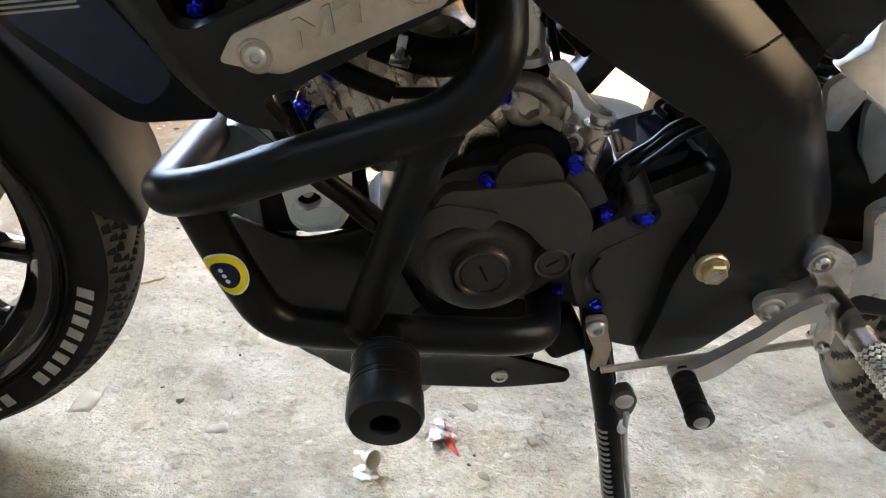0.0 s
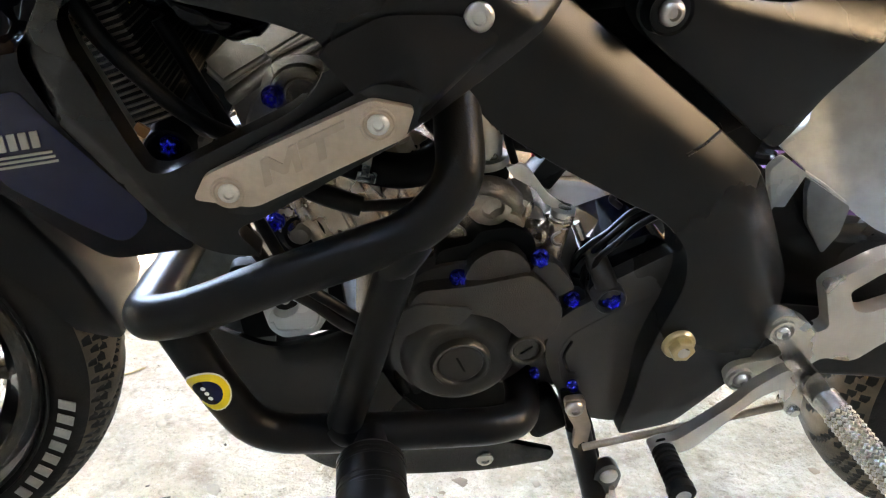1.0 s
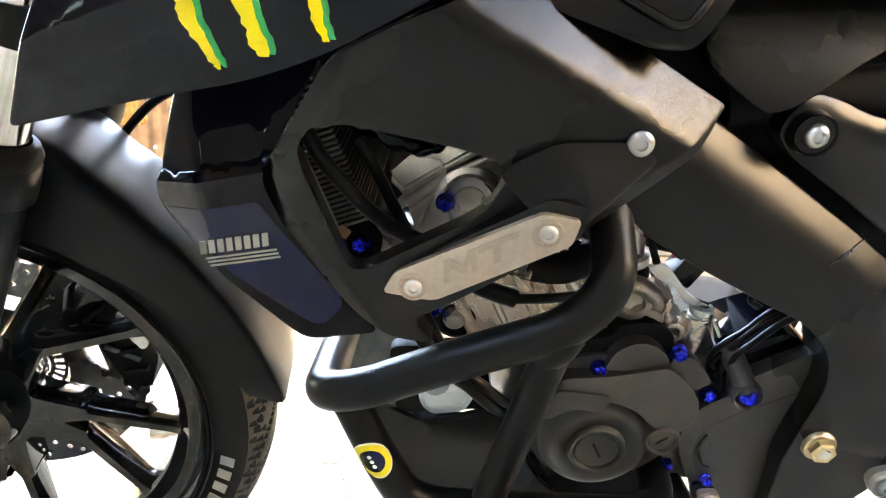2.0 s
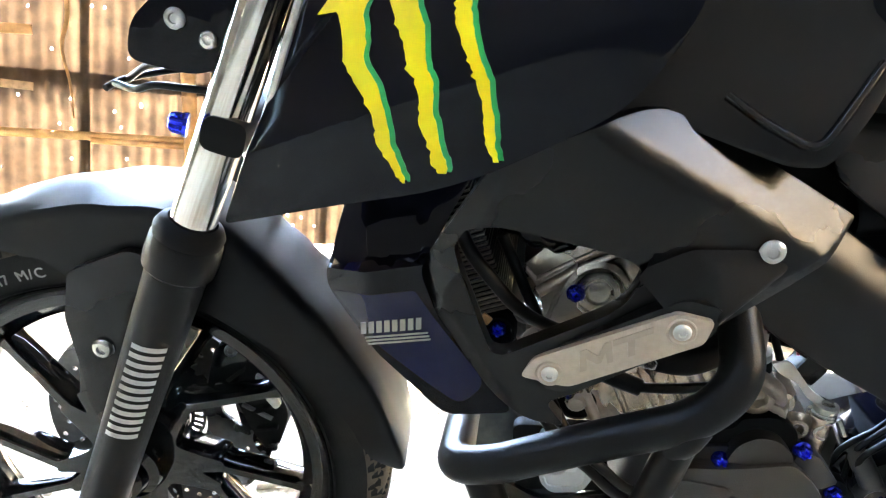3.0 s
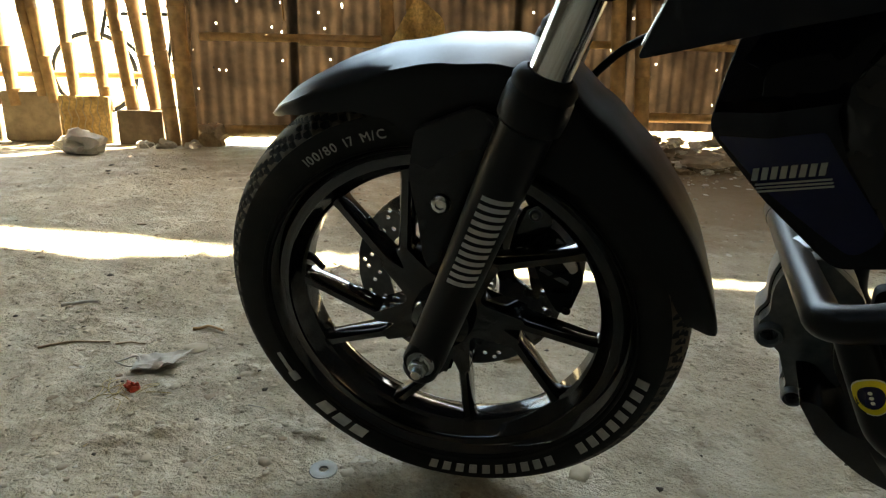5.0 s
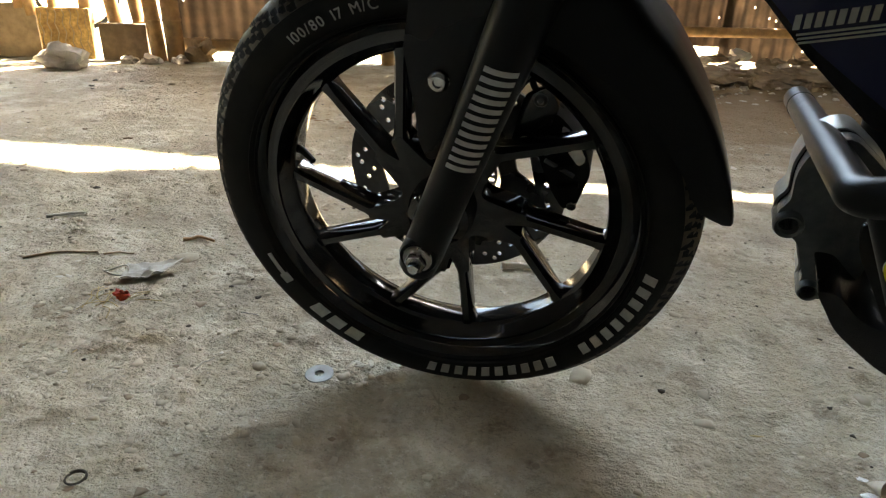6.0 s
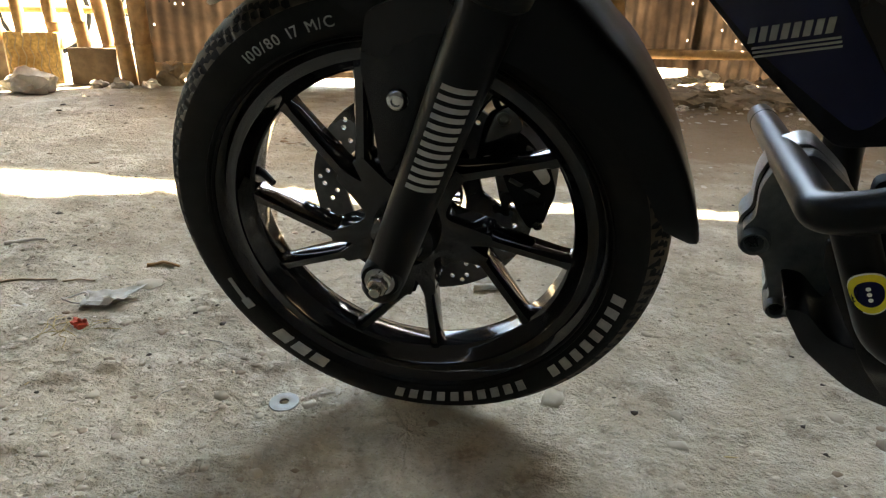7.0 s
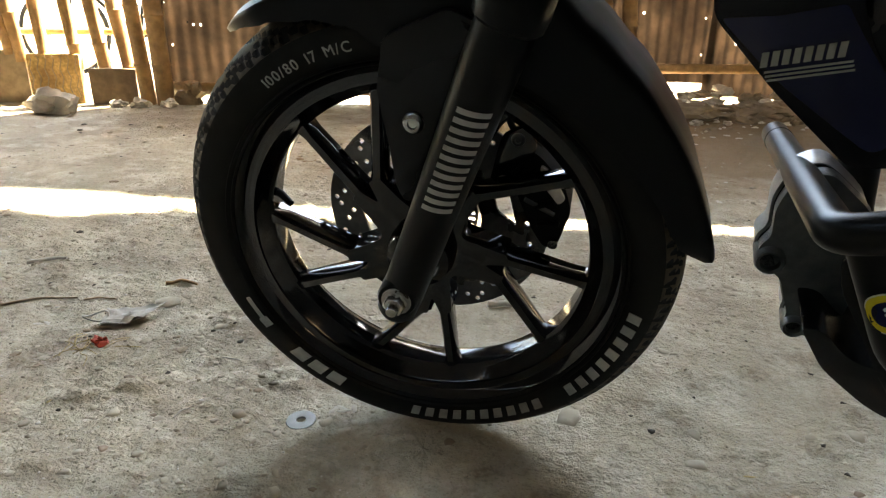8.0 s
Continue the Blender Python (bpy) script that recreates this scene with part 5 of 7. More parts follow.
part("plug_ring", lifted(lathe_bm([(0.0195, -0.0985), (0.0200, -0.1030), (0.0212, -0.1045), (0.0232, -0.1048), (0.0246, -0.1030), (0.0255, -0.0985)], 56), 0.369, 0.605), M_COVER, engine, smooth=60)
plug = part("plug", lifted(lathe_bm([(0.0, -0.1024), (0.0178, -0.1024), (0.0190, -0.1014), (0.0192, -0.0980), (0.0, -0.0980)], 48), 0.369, 0.605), M_COVER, engine, "black screw plug with a slot")
part("slot", box_bm(0.0020, 0.0014, 0.017, pose(0.605, -0.1025, 0.369, 0, -28, 0), 0.0004), M_DARK, plug)
part("plug_ring", lifted(lathe_bm([(0.0116, -0.0960), (0.0120, -0.1040), (0.0130, -0.1055), (0.0144, -0.1055), (0.0155, -0.1035), (0.0160, -0.090)], 40), 0.384, 0.658), M_COVER, engine, smooth=60)
plug = part("plug", lifted(lathe_bm([(0.0, -0.1030), (0.0104, -0.1030), (0.0114, -0.1020), (0.0116, -0.096), (0.0, -0.096)], 36), 0.384, 0.658), M_COVER, engine)
part("slot", box_bm(0.0014, 0.0014, 0.012, pose(0.658, -0.1031, 0.384, 0, 50, 0), 0.0003), M_DARK, plug)
cover("sump", [(0.52, 0.36, 0.02), (0.56, 0.325, 0.02), (0.62, 0.312, 0.02), (0.68, 0.325, 0.02), (0.70, 0.30, 0.01), (0.64, 0.272, 0.02), (0.55, 0.280, 0.02), (0.50, 0.31, 0.02)], -0.070, 0.14, mat=M_DARK)
for k in range(3):
    part("rubber_stop", box_bm(0.008, 0.014, 0.022, pose(0.550 + 0.010 * k, -0.078, 0.328, 0, -24, 0), 0.003), M_RUBBER, engine)

# sprocket cover: thin moulded plate with a step across
SPROCKET = [(0.680, 0.404, 0.012), (0.694, 0.418, 0.008), (0.716, 0.432, 0.01), (0.722, 0.446, 0.004), (0.768, 0.474, 0.006), (0.786, 0.430, 0.012), (0.771, 0.394, 0.012), (0.782, 0.332, 0.02), (0.772, 0.282, 0.02), (0.722, 0.292, 0.02), (0.690, 0.336, 0.02), (0.676, 0.374, 0.012)]
sprocket = cover("sprocket_cover", SPROCKET, -0.094, 0.02, "satin black sprocket cover", M_COVER, bevel=0.003, shape=lambda x, z: 0.05 * max(0.0, z - 0.43), cuts=2)
cover("step", [(0.690, 0.366, 0.012), (0.694, 0.390, 0.012), (0.724, 0.412, 0.012), (0.774, 0.440, 0.004), (0.778, 0.426, 0.010), (0.765, 0.394, 0.012), (0.776, 0.332, 0.02), (0.766, 0.290, 0.02), (0.724, 0.298, 0.02), (0.698, 0.338, 0.02)], -0.0948, 0.004, mat=M_COVER, bevel=0.0007, parent=sprocket)
part("rib", tube_bm(smooth_path([(0.697, -0.0985, 0.388), (0.693, -0.0990, 0.372), (0.700, -0.0990, 0.356), (0.706, -0.0985, 0.352)]), 0.0014, 8), M_MATT, sprocket)
cover("upper_case", [(0.690, 0.440, 0.006), (0.698, 0.458, 0.006), (0.722, 0.470, 0.008), (0.752, 0.482, 0.010), (0.772, 0.468, 0.004), (0.728, 0.430, 0.01)], -0.078, 0.07, "gloss black case behind the sprocket cover", mat=M_GLOSS, bevel=0.006)
part("tube_boss", tube_bm(smooth_path([(0.708, -0.070, 0.460), (0.711, -0.080, 0.454), (0.715, -0.090, 0.446), (0.720, -0.096, 0.434)], 5), 0.0092, 18), M_COVER, engine)
part("boss_ring", lifted(lathe_bm([(0.0098, -0.097), (0.0102, -0.1015), (0.0118, -0.1025), (0.0130, -0.101), (0.0134, -0.080), (0.0, -0.080), (0.0, -0.094), (0.0096, -0.094)], 32), 0.432, 0.720), M_COVER, engine, smooth=60)
part("boss_ring", lifted(lathe_bm([(0.0, -0.088), (0.0118, -0.088), (0.0128, -0.086), (0.013, -0.06), (0.0, -0.06)], 28), 0.426, 0.692), M_DARK, engine)

# crankcase shoulders in bare casting
CAST = [(0.568, 0.445, 0.01), (0.574, 0.480, 0.006), (0.590, 0.490, 0.006), (0.594, 0.518, 0.008), (0.612, 0.526, 0.010), (0.634, 0.520, 0.012), (0.650, 0.496, 0.012), (0.668, 0.470, 0.01), (0.640, 0.455, 0.012), (0.600, 0.450, 0.012)]
cover("crankcase", CAST, -0.066, 0.12, "bare cast aluminium crankcase", M_CASTING, bevel=0.010)
cover("crankcase_rib", [(0.573, 0.452, 0.004), (0.578, 0.480, 0.003), (0.592, 0.489, 0.003), (0.604, 0.480, 0.004), (0.602, 0.470, 0.005), (0.592, 0.474, 0.004), (0.584, 0.462, 0.004)], -0.074, 0.02, "", M_CASTING, bevel=0.003)
for c, r, d in (((0.620, -0.066, 0.503), 0.019, 0.014), ((0.640, -0.064, 0.500), 0.014, 0.014), ((0.603, -0.064, 0.508), 0.010, 0.016), ((0.632, -0.062, 0.486), 0.018, 0.018), ((0.656, -0.062, 0.478), 0.012, 0.018)):
    part("casting_boss", lifted(lathe_bm([(0.0, c[1] - d * 0.55), (r * 0.40, c[1] - d * 0.6), (r * 0.46, c[1] - d), (r * 0.74, c[1] - d), (r, c[1] - d * 0.45), (r * 1.1, c[1] + 0.01), (0.0, c[1] + 0.01)], 28), c[2], c[0]), M_CASTING, engine, smooth=60)
part("breather", tube_bm(smooth_path([(0.606, -0.070, 0.518), (0.622, -0.078, 0.520), (0.636, -0.074, 0.508), (0.642, -0.066, 0.490)], 5), 0.0075, 16), M_CASTING, engine)

# barrel and head lean forwards
LEANED = Matrix.Translation((0.555, 0.0, 0.465)) @ pose(0, 0, 0, 0, -42, 0)
part("barrel", box_bm(0.115, 0.112, 0.085, LEANED @ pose(0, 0, 0.035), 0.010, seg=3), M_CASTING, engine, "bare cast aluminium cylinder barrel", smooth=30)
cover("barrel_side", [(0.452, 0.478, 0.01), (0.470, 0.520, 0.01), (0.505, 0.548, 0.012), (0.560, 0.556, 0.012), (0.606, 0.530, 0.012), (0.598, 0.470, 0.012), (0.566, 0.440, 0.012), (0.520, 0.430, 0.012)], -0.060, 0.03, "", M_CASTING, bevel=0.006)
for k, (p, q, r) in enumerate((((0.468, 0.515), (0.500, 0.448), 0.0055), ((0.490, 0.535), (0.524, 0.462), 0.0032), ((0.512, 0.545), (0.556, 0.462), 0.0060), ((0.533, 0.545), (0.566, 0.482), 0.0035), ((0.552, 0.548), (0.586, 0.486), 0.0065))):
    part("rib", tube_bm([(p[0], -0.061, p[1]), (q[0], -0.061, q[1])], r, 12), M_CASTING, engine)
for x, z, r in ((0.500, 0.500, 0.008), (0.545, 0.510, 0.007), (0.478, 0.472, 0.009)):
    part("casting_boss", lifted(lathe_bm([(0.0, -0.070), (r * 0.7, -0.070), (r, -0.066), (r * 1.2, -0.058), (0.0, -0.058)], 20), z, x), M_CASTING, engine)
part("cylinder_head", box_bm(0.125, 0.110, 0.060, LEANED @ pose(0, 0, 0.110), 0.012, seg=3), M_CASTING, engine, "bare aluminium cylinder head", smooth=30)
camcover = cover("cam_cover", [(0.423, 0.600, 0.002), (0.436, 0.580, 0.004), (0.446, 0.548, 0.01), (0.470, 0.535, 0.01), (0.510, 0.560, 0.01), (0.530, 0.600, 0.012), (0.512, 0.636, 0.012), (0.464, 0.640, 0.006)], -0.066, 0.13, "bare aluminium cam cover with raised ridges", M_ALU, bevel=0.003)
for pts, r in (([(0.424, 0.598), (0.434, 0.588)], 0.0022), ([(0.434, 0.588), (0.490, 0.624)], 0.0022), ([(0.437, 0.577), (0.472, 0.604), (0.500, 0.619)], 0.0050), ([(0.446, 0.552), (0.452, 0.574), (0.464, 0.586)], 0.0022)):
    part("ridge", tube_bm([(x, -0.0665, z) for x, z in pts], r, 10), M_ALU, camcover)
part("cam_cap", lifted(lathe_bm([(0.0, -0.074), (0.009, -0.074), (0.010, -0.077), (0.0115, -0.077), (0.0125, -0.075), (0.017, -0.075), (0.018, -0.078), (0.0200, -0.078), (0.0212, -0.073), (0.026, -0.072), (0.027, -0.060), (0.0, -0.060)], 48), 0.584, 0.484), M_ALU, camcover, smooth=60)
cover("bolt_lug", [(0.448, 0.556, 0.006), (0.455, 0.580, 0.006), (0.466, 0.596, 0.010), (0.478, 0.588, 0.008), (0.480, 0.568, 0.008)], -0.074, 0.02, "", M_ALU, bevel=0.004, parent=camcover)

for at, r in (((0.460, -0.060, 0.480), 0.0085), ((0.597, -0.092, 0.450), 0.0085), ((0.658, -0.092, 0.468), 0.0090), ((0.7205, -0.099, 0.4325), 0.0090), ((0.692, -0.089, 0.426), 0.0085), ((0.671, -0.094, 0.351), 0.0056), ((0.705, -0.1005, 0.341), 0.0062), ((0.466, -0.078, 0.584), 0.0088), ((0.407, -0.106, 0.562), 0.0085), ((0.480, -0.066, 0.512), 0.0080), ((0.599, -0.080, 0.512), 0.0080)):
    fluted_bolt(engine, at, r * 0.84, Vector((0.0, -1.0, 0.12)), 0.0085)
part("rubber_cup", lifted(lathe_bm([(0.011, -0.112), (0.0120, -0.116), (0.0138, -0.116), (0.0150, -0.112), (0.0155, -0.07), (0.0, -0.07), (0.0, -0.104), (0.0105, -0.104)], 32), 0.562, 0.407), M_DARK, engine, "black rubber cup")
part("nut", lifted(lathe_bm([(0.0, -0.104), (0.0050, -0.104), (0.0062, -0.102), (0.0062, -0.09), (0.0, -0.09)], 6), 0.559, 0.4225), M_STEEL, engine, "bright plated nut")


def hose(points, r, mat, parent=engine, name="hose", label=""):
    return part(name, tube_bm(smooth_path(points, 6), r, 12), mat, parent, label)


hose([(0.374, -0.126, 0.654), (0.386, -0.128, 0.632), (0.402, -0.127, 0.612), (0.418, -0.120, 0.591), (0.437, -0.108, 0.572), (0.470, -0.080, 0.545)], 0.0054, M_FORK, label="black rubber coolant hose")
hose([(0.405, -0.085, 0.632), (0.416, -0.085, 0.609), (0.4255, -0.085, 0.588), (0.433, -0.083, 0.572), (0.445, -0.070, 0.54)], 0.0046, M_FORK)
hose([(0.419, -0.100, 0.573), (0.4255, -0.100, 0.567), (0.445, -0.100, 0.565)], 0.0022, M_STEEL, name="pipe", label="bright metal coolant pipe")
hose([(0.470, -0.085, 0.532), (0.495, -0.095, 0.523), (0.523, -0.098, 0.515)], 0.0075, M_FORK)
hose([(0.523, -0.098, 0.515), (0.549, -0.098, 0.517), (0.585, -0.085, 0.515)], 0.0042, M_FORK)
hose([(0.508, -0.080, 0.543), (0.538, -0.085, 0.537), (0.560, -0.085, 0.537), (0.580, -0.080, 0.546), (0.60, -0.06, 0.556)], 0.0125, M_DARK, label="thick black intake hose")
part("hose_clip", box_bm(0.006, 0.003, 0.016, pose(0.526, -0.0985, 0.546, 0, 8, 0), 0.001), M_STEEL, engine)
part("hose_clip", box_bm(0.014, 0.004, 0.008, pose(0.526, -0.0975, 0.537, 0, 8, 0), 0.002), M_STEEL, engine)
hose([(0.432, -0.070, 0.505), (0.446, -0.085, 0.475), (0.470, -0.100, 0.449), (0.492, -0.100, 0.430), (0.512, -0.096, 0.408), (0.53, -0.08, 0.385)], 0.0052, M_FORK)
hose([(0.450, -0.075, 0.490), (0.476, -0.098, 0.455), (0.502, -0.100, 0.433), (0.522, -0.094, 0.412), (0.535, -0.08, 0.395)], 0.0045, M_FORK)
# clutch arm with its spring, cable end
part("clutch_arm", panel_bm([(0.627, 0.534, 0.002), (0.637, 0.538, 0.003), (0.644, 0.534, 0.003), (0.661, 0.5135, 0.003), (0.668, 0.508, 0.003), (0.685, 0.5005, 0.003), (0.681, 0.4945, 0.003), (0.660, 0.505, 0.003), (0.650, 0.518, 0.003), (0.634, 0.526, 0.003)], -0.074, 0.004, bevel=0.001), M_STEEL, engine, "bright plated clutch arm")
coil = [(0.676 + 0.0085 * math.cos(a), -0.074 + 0.0085 * math.sin(a), 0.486 + 0.0022 * a / (2 * math.pi) * 1.3) for a in np.linspace(0, 2 * math.pi * 4.5, 80)]
part("spring", tube_bm(coil, 0.0011, 6), M_STEEL, engine, "small bright return spring")
part("spring_hook", tube_bm(smooth_path([(0.674, -0.083, 0.486), (0.668, -0.084, 0.481), (0.671, -0.084, 0.475), (0.677, -0.084, 0.474)]), 0.0011, 6), M_STEEL, engine)
part("spring_cap", tube_bm([(0.676, -0.074, 0.496), (0.676, -0.074, 0.501)], 0.0095, 18), M_STEEL, engine)
part("spring_post", tube_bm([(0.672, -0.072, 0.456), (0.674, -0.073, 0.492)], 0.0105, 18), M_CASTING, engine)
part("neutral_switch", tube_bm([(0.690, -0.070, 0.486), (0.697, -0.072, 0.472)], 0.0032, 16), M_STEEL, engine)
hose([(0.634, -0.070, 0.536), (0.624, -0.068, 0.565), (0.618, -0.062, 0.62)], 0.0030, M_DARK, name="clutch_cable")
hose([(0.648, -0.066, 0.540), (0.646, -0.064, 0.562), (0.640, -0.058, 0.60)], 0.0014, material("red_wire", (0.5, 0.05, 0.08), 0.4), name="wire", label="thin red wire")
part("intake_rim", tube_bm([(0.6170, -0.056, 0.5350), (0.6185, -0.056, 0.5290)], 0.0150, 32), M_STEEL, engine, "bright intake clamp")
part("intake_boot", tube_bm([(0.6185, -0.056, 0.5290), (0.6205, -0.056, 0.5180)], 0.0142, 28), M_DARK, engine)
part("throttle_body", tube_bm([(0.606, -0.056, 0.600), (0.612, -0.056, 0.566), (0.6168, -0.056, 0.536)], (0.0145, 0.0105), 28), M_ALU, engine, "pale metal throttle body")
part("throttle_cap", lifted(lathe_bm([(0.0, -0.088), (0.014, -0.088), (0.018, -0.084), (0.019, -0.05), (0.0, -0.05)], 28), 0.578, 0.580), M_DARK, engine)
part("wiring_plug", box_bm(0.030, 0.022, 0.026, pose(0.650, -0.058, 0.556, 0, 38, 0), 0.004), M_DARK, engine)
part("wiring_plug", box_bm(0.022, 0.022, 0.040, pose(0.668, -0.050, 0.530, 0, 30, 0), 0.004), M_MATT, engine)

# radiator behind the scoop
CORE = pose(0.383, 0.0, 0.634, 0, -21, 0)
radiator = part("radiator", box_bm(0.028, 0.238, 0.114, CORE, 0.003), M_DARK, bike, "small radiator with fine fins")
part("side_bracket", panel_bm([(0.3640, 0.6440, 0.001), (0.3715, 0.6430, 0.001), (0.3965, 0.5800, 0.001), (0.3900, 0.5735, 0.001), (0.3640, 0.6245, 0.002)], -0.132, 0.006, bevel=0.0008), M_STEEL, radiator, "bright metal radiator bracket")
part("bracket_tab", box_bm(0.008, 0.003, 0.007, pose(0.3985, -0.130, 0.5815, 0, 35, 0), 0.001), material("copper_tab", (0.55, 0.30, 0.14), 0.35, metal=0.8), radiator, "copper-coloured tab")
for k in range(29):
    part("fin", box_bm(0.026, 0.2435, 0.0012, CORE @ pose(0.001, 0, -0.054 + 0.0038 * k)), M_FIN, radiator, smooth=0)
part("horn", lifted(lathe_bm([(0.0, -0.058), (0.02, -0.058), (0.025, -0.05), (0.026, -0.02), (0.0, -0.02)], 32), 0.545, 0.400), M_DARK, bike)
bundle = [(0.388, -0.085, 0.656), (0.395, -0.095, 0.653), (0.407, -0.097, 0.650), (0.418, -0.097, 0.645), (0.430, -0.095, 0.638), (0.444, -0.092, 0.633), (0.456, -0.080, 0.630), (0.465, -0.05, 0.635)]
taped = tube_bm(smooth_path(bundle, 6), 0.0085, 18)
for i, v in enumerate(taped.verts):
    v.co += Vector((0.0006, 0.0006, 0.0010)) * math.sin(v.co.x * 420 + v.co.z * 260)
part("wiring_loom", taped, M_GLOSS, bike, "taped black wiring bundle")
# two dark backings added for the shade behind the scoop's window
part("window_backing", box_bm(0.17, 0.16, 0.075, pose(0.425, 0.03, 0.680, 0, 8, 0), 0.02, seg=3), M_DARK, bike)
part("dark_backing", panel_bm([(0.345, 0.655, 0.01), (0.37, 0.70, 0.01), (0.52, 0.70, 0.01), (0.56, 0.60, 0.01), (0.50, 0.50, 0.01), (0.43, 0.44, 0.01), (0.40, 0.52, 0.02)], 0.045, 0.01, bevel=0.002), M_DARK, bike, "dark sheet added to close the view inside the frame")
part("mount_rubber", lifted(lathe_bm([(0.0, -0.062), (0.014, -0.062), (0.019, -0.058), (0.020, -0.02), (0.0, -0.02)], 28), 0.468, 0.480), M_DARK, bike)
part("wire_tag", box_bm(0.007, 0.002, 0.003, pose(0.391, -0.098, 0.643, 0, 15, 0), 0.0005), M_YELLOW, bike)
part("white_tag", box_bm(0.040, 0.03, 0.004, pose(0.408, -0.07, 0.502, 10, -8, 0), 0.001), material("pale_plastic", (0.55, 0.53, 0.50), 0.5), bike)

# belly pan: ribbed shell under the engine
BELLY = [(0.404, 0.394, 0.008), (0.430, 0.388, 0.01), (0.447, 0.384, 0.02), (0.473, 0.387, 0.02), (0.517, 0.404, 0.012), (0.540, 0.360, 0.02), (0.560, 0.320, 0.02), (0.645, 0.268, 0.02), (0.709, 0.246, 0.006), (0.706, 0.233, 0.005), (0.645, 0.222, 0.02), (0.566, 0.222, 0.03), (0.510, 0.229, 0.02), (0.480, 0.248, 0.02), (0.440, 0.310, 0.02), (0.408, 0.365, 0.02)]
belly = part("belly_pan", panel_bm(BELLY, -0.094, 0.006, bevel=0.0015, cuts=4, shape=lambda x, z: 0.30 * max(0.0, 0.46 - x) - 0.010 * math.exp(-((z - 0.29) / 0.02) ** 2)), M_MATT, bike, "matt black plastic belly pan", smooth=45)
KEEL = [(0.392, 0.302, 0.008), (0.404, 0.282, 0.02), (0.418, 0.258, 0.012), (0.436, 0.242, 0.01), (0.470, 0.214, 0.02), (0.520, 0.197, 0.03), (0.600, 0.200, 0.03), (0.690, 0.225, 0.02), (0.66, 0.26, 0.02), (0.52, 0.262, 0.02), (0.44, 0.270, 0.02), (0.412, 0.302, 0.01)]
part("keel", panel_bm(KEEL, -0.058, 0.116, bevel=0.010, seg=3), M_MATT, belly)
button_bolt(belly, (0.641, -0.0945, 0.240), 0.0085, M_STEEL, deep=0.003)
# far side pieces seen past the belly pan
SUMP = [(0.395, 0.430, 0.02), (0.368, 0.414, 0.014), (0.359, 0.386, 0.010), (0.361, 0.356, 0.006), (0.352, 0.343, 0.008), (0.353, 0.328, 0.008), (0.366, 0.318, 0.008), (0.378, 0.308, 0.008), (0.386, 0.282, 0.008), (0.391, 0.268, 0.006), (0.389, 0.258, 0.005), (0.396, 0.248, 0.005), (0.412, 0.240, 0.01), (0.44, 0.27, 0.02), (0.45, 0.38, 0.03)]
M_SCUFFED = material("worn_grey_casting", (0.060, 0.068, 0.068), 0.40, metal=0.2, var=0.2, scale=120, bump=0.3, bscale=500, stain=(0.16, 0.165, 0.155), stain_amount=0.45, stain_scale=40)
far_case = part("side_casting", panel_bm(SUMP, 0.006, 0.016, bevel=0.006, seg=3), M_SCUFFED, bike, "scuffed grey casting with a black seam and two lugs", smooth=50)
part("seam", panel_bm([(x - 0.0005, z, r) for x, z, r in SUMP], 0.022, 0.003, bevel=0), M_DARK, far_case)
part("back_half", panel_bm([(x - 0.003, z + 0.002, r) for x, z, r in SUMP], 0.025, 0.030, bevel=0.005, seg=3), material("pale_scuffed_casting", (0.20, 0.21, 0.21), 0.42, metal=0.2, var=0.25, scale=90, stain=(0.36, 0.36, 0.34), stain_amount=0.5, stain_scale=50), far_case, "paler scuffed half behind the seam")
for x, z, r in ((0.364, 0.331, 0.0145), (0.399, 0.255, 0.0115)):
    part("lug", lifted(lathe_bm([(r * 0.62, 0.010), (r * 0.66, -0.001), (r * 0.86, -0.003), (r, 0.001), (r * 1.02, 0.03), (0.0, 0.03), (0.0, 0.010)], 28), z, x), M_SCUFFED, far_case)
    part("lug_hole", lifted(lathe_bm([(0.0, 0.006), (r * 0.60, 0.006), (r * 0.62, 0.012), (0.0, 0.012)], 20), z, x), M_DARK, far_case)
shield = part("horn_cover", panel_bm([(0.446, 0.428, 0.006), (0.453, 0.396, 0.006), (0.463, 0.387, 0.005), (0.490, 0.392, 0.006), (0.499, 0.410, 0.008), (0.497, 0.450, 0.008), (0.450, 0.452, 0.008)], -0.086, 0.020, [[(0.456, 0.415, 0.004), (0.462, 0.423, 0.004), (0.470, 0.426, 0.003), (0.477, 0.421, 0.003), (0.474, 0.412, 0.004), (0.465, 0.407, 0.004), (0.458, 0.409, 0.003)]], bevel=0.003, seg=3), material("pale_blue_silver", (0.74, 0.80, 0.84), 0.3, metal=0.1, var=0.06), bike, "pale silver horn cover with an oval hole")
ridge = [(0.455, 0.404), (0.461, 0.395), (0.486, 0.398), (0.492, 0.411), (0.491, 0.428)]
part("ridge", tube_bm(smooth_path([(x, -0.0862, z) for x, z in ridge], 6), 0.0013, 8), bpy.data.materials["pale_blue_silver"], shield)
part("cover_back", panel_bm([(0.424, 0.450, 0.01), (0.431, 0.378, 0.01), (0.515, 0.388, 0.01), (0.505, 0.455, 0.01)], -0.076, 0.012, bevel=0.003), M_DARK, shield)
part("bolt", lifted(lathe_bm([(0.0, -0.080), (0.004, -0.080), (0.005, -0.077), (0.0, -0.076)], 16), 0.420, 0.465), M_STEEL, shield)
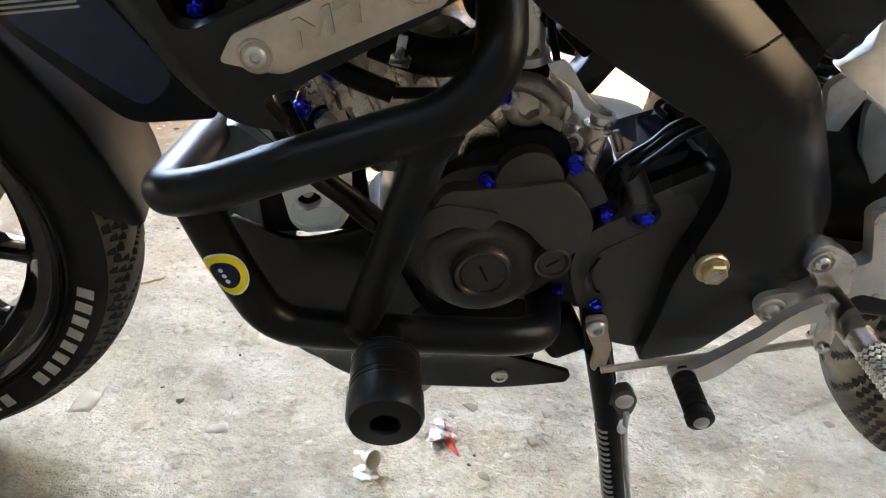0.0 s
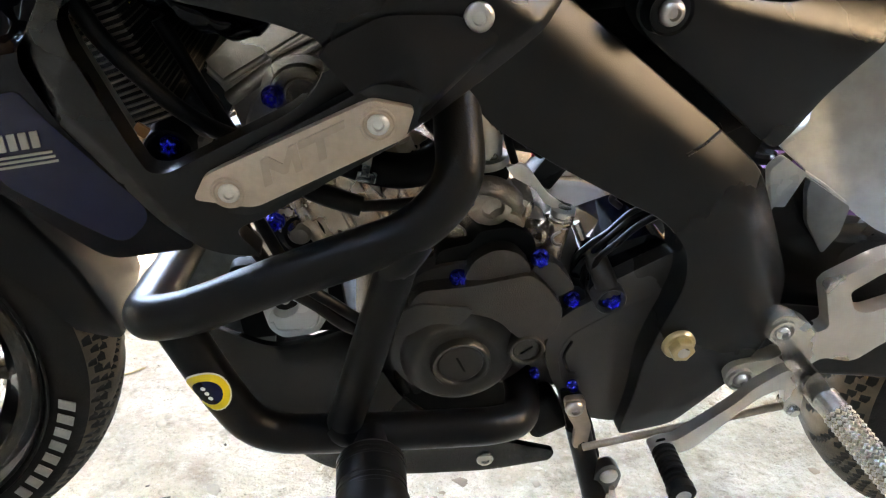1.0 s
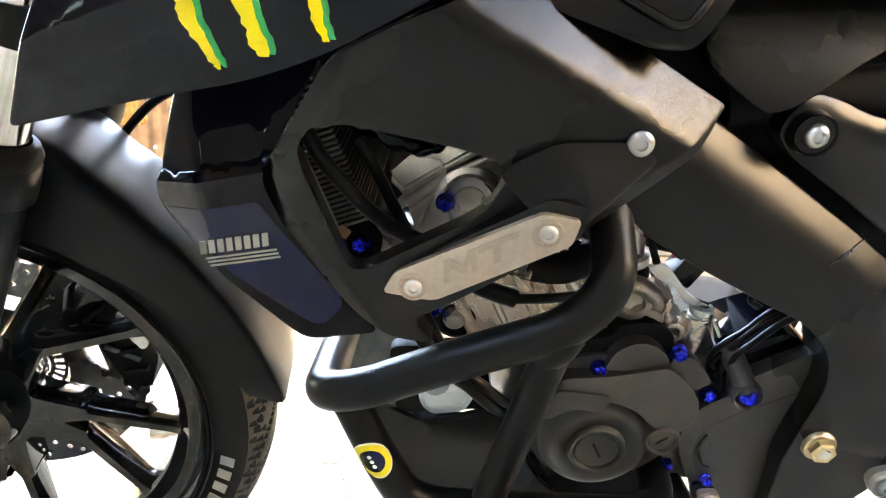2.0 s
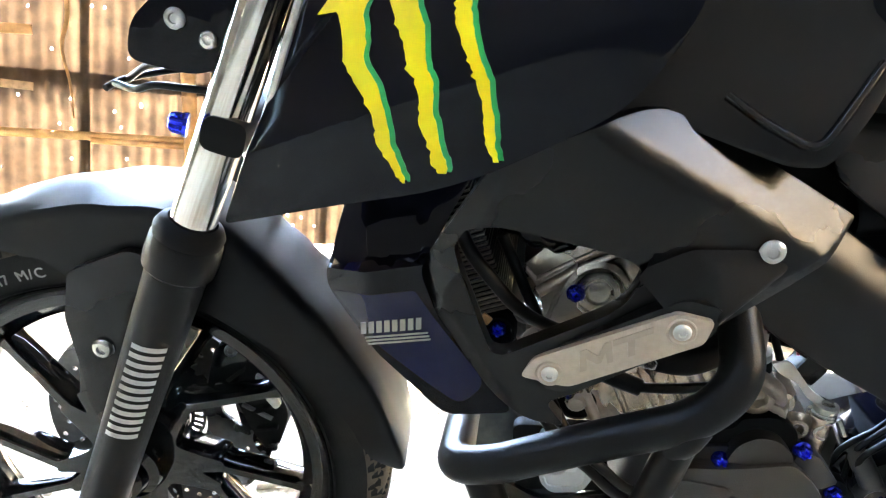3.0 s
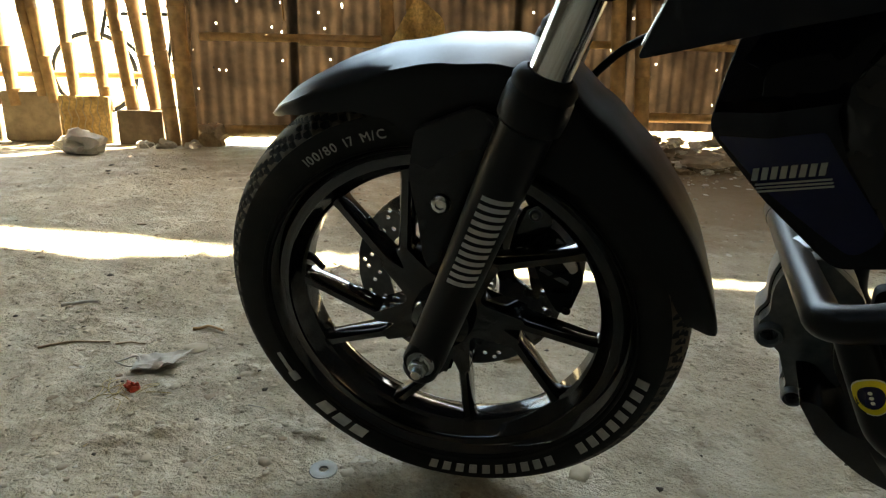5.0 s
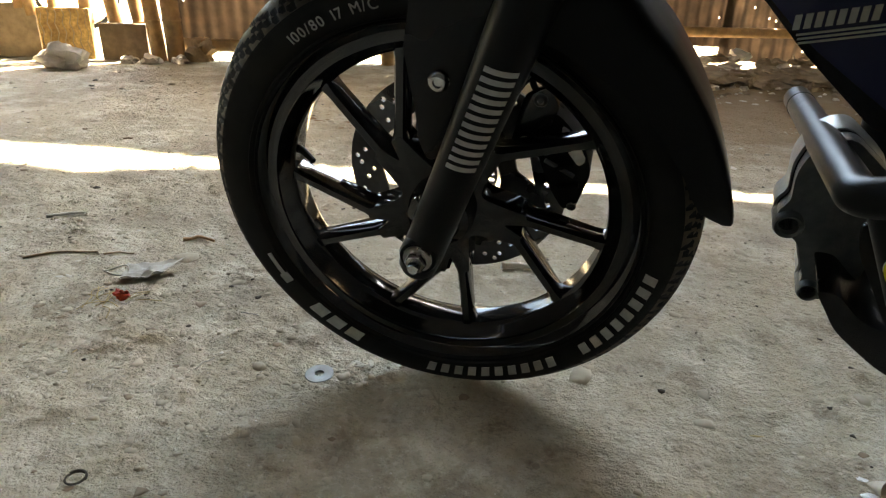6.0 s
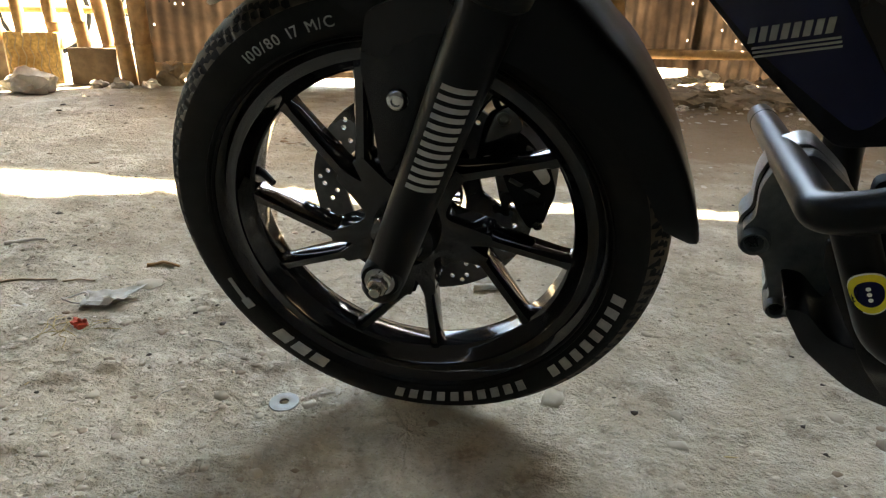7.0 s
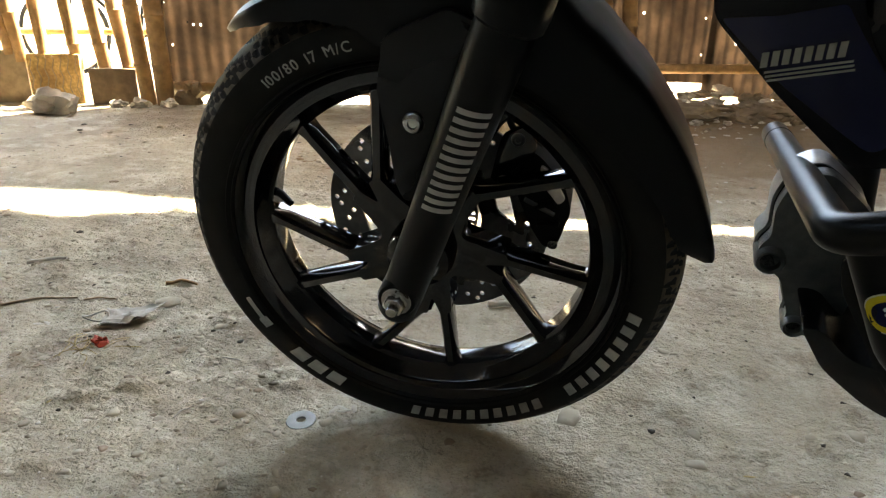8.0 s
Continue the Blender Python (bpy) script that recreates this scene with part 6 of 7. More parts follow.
part("exhaust", tube_bm(bent_path([(0.46, 0.07, 0.52), (0.43, 0.09, 0.44), (0.45, 0.11, 0.30), (0.60, 0.11, 0.26), (0.80, 0.11, 0.27)], 0.05, 6), 0.019, 18), M_DARK, bike, "dark exhaust pipe")

# ---- stand, gear linkage, footrest ----
stand = part("side_stand", tube_bm([(0.722, -0.098, 0.285), (0.745, -0.120, 0.215), (0.790, -0.175, 0.045)], 0.0115, 16), M_TUBE, bike, "black side stand with a return spring")
part("foot", box_bm(0.07, 0.035, 0.008, pose(0.800, -0.180, 0.047, -15, 0, 0), 0.003), M_TUBE, stand)
part("bracket", panel_bm([(0.697, 0.330, 0.006), (0.716, 0.330, 0.006), (0.735, 0.290, 0.008), (0.755, 0.235, 0.012), (0.738, 0.222, 0.012), (0.716, 0.272, 0.01)], -0.098, 0.018, bevel=0.003), M_TUBE, stand)
part("link", panel_bm([(0.740, 0.255, 0.008), (0.752, 0.262, 0.01), (0.765, 0.248, 0.012), (0.764, 0.222, 0.008), (0.748, 0.215, 0.008), (0.738, 0.235, 0.01)], -0.124, 0.010, bevel=0.003), M_DISC, stand, "dull dark steel stand plate")
button_bolt(stand, (0.752, -0.124, 0.245), 0.0085, M_STEEL, deep=0.004, cup=False)
spring = [Vector((0.752, -0.126, 0.215)).lerp(Vector((0.790, -0.172, 0.075)), s) for s in np.linspace(0, 1, 200)]
coil = [q + Vector((0.006 * math.cos(i * 0.75), 0.006 * math.sin(i * 0.75), 0)) for i, q in enumerate(spring)]
part("spring", tube_bm([q - Vector((0.014, 0.0, 0.0)) for q in coil], 0.0013, 5), M_STEEL, stand)
part("spring_hook", tube_bm([(0.757, -0.128, 0.232), (0.762, -0.130, 0.205), (0.798, -0.172, 0.07)], 0.003, 10), M_STEEL, stand, "bright wire hook")
part("knob", lifted(lathe_bm([(0.0, -0.134), (0.004, -0.133), (0.0058, -0.128), (0.004, -0.124), (0.0, -0.124)], 16), 0.213, 0.757), M_WHITE, stand)
bracket = part("shift_bracket", panel_bm([(0.697, 0.333, 0.006), (0.715, 0.335, 0.005), (0.720, 0.318, 0.004), (0.728, 0.300, 0.004), (0.729, 0.272, 0.006), (0.716, 0.270, 0.006), (0.714, 0.296, 0.004), (0.703, 0.314, 0.004)], -0.112, 0.006, bevel=0.0015), M_PLATE, bike, "bare pressed steel shift bracket")
button_bolt(bracket, (0.707, -0.113, 0.325), 0.0085, M_STEEL, deep=0.005)
part("linkage_rod", tube_bm([(0.722, -0.118, 0.279), (0.900, -0.124, 0.331)], 0.0034, 12), M_PLATE, bike, "thin plated shift rod")
part("rod_end", lifted(lathe_bm([(0.0, -0.136), (0.004, -0.136), (0.0058, -0.133), (0.006, -0.115), (0.0, -0.115)], 16), 0.332, 0.899), M_STEEL, bike)
REST = [(0.8498, 0.4255, 0.008), (0.8590, 0.4325, 0.008), (0.8708, 0.4286, 0.008), (0.8882, 0.4193, 0.006), (0.8935, 0.4120, 0.004), (0.9035, 0.4175, 0.008), (0.8835, 0.4573, 0.008), (0.8868, 0.4639, 0.006), (0.9204, 0.4876, 0.010), (0.992, 0.508, 0.02), (0.995, 0.420, 0.02), (0.9624, 0.4010, 0.01), (0.9453, 0.3821, 0.010), (0.9368, 0.3796, 0.008), (0.9100, 0.3850, 0.010), (0.8990, 0.3720, 0.010), (0.8849, 0.3700, 0.010), (0.8600, 0.3616, 0.008), (0.8571, 0.3515, 0.006), (0.8489, 0.3478, 0.006), (0.8356, 0.3530, 0.008), (0.8284, 0.3667, 0.008), (0.8313, 0.3764, 0.006), (0.8448, 0.3816, 0.02), (0.8628, 0.3829, 0.012), (0.8724, 0.3903, 0.010), (0.8663, 0.3980, 0.012), (0.8544, 0.4093, 0.010)]
rest = part("footrest_hanger", panel_bm(REST, -0.122, 0.014, [[(0.9061, 0.4537, 0.004), (0.9275, 0.4733, 0.006), (0.962, 0.480, 0.008), (0.967, 0.447, 0.010), (0.9313, 0.4319, 0.006), (0.9185, 0.4346, 0.006)]], bevel=0.0045, seg=3), M_SILVER, bike, "silver cast footrest hanger")
for x, z in ((0.8614, 0.4154), (0.8427, 0.3632)):
    part("bolt_seat", lifted(lathe_bm([(0.0, -0.1225), (0.0082, -0.1225), (0.0092, -0.1255), (0.0112, -0.1250), (0.0122, -0.118), (0.0, -0.116)], 28), z, x), M_SILVER, rest)
    button_bolt(rest, (x, -0.1230, z), 0.0064, M_STEEL, deep=0.005)
LEVER = [(0.7722, 0.2994, 0.006), (0.7815, 0.3060, 0.006), (0.7937, 0.3072, 0.010), (0.8057, 0.3191, 0.02), (0.8359, 0.3520, 0.03), (0.8450, 0.3680, 0.02), (0.8656, 0.3865, 0.02), (0.8779, 0.3905, 0.008), (0.8860, 0.3850, 0.008), (0.8875, 0.3660, 0.008), (0.8711, 0.3660, 0.02), (0.8574, 0.3600, 0.02), (0.8452, 0.3451, 0.02), (0.8150, 0.2985, 0.03), (0.8047, 0.2910, 0.012), (0.7929, 0.2925, 0.010), (0.7762, 0.2903, 0.006)]
lever = part("gear_lever", panel_bm(LEVER, -0.139, 0.010, bevel=0.0028, seg=3), M_SILVER, bike, "flat silver cast gear lever with a ribbed rubber")
part("arm", panel_bm([(0.8770, 0.3720, 0.006), (0.8900, 0.3700, 0.006), (0.9000, 0.3560, 0.008), (0.9060, 0.3320, 0.007), (0.8980, 0.3245, 0.007), (0.8905, 0.3320, 0.007), (0.8830, 0.3500, 0.010)], -0.132, 0.008, bevel=0.0025, seg=3), M_SILVER, lever)
prof = [(0.0, 0.0)]
for k in range(8):
    prof += [(0.0104, 0.001 + 0.0054 * k), (0.0104, 0.0034 + 0.0054 * k), (0.0082, 0.0040 + 0.0054 * k), (0.0082, 0.0058 + 0.0054 * k)]
prof += [(0.0114, 0.0450), (0.0114, 0.0520), (0.0075, 0.0545), (0.0, 0.0545)]
rubber = lathe_bm(prof, 24, "z")
rubber.transform(stick((0.7855, -0.134, 0.296), (0.7805, -0.205, 0.300)) @ pose(0, 0, 0, -90))
part("rubber", rubber, M_RUBBER, lever, "black ribbed rubber")
tip = lathe_bm([(0.0, 0.0580), (0.004, 0.0572), (0.0064, 0.0545), (0.0, 0.054)], 16, "z")
tip.transform(stick((0.7855, -0.134, 0.296), (0.7805, -0.205, 0.300)) @ pose(0, 0, 0, -90))
part("tip", tip, M_STEEL, lever)
# the peg: a cast block on its pivot, then a bar studded with small pyramids
PEG_A, PEG_B = Vector((0.9065, -0.140, 0.3625)), Vector((0.931, -0.245, 0.340))
AXIS = (PEG_B - PEG_A).normalized()
peg = part("footpeg", tube_bm([PEG_A + AXIS * 0.004, PEG_B], 0.0112, 20), M_SILVER, bike, "knurled silver footpeg")
part("peg_block", panel_bm([(0.8800, 0.3800, 0.008), (0.8860, 0.3950, 0.008), (0.9030, 0.3790, 0.006), (0.9210, 0.3560, 0.006), (0.9200, 0.3420, 0.006), (0.9080, 0.3430, 0.008)], -0.147, 0.024, bevel=0.003, seg=3), M_DISC, peg)
part("pivot_pin", lifted(lathe_bm([(0.0, -0.1492), (0.0050, -0.1490), (0.0062, -0.1478), (0.0064, -0.140), (0.0, -0.140)], 20), 0.3625, 0.9045), M_STEEL, peg)
PEG_U = AXIS.cross(Vector((0, 0, 1))).normalized()
PEG_V = PEG_U.cross(AXIS)
spike = bmesh.new()
corners = [spike.verts.new(p) for p in ((-0.0025, 0, 0), (0, -0.0025, 0), (0.0025, 0, 0), (0, 0.0025, 0))]
peak = spike.verts.new((0, 0, 0.0016))
for k in range(4):
    spike.faces.new((corners[k], corners[(k + 1) % 4], peak))
first = None
for i in range(18):
    for k in range(14):
        a = radians(360 / 14 * (k + (0.5 if i % 2 else 0.0)))
        out = PEG_U * math.cos(a) + PEG_V * math.sin(a)
        q = PEG_A + AXIS * (0.022 + 0.0042 * i) + out * 0.0109
        m = Matrix((AXIS, out.cross(AXIS), out)).transposed().to_4x4()
        m.translation = q
        first = same_mesh("stud", first, peg, m) if first else part("stud", spike, M_SILVER, peg, smooth=0)
        first.matrix_basis = m
part("rubber_bush", box_bm(0.034, 0.03, 0.05, pose(0.692, -0.078, 0.290, 0, -32, 0), 0.008, seg=3), M_DARK, bike)
part("rubber_bush", lifted(lathe_bm([(0.0, -0.092), (0.009, -0.091), (0.011, -0.085), (0.011, -0.06), (0.0, -0.06)], 20), 0.272, 0.690), M_DARK, bike)

# ---- rear end ----
REAR = Vector((1.335, 0.0, 0.314))
rear_tyre = part("tyre", lifted(tyre_bm(0.312, 0.070, 0.222, 0.0), REAR.z, REAR.x), M_RUBBER, bike, "wide dusty black tyre", smooth=50)
rear_tyre.data.materials.append(M_TREAD)
rear_rim = part("wheel", lifted(lathe_bm([(r, w * 1.4) for r, w in rim_prof], 96, closed=True), REAR.z, REAR.x), M_RIM, bike, "gloss black cast wheel")
for k in range(5):
    for s in (-1, 1):
        a, b = polar(0.04, 72 * k + 5 + s * 9), polar(0.193, 72 * k + 5 + s * 16)
        part("spoke", lifted(spoke_bm(a, b, 0.018, 0.015, 0.04, 0.03), REAR.z - HUB_Z, REAR.x), M_RIM, rear_rim)
part("hub", lifted(lathe_bm([(0.0, -0.08), (0.03, -0.08), (0.05, -0.05), (0.05, 0.05), (0.03, 0.08), (0.0, 0.08)], 32), REAR.z, REAR.x), M_RIM, rear_rim)
for y in (-0.095, 0.095):
    part("swingarm", box_bm(0.48, 0.035, 0.055, pose(1.12, y, 0.360, 0, 6, 0), 0.008, seg=3), M_TUBE, bike, "black swingarm")
# the pale base stands in for the sky's sheen on dark plastic
FLAP = material("skylit_grey_plastic", (0.34, 0.38, 0.40), 0.32, var=0.15, scale=60, stain=(0.22, 0.24, 0.25), stain_amount=0.4)
flap = part("mud_flap", panel_bm([(0.884, 0.527, 0.004), (0.914, 0.540, 0.006), (0.932, 0.574, 0.01), (0.95, 0.61, 0.01), (1.08, 0.61, 0.02), (1.08, 0.47, 0.02), (0.962, 0.474, 0.01), (0.922, 0.500, 0.01)], -0.030, 0.012, bevel=0.003, shape=lambda x, z: 0.9 * (z - 0.5) - 0.5 * max(0.0, x - 0.94), cuts=2), FLAP, bike, "inner mud flap with skylight put into its pale grey")
part("rib", tube_bm([(0.873, -0.060, 0.528), (0.896, -0.060, 0.516), (0.922, -0.060, 0.500)], 0.0022, 8), FLAP, flap)
part("side_strip", panel_bm([(0.843, 0.530, 0.004), (0.852, 0.541, 0.004), (0.876, 0.527, 0.003), (0.866, 0.488, 0.004), (0.858, 0.492, 0.004)], -0.062, 0.008, bevel=0.002), FLAP, flap)
part("lower_strip", panel_bm([(0.873, 0.527, 0.003), (0.918, 0.503, 0.003), (0.920, 0.477, 0.004), (0.912, 0.457, 0.004), (0.886, 0.487, 0.006), (0.874, 0.517, 0.004)], -0.072, 0.006, bevel=0.002), material("dusty_slate_plastic", (0.12, 0.14, 0.15), 0.4, var=0.2, scale=60, stain=(0.09, 0.095, 0.095), stain_amount=0.5), flap)
part("rear_hugger", panel_bm([(0.848, 0.400, 0.01), (0.852, 0.440, 0.01), (0.858, 0.496, 0.006), (0.868, 0.528, 0.006), (0.880, 0.524, 0.004), (0.908, 0.472, 0.006), (0.93, 0.466, 0.01), (0.99, 0.470, 0.02), (1.00, 0.39, 0.01), (0.945, 0.380, 0.01), (0.870, 0.372, 0.01)], -0.070, 0.03, bevel=0.004, shape=lambda x, z: 0.3 * max(0.0, z - 0.47), cuts=2), M_MATT, bike, "dark plastic chain and wheel guard")
for k in range(26):
    x = 0.80 + 0.0159 * k
    part("chain_link", box_bm(0.0175, 0.014, 0.011, pose(x, -0.055, 0.352 + 0.02 * k / 26, 0, 0, 0), 0.003), M_PLATE, bike, smooth=0)
shock = [(0.90 + 0.03 * math.cos(a) + 0.012 * a / 6.3, 0.085 + 0.03 * math.sin(a), 0.44 + 0.016 * a / 6.3) for a in np.linspace(0, 6.3 * 7, 150)]
part("shock_spring", tube_bm(shock, 0.0055, 8), M_DARK, bike)

# far half of the frame, and dark fillings added for the shade behind the engine
part("frame_spar", panel_bm([(0.575, 0.660, 0.01), (0.640, 0.690, 0.01), (0.800, 0.600, 0.02), (0.866, 0.452, 0.012), (0.843, 0.352, 0.012), (0.808, 0.294, 0.012), (0.778, 0.300, 0.01), (0.792, 0.440, 0.02), (0.772, 0.530, 0.02), (0.700, 0.585, 0.02), (0.600, 0.630, 0.02)], 0.075, 0.045, bevel=0.005), M_MATT, bike, "matt black main frame spar")
part("dark_infill", panel_bm([(0.560, 0.735, 0.01), (0.655, 0.712, 0.01), (0.84, 0.585, 0.01), (0.83, 0.50, 0.01), (0.70, 0.555, 0.02), (0.60, 0.635, 0.01)], -0.050, 0.02, bevel=0.003), M_DARK, bike)
part("infill_block", box_bm(0.13, 0.13, 0.10, pose(0.76, 0.01, 0.585, 0, -30, 0), 0.012, seg=3), M_DARK, bike)
part("infill_cube", box_bm(0.05, 0.05, 0.05, pose(0.665, 0.0, 0.545, 0, 10, 0), 0.01, seg=3), M_DARK, bike)

# wiring loom behind the spar
for run in (((0.767, -0.074, 0.508), (0.748, -0.074, 0.503), (0.731, -0.074, 0.497), (0.717, -0.074, 0.48), (0.702, -0.074, 0.466), (0.694, -0.074, 0.451), (0.697, -0.074, 0.424)),
            ((0.759, -0.078, 0.506), (0.734, -0.078, 0.496), (0.718, -0.078, 0.479), (0.706, -0.078, 0.462), (0.703, -0.078, 0.438), (0.707, -0.078, 0.415)),
            ((0.717, -0.082, 0.507), (0.709, -0.082, 0.514), (0.718, -0.082, 0.521), (0.736, -0.082, 0.519), (0.757, -0.082, 0.508)),
            ((0.759, -0.086, 0.508), (0.736, -0.086, 0.495), (0.721, -0.086, 0.478), (0.707, -0.086, 0.459), (0.709, -0.086, 0.432))):
    part("cable", tube_bm(smooth_path(list(run)), 0.0027, 10), M_FORK, bike)

# ---- litter and stones on the ground ----
def stone_bm(size, seed, flat=0.7, rough=0.6):
    bm = bmesh.new()
    bmesh.ops.create_icosphere(bm, subdivisions=3, radius=1.0)
    for v in bm.verts:
        q = v.co * 1.3 + Vector((seed * 3.7, seed * 1.3, 0))
        k = 1 + rough * noise.noise(q) + 0.5 * rough * noise.noise(q * 2.7)
        k -= 0.35 * abs(noise.noise(q * 1.7 + Vector((5, 1, 2))))
        v.co = Vector((v.co.x * k * size[0], v.co.y * k * size[1], v.co.z * k * size[2] * flat))
    return bm


def stone(name, at, size, seed, label, mat=None, group="", turn=0.0):
    ob = part(name, stone_bm(size, seed), mat or M_ROCK, None, smooth=40)
    ob.matrix_basis = pose(at[0], at[1], ground_height(at[0], at[1]) + size[2] * 0.42 + (at[2] if len(at) > 2 else 0), 0, 0, turn)
    return tagged(ob, label, "stone", group)


stone("rock", (-3.02, 2.02), (0.13, 0.10, 0.11), 1, "large pale rock lying in the sun by the fence", turn=20)
stone("rock", (-2.62, 2.66), (0.12, 0.08, 0.13), 5, "pale knobbly rock at the foot of the tin wall", M_PLANK)
stone("rock", (-2.78, 2.40), (0.06, 0.05, 0.05), 7, "small pale rock by the mud board")
stone("rock", (-2.90, 2.36), (0.05, 0.04, 0.04), 8, "small pale rock by the mud board")
stone("rock", (-2.66, 2.50), (0.05, 0.05, 0.04), 9, "small pale rock by the bamboo post")
rnd = random.Random(5)
M_RUBBLE = material("brown_rubble", (0.26, 0.20, 0.14), 0.9, var=0.35, scale=16, bump=0.6, bscale=50, stain=(0.12, 0.09, 0.06), stain_amount=0.6)
for k in range(7):
    x = -0.25 + 0.24 * k
    stone("mound", (x, 3.36 + 0.42 * x), (0.26, 0.24, 0.055 + 0.012 * (k % 3)), 300 + k, "low mound of earth and broken rubble by the wall", M_RUBBLE, "rubble heap by the wall", 25)
for k in range(170):
    x = rnd.uniform(-0.35, 1.25)
    y = 3.0 + 0.42 * x + rnd.uniform(0.0, 0.75)
    s = 0.020 + 0.055 * rnd.random() ** 2
    lift = max(0.0, (y - 3.1 - 0.42 * x)) * 0.15
    stone("rubble", (x, y, lift), (s, s * rnd.uniform(0.6, 1.0), s * rnd.uniform(0.5, 0.9)), k + 20, "broken brown rubble heaped along the wall", M_RUBBLE if k % 5 < 3 else M_ROCK, "rubble heap by the wall", rnd.uniform(0, 180))


def loose(count, area, size, mat, name, label, seed, flat=1.0, long=1.0):
    """Many small bits strewn over an area, one mesh."""
    rnd = random.Random(seed)
    verts, faces = [], []
    for _ in range(count):
        x = area[0] + (area[1] - area[0]) * rnd.random()
        y = area[2] + (area[3] - area[2]) * rnd.random()
        bare = 0.35 * min(1.0, max(0.0, (x + 0.45) / 0.5))
        if noise.noise(Vector((x * 2.3, y * 2.3, seed))) + 0.4 * noise.noise(Vector((x * 9, y * 9, seed))) < rnd.uniform(-0.55, 0.25) + bare:
            continue
        s = size * rnd.uniform(0.35, 1.0) ** 2 * (1.6 if rnd.random() < 0.06 else 1.0)
        a = rnd.uniform(0, math.pi)
        ca, sa = math.cos(a), math.sin(a)
        z = ground_height(x, y)
        base = len(verts)
        wide = [rnd.uniform(0.5, 1.35) for _ in range(6)]
        for ring, up in ((1.0, -0.25), (0.86, 0.22), (0.48, 0.5)):
            for i in range(6):
                b = math.pi / 3 * i
                px, py = ring * wide[i] * math.cos(b) * long, ring * wide[i] * math.sin(b)
                pz = up * flat * rnd.uniform(0.75, 1.25)
                verts.append((x + s * (px * ca - py * sa), y + s * (px * sa + py * ca), z + s * pz))
        for i in range(6):
            k = (i + 1) % 6
            faces.append((base + i, base + k, base + 6 + k, base + 6 + i))
            faces.append((base + 6 + i, base + 6 + k, base + 12 + k, base + 12 + i))
        faces.append(tuple(base + 12 + i for i in range(6)))
    me = bpy.data.meshes.new(name)
    me.from_pydata(verts, [], faces)
    me.materials.append(mat)
    me.shade_smooth()
    return tagged(new(name, me), label, "debris", kind="stuff")


M_CLOD = material("earth_clod", (0.38, 0.328, 0.245), 0.95, var=0.35, scale=20)
M_LEAF = material("dead_leaf", (0.20, 0.12, 0.06), 0.8, var=0.45, scale=14)
M_DARKBIT = material("dark_litter", (0.06, 0.05, 0.04), 0.9, var=0.4, scale=20)
M_PALEBIT = material("pale_litter", (0.52, 0.48, 0.40), 0.8, var=0.3, scale=20)
M_STRAW = material("dry_straw", (0.42, 0.32, 0.15), 0.8, var=0.3, scale=20)
NEARBY = (-2.2, 1.4, -0.6, 2.2)
loose(8500, NEARBY, 0.0080, M_CLOD, "clods", "small clods and crumbs of dry earth", 31, flat=0.55)
loose(900, NEARBY, 0.009, M_CLOD, "clods", "flat flakes of dry earth", 32, flat=0.35)
loose(900, NEARBY, 0.0075, M_DARKBIT, "dark_litter", "dark specks of litter and charcoal", 33, flat=0.6)
loose(1500, NEARBY, 0.015, M_CLOD, "clods", "lumps of trodden dry earth", 42, flat=0.34)
loose(700, NEARBY, 0.013, M_RUBBLE, "chips", "brown chips of broken tile and bark", 43, flat=0.3)
loose(420, NEARBY, 0.0055, M_PALEBIT, "pale_litter", "pale chips and grains of litter", 34, flat=0.5)
loose(130, NEARBY, 0.0040, M_STRAW, "straw", "short bits of dry straw", 35, flat=0.5, long=5.0)
loose(800, (-4.6, 1.6, 1.2, 3.6), 0.014, M_CLOD, "clods", "clods and crumbs along the wall", 36)
loose(160, (-4.6, 1.6, 1.2, 3.6), 0.014, M_DARKBIT, "dark_litter", "dark scraps of litter along the wall", 37, flat=0.5)
loose(9000, (-1.0, 1.2, -0.45, 0.8), 0.0026, M_CLOD, "grit", "fine grit on the packed earth", 38)
loose(4200, (-1.3, 0.7, -0.45, 1.2), 0.0048, M_CLOD, "clods", "crumbs of dry earth", 40, flat=1.1)
loose(700, (-1.3, 0.7, -0.45, 1.2), 0.009, M_CLOD, "clods", "thin flakes of dry earth", 41, flat=0.3)
loose(2600, (-1.0, 1.2, -0.45, 0.8), 0.0020, M_PALEBIT, "grit", "glinting grains of sand", 39)

loose(1500, (-0.5, 1.5, 2.9, 4.2), 0.026, M_RUBBLE, "rubble_bits", "small broken rubble strewn along the wall", 51, flat=0.8)
loose(500, (-0.5, 1.5, 2.7, 4.1), 0.022, M_ROCK, "rubble_bits", "pale stone chips among the rubble", 52, flat=0.8)
loose(1700, (-1.4, 1.8, 1.3, 3.8), 0.013, M_LEAF, "leaves_and_sun_dots", "dead brown leaves and chips trodden into the soil", 53, flat=0.25, long=1.6)
# pale bits strewn in place of sun dots falling through the tin
loose(160, (-0.9, 1.6, 1.4, 3.0), 0.017, M_PALEBIT, "leaves_and_sun_dots", "pale flakes standing in for sun dots on the brown soil", 54, flat=0.2, long=1.5)


def on_ground(x, y, lift=0.0, turn=0.0, tilt=0.0):
    return pose(x, y, ground_height(x, y) + lift, tilt, 0, turn)


def lay(ob, m, label, category):
    ob.matrix_basis = m
    return tagged(ob, label, category)


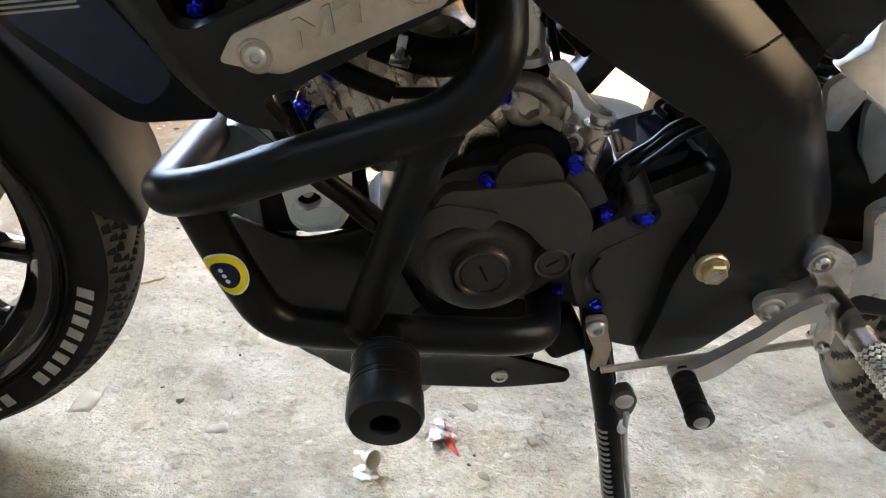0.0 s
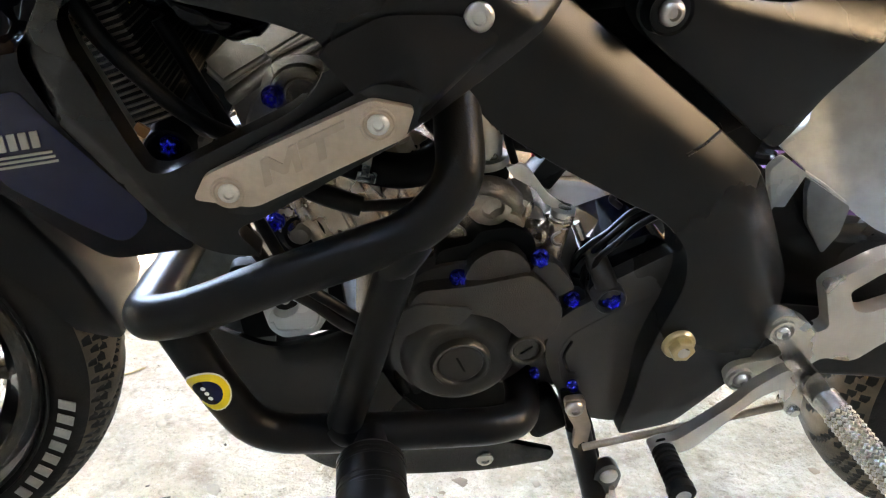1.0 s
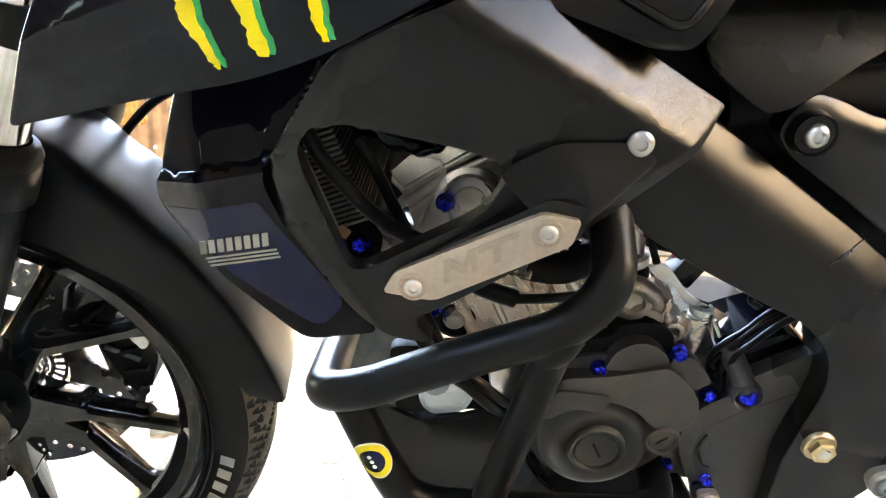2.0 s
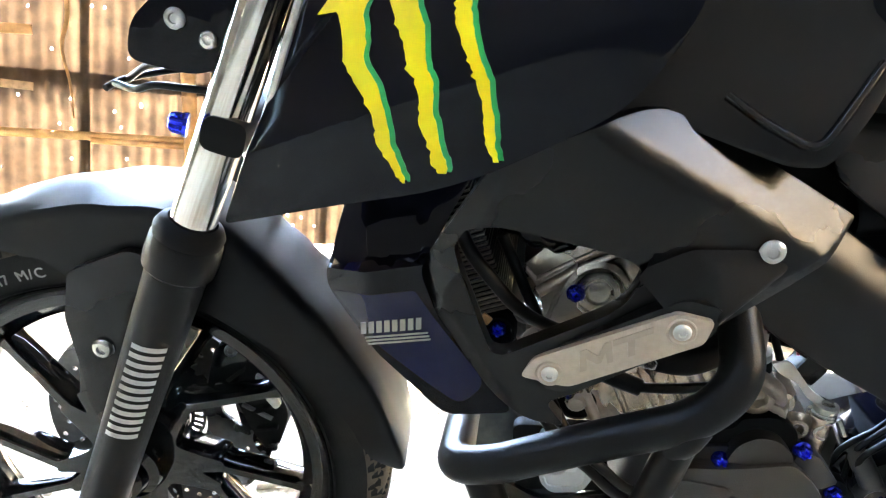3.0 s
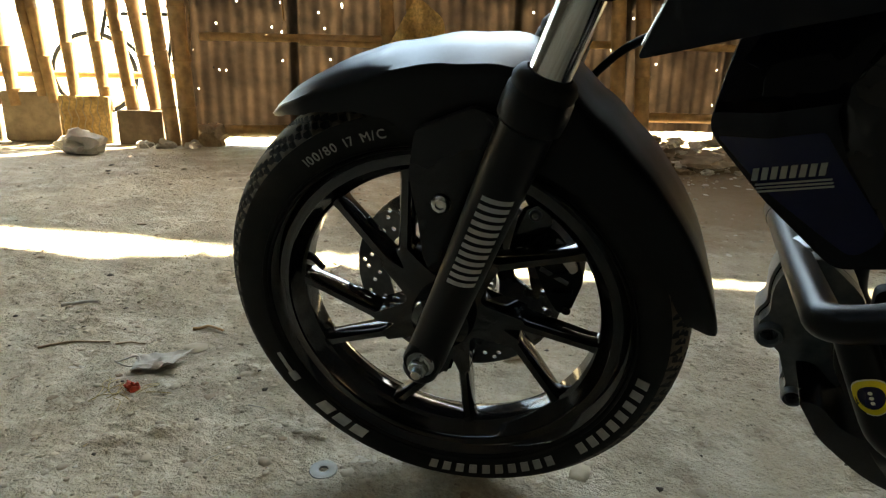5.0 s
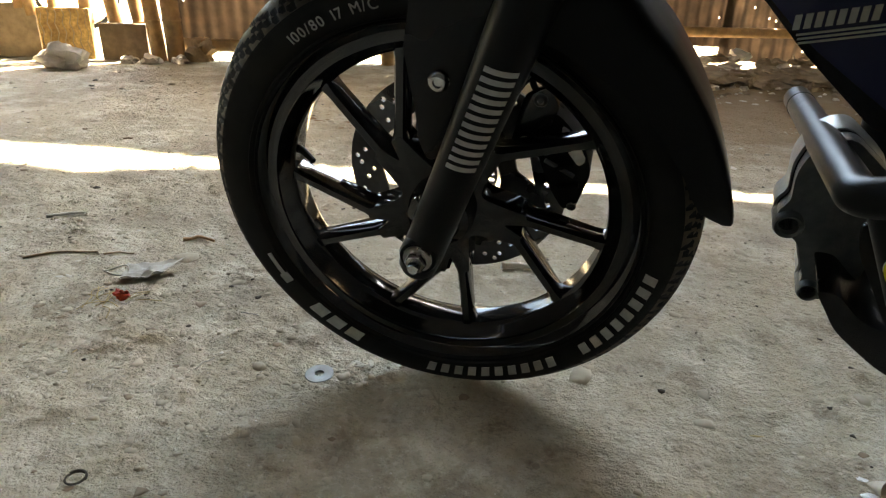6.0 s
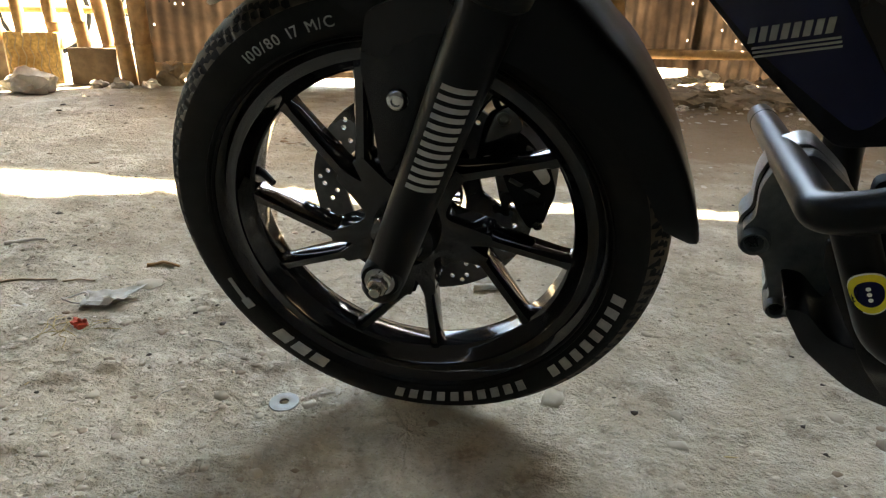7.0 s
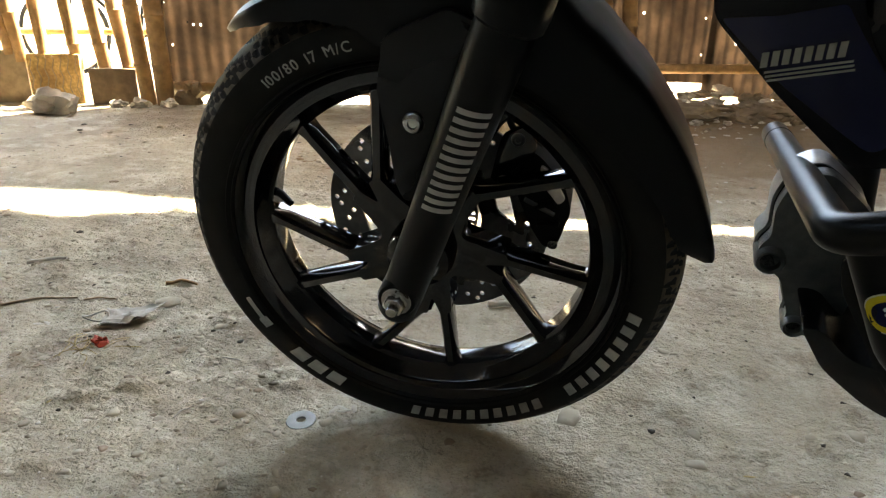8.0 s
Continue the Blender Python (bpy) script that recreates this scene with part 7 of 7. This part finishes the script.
M_ZINC = material("dull_zinc", (0.24, 0.24, 0.22), 0.6, metal=0.4, var=0.15)
lay(part("washer", lathe_bm([(0.0068, 0.0), (0.0068, 0.003), (0.0085, 0.0036), (0.0205, 0.0030), (0.0212, 0.0015), (0.0205, 0.0)], 40, "z", closed=True), M_ZINC), on_ground(-0.188, 0.0, 0.001, 0, 4), "flat grey metal washer lying on the earth", "washer")
lay(part("split_ring", tube_bm([(0.011 * math.cos(a), 0.011 * math.sin(a), 0.002 + 0.0008 * a / 3) for a in np.linspace(0.3, 9.2, 40)], 0.0014, 6), M_DARKBIT), on_ground(-0.323, -0.299, 0.001), "small dark wire ring lying on the earth", "ring")
# crumpled wrapper with its wire loop
bm = bmesh.new()
bmesh.ops.create_grid(bm, x_segments=14, y_segments=10, size=1.0)
for v in bm.verts:
    x, y = v.co.x * 0.046, v.co.y * 0.034
    v.co = Vector((x + 0.012 * (y / 0.034) * (1 if x > 0 else -0.4), y, 0.006 + 0.009 * noise.noise(Vector((x * 55, y * 70, 3))) + 0.010 * max(0.0, x / 0.046)))
bmesh.ops.solidify(bm, geom=list(bm.faces), thickness=0.0008)
wrapper = lay(part("wrapper", bm, material("dusty_foil", (0.34, 0.31, 0.26), 0.6, var=0.2, scale=60)), on_ground(-0.655, 0.16, 0.002, 25), "dusty grey crumpled wrapper with a wire loop", "wrapper")
part("wire_loop", tube_bm([(-0.060 + 0.022 * math.cos(a), 0.0 + 0.018 * math.sin(a), 0.006 + 0.004 * math.sin(a * 2)) for a in np.linspace(0, 6.28, 30)], 0.0016, 6), M_PALEBIT, wrapper)
lay(part("scrap", stone_bm((0.014, 0.010, 0.010), 61, 0.9, 0.9), material("red_scrap", (0.42, 0.05, 0.02), 0.7, var=0.3)), on_ground(-0.622, 0.062, 0.005), "crumpled red scrap on the earth", "scrap")
for k in range(16):
    r = random.Random(k)
    x, y = -0.63 + r.uniform(-0.05, 0.05), 0.03 + r.uniform(-0.04, 0.03)
    a = r.uniform(0, 3.1)
    bm = tube_bm(smooth_path([(0, 0, 0.002), (0.02, 0.006 * r.uniform(-1, 1), 0.008), (0.045, 0.01 * r.uniform(-1, 1), 0.003)], 4), 0.0007, 5)
    tagged(lay(part("fibre", bm, M_STRAW), on_ground(x, y, 0.001, math.degrees(a)), "thin dry yellow fibre on the earth", "fibre"), group="tuft of dry fibres")


def twig(a, b, r, mat, label, bend=0.008):
    a, b = Vector((*a, 0)), Vector((*b, 0))
    mid = a.lerp(b, 0.45) + Vector((-(b - a).y, (b - a).x, 0)).normalized() * bend
    pts = [Vector((q.x, q.y, ground_height(q.x, q.y) + r)) for q in (a, a.lerp(mid, 0.5), mid, mid.lerp(b, 0.5), b)]
    return tagged(part("twig", tube_bm(smooth_path(pts, 5), (r, r * 0.6), 8), mat), label, "twig")


twig((-0.72, 0.325), (-0.655, 0.345), 0.0042, M_BAMBOO, "short pale brown stick on the earth")
twig((-0.93, 0.115), (-0.815, 0.19), 0.0026, M_PLANK, "crooked brown twig on the earth", 0.016)
twig((-0.80, 0.19), (-0.745, 0.215), 0.002, M_PLANK, "short brown twig on the earth")
twig((-1.09, 0.30), (-1.02, 0.345), 0.005, M_PALEBIT, "pale flat splinter on the earth")
twig((-0.05, 0.455), (0.02, 0.475), 0.008, M_PALEBIT, "pale broken stick lying behind the wheel")
twig((-0.13, 0.45), (-0.11, 0.455), 0.008, M_STRAW, "short yellowish stick lying behind the wheel")
twig((-0.40, 0.10), (-0.365, 0.10), 0.0012, M_PALEBIT, "thin pale straw on the earth", 0.001)
twig((-0.36, -0.06), (-0.35, -0.03), 0.0012, M_PALEBIT, "thin pale straw on the earth", 0.004)
twig((0.10, 0.43), (0.16, 0.50), 0.003, M_STRAW, "thin dry stick on the earth")
for x, y, s in ((-0.72, -0.02, 0.015), (-0.66, -0.03, 0.008), (-0.47, 0.0, 0.009), (-0.49, -0.01, 0.008), (-1.5, 0.95, 0.022), (-1.72, 0.98, 0.015)):
    stone("stone", (x, y), (s * 0.7, s * 0.5, s * 0.22), int(100 * x) % 37, "small dusty stone on the packed earth", M_RUBBLE, "stones on the earth", 100 * x)
# dry flower head and pale paper scraps
cone = lathe_bm([(0.002, 0.0), (0.006, 0.008), (0.010, 0.020), (0.0115, 0.024), (0.009, 0.022), (0.004, 0.010)], 14, "z")
lay(part("seed_cone", cone, M_PALEBIT), on_ground(0.519, 0.049, 0.008, 40, 70), "pale dry flower head lying on the earth", "flower head")
foil = stone_bm((0.016, 0.020, 0.010), 77, 0.8, 0.9)
foil_ob = lay(part("wrapper", foil, material("silver_foil", (0.55, 0.52, 0.52), 0.4, metal=0.5, var=0.4, scale=120, stain=(0.30, 0.04, 0.04), stain_amount=0.9, stain_scale=70)), on_ground(0.622, 0.098, 0.008), "small crushed silver and red wrapper", "wrapper")
part("tail", tube_bm(smooth_path([(0.004, -0.012, -0.004), (0.010, -0.030, -0.006), (0.016, -0.045, -0.007)], 4), (0.007, 0.003), 8, flat=0.5), bpy.data.materials["red_scrap"], foil_ob)
for x, y, s in ((0.523, 0.031, 0.013), (0.528, 0.022, 0.010), (0.515, 0.06, 0.006)):
    lay(part("paper_scrap", stone_bm((s, s * 0.7, s * 0.35), int(x * 1000), 0.6, 0.8), M_WHITE), on_ground(x, y, 0.003), "torn white paper scrap on the earth", "paper")
for k, (x, y) in enumerate(((-0.15, 0.045), (-0.14, 0.04), (-0.155, 0.035), (-0.13, 0.05), (-0.78, 0.09), (-0.79, 0.08))):
    lay(part("paper_scrap", stone_bm((0.010, 0.004, 0.002), k + 90, 0.6, 0.6), M_PALEBIT), on_ground(x, y, 0.002, 40 * k), "small pale flake on the earth", "paper")


# ---- outside: a bicycle past the fence ----
def bicycle(m):
    b = thing("bicycle", "old bicycle standing outside beyond the bamboo fence", "bicycle", m)
    for x in (0.0, 1.05):
        part("tyre", lifted(lathe_bm([(0.335 + 0.018 * math.cos(a), 0.018 * math.sin(a)) for a in np.linspace(0, 2 * math.pi, 9)[:-1]], 48, closed=True), 0.353, x), M_RUBBER, b)
        rim = part("rim", lifted(lathe_bm([(0.318, -0.012), (0.318, 0.012), (0.308, 0.010), (0.308, -0.010)], 48, closed=True), 0.353, x), M_STEEL, b)
        for k in range(24):
            a = 2 * math.pi * k / 24
            part("spoke", tube_bm([(x + 0.02 * math.cos(a + 0.8), 0.02 * (-1) ** k, 0.353 + 0.02 * math.sin(a + 0.8)), (x + 0.31 * math.cos(a), 0, 0.353 + 0.31 * math.sin(a))], 0.0022, 5), M_STEEL, rim)
    for a, c in (((0, 0.353), (0.16, 0.95)), ((0.13, 0.85), (0.66, 0.86)), ((0.14, 0.75), (0.58, 0.33)), ((0.58, 0.33), (0.72, 0.98)), ((0.58, 0.33), (1.05, 0.353)), ((0.66, 0.86), (1.05, 0.353))):
        part("frame_tube", tube_bm([(a[0], 0, a[1]), (c[0], 0, c[1])], 0.016, 10), M_DARK, b)
    part("saddle", box_bm(0.24, 0.14, 0.06, pose(0.74, 0, 1.0), 0.025, seg=3), M_DARK, b)
    part("handlebar", tube_bm(smooth_path([(0.05, -0.27, 1.02), (0.14, -0.2, 1.05), (0.16, 0, 1.0), (0.14, 0.2, 1.05), (0.05, 0.27, 1.02)]), 0.012, 10), M_STEEL, b)
    return b


bicycle(WALL @ pose(-1.30, 1.8, 0.0, 0, 0, 8))


# a heap of coloured cloth behind the bike
def cloth_heap(at, size, seed, mat, label):
    bm = stone_bm(size, seed, 1.0, 0.9)
    for v in bm.verts:
        v.co += v.normal * 0.012 * math.sin(v.co.x * 60 + v.co.z * 45 + seed)
    ob = part("cloth", bm, mat, None, smooth=60)
    ob.matrix_basis = pose(at[0], at[1], ground_height(at[0], at[1]) + at[2])
    return tagged(ob, label, "cloth", "cloth heap behind the bike")


cloth_heap((2.25, 1.62, 0.16), (0.28, 0.16, 0.20), 61, material("purple_cloth", (0.12, 0.07, 0.22), 0.9, var=0.3, scale=25), "rumpled purple cloth lying in a heap")
cloth_heap((2.40, 1.60, 0.36), (0.22, 0.13, 0.11), 63, material("orange_cloth", (0.62, 0.27, 0.08), 0.9, var=0.3, scale=25), "rumpled orange cloth lying on a heap")
# this heap is added to catch sun as the bright patch past the engine
cloth_heap((1.72, 2.15, 0.17), (0.34, 0.16, 0.30), 65, material("bright_patch_white", (0.7, 0.68, 0.65), 0.9, var=0.2, scale=25), "white heap added for the bright patch past the engine")
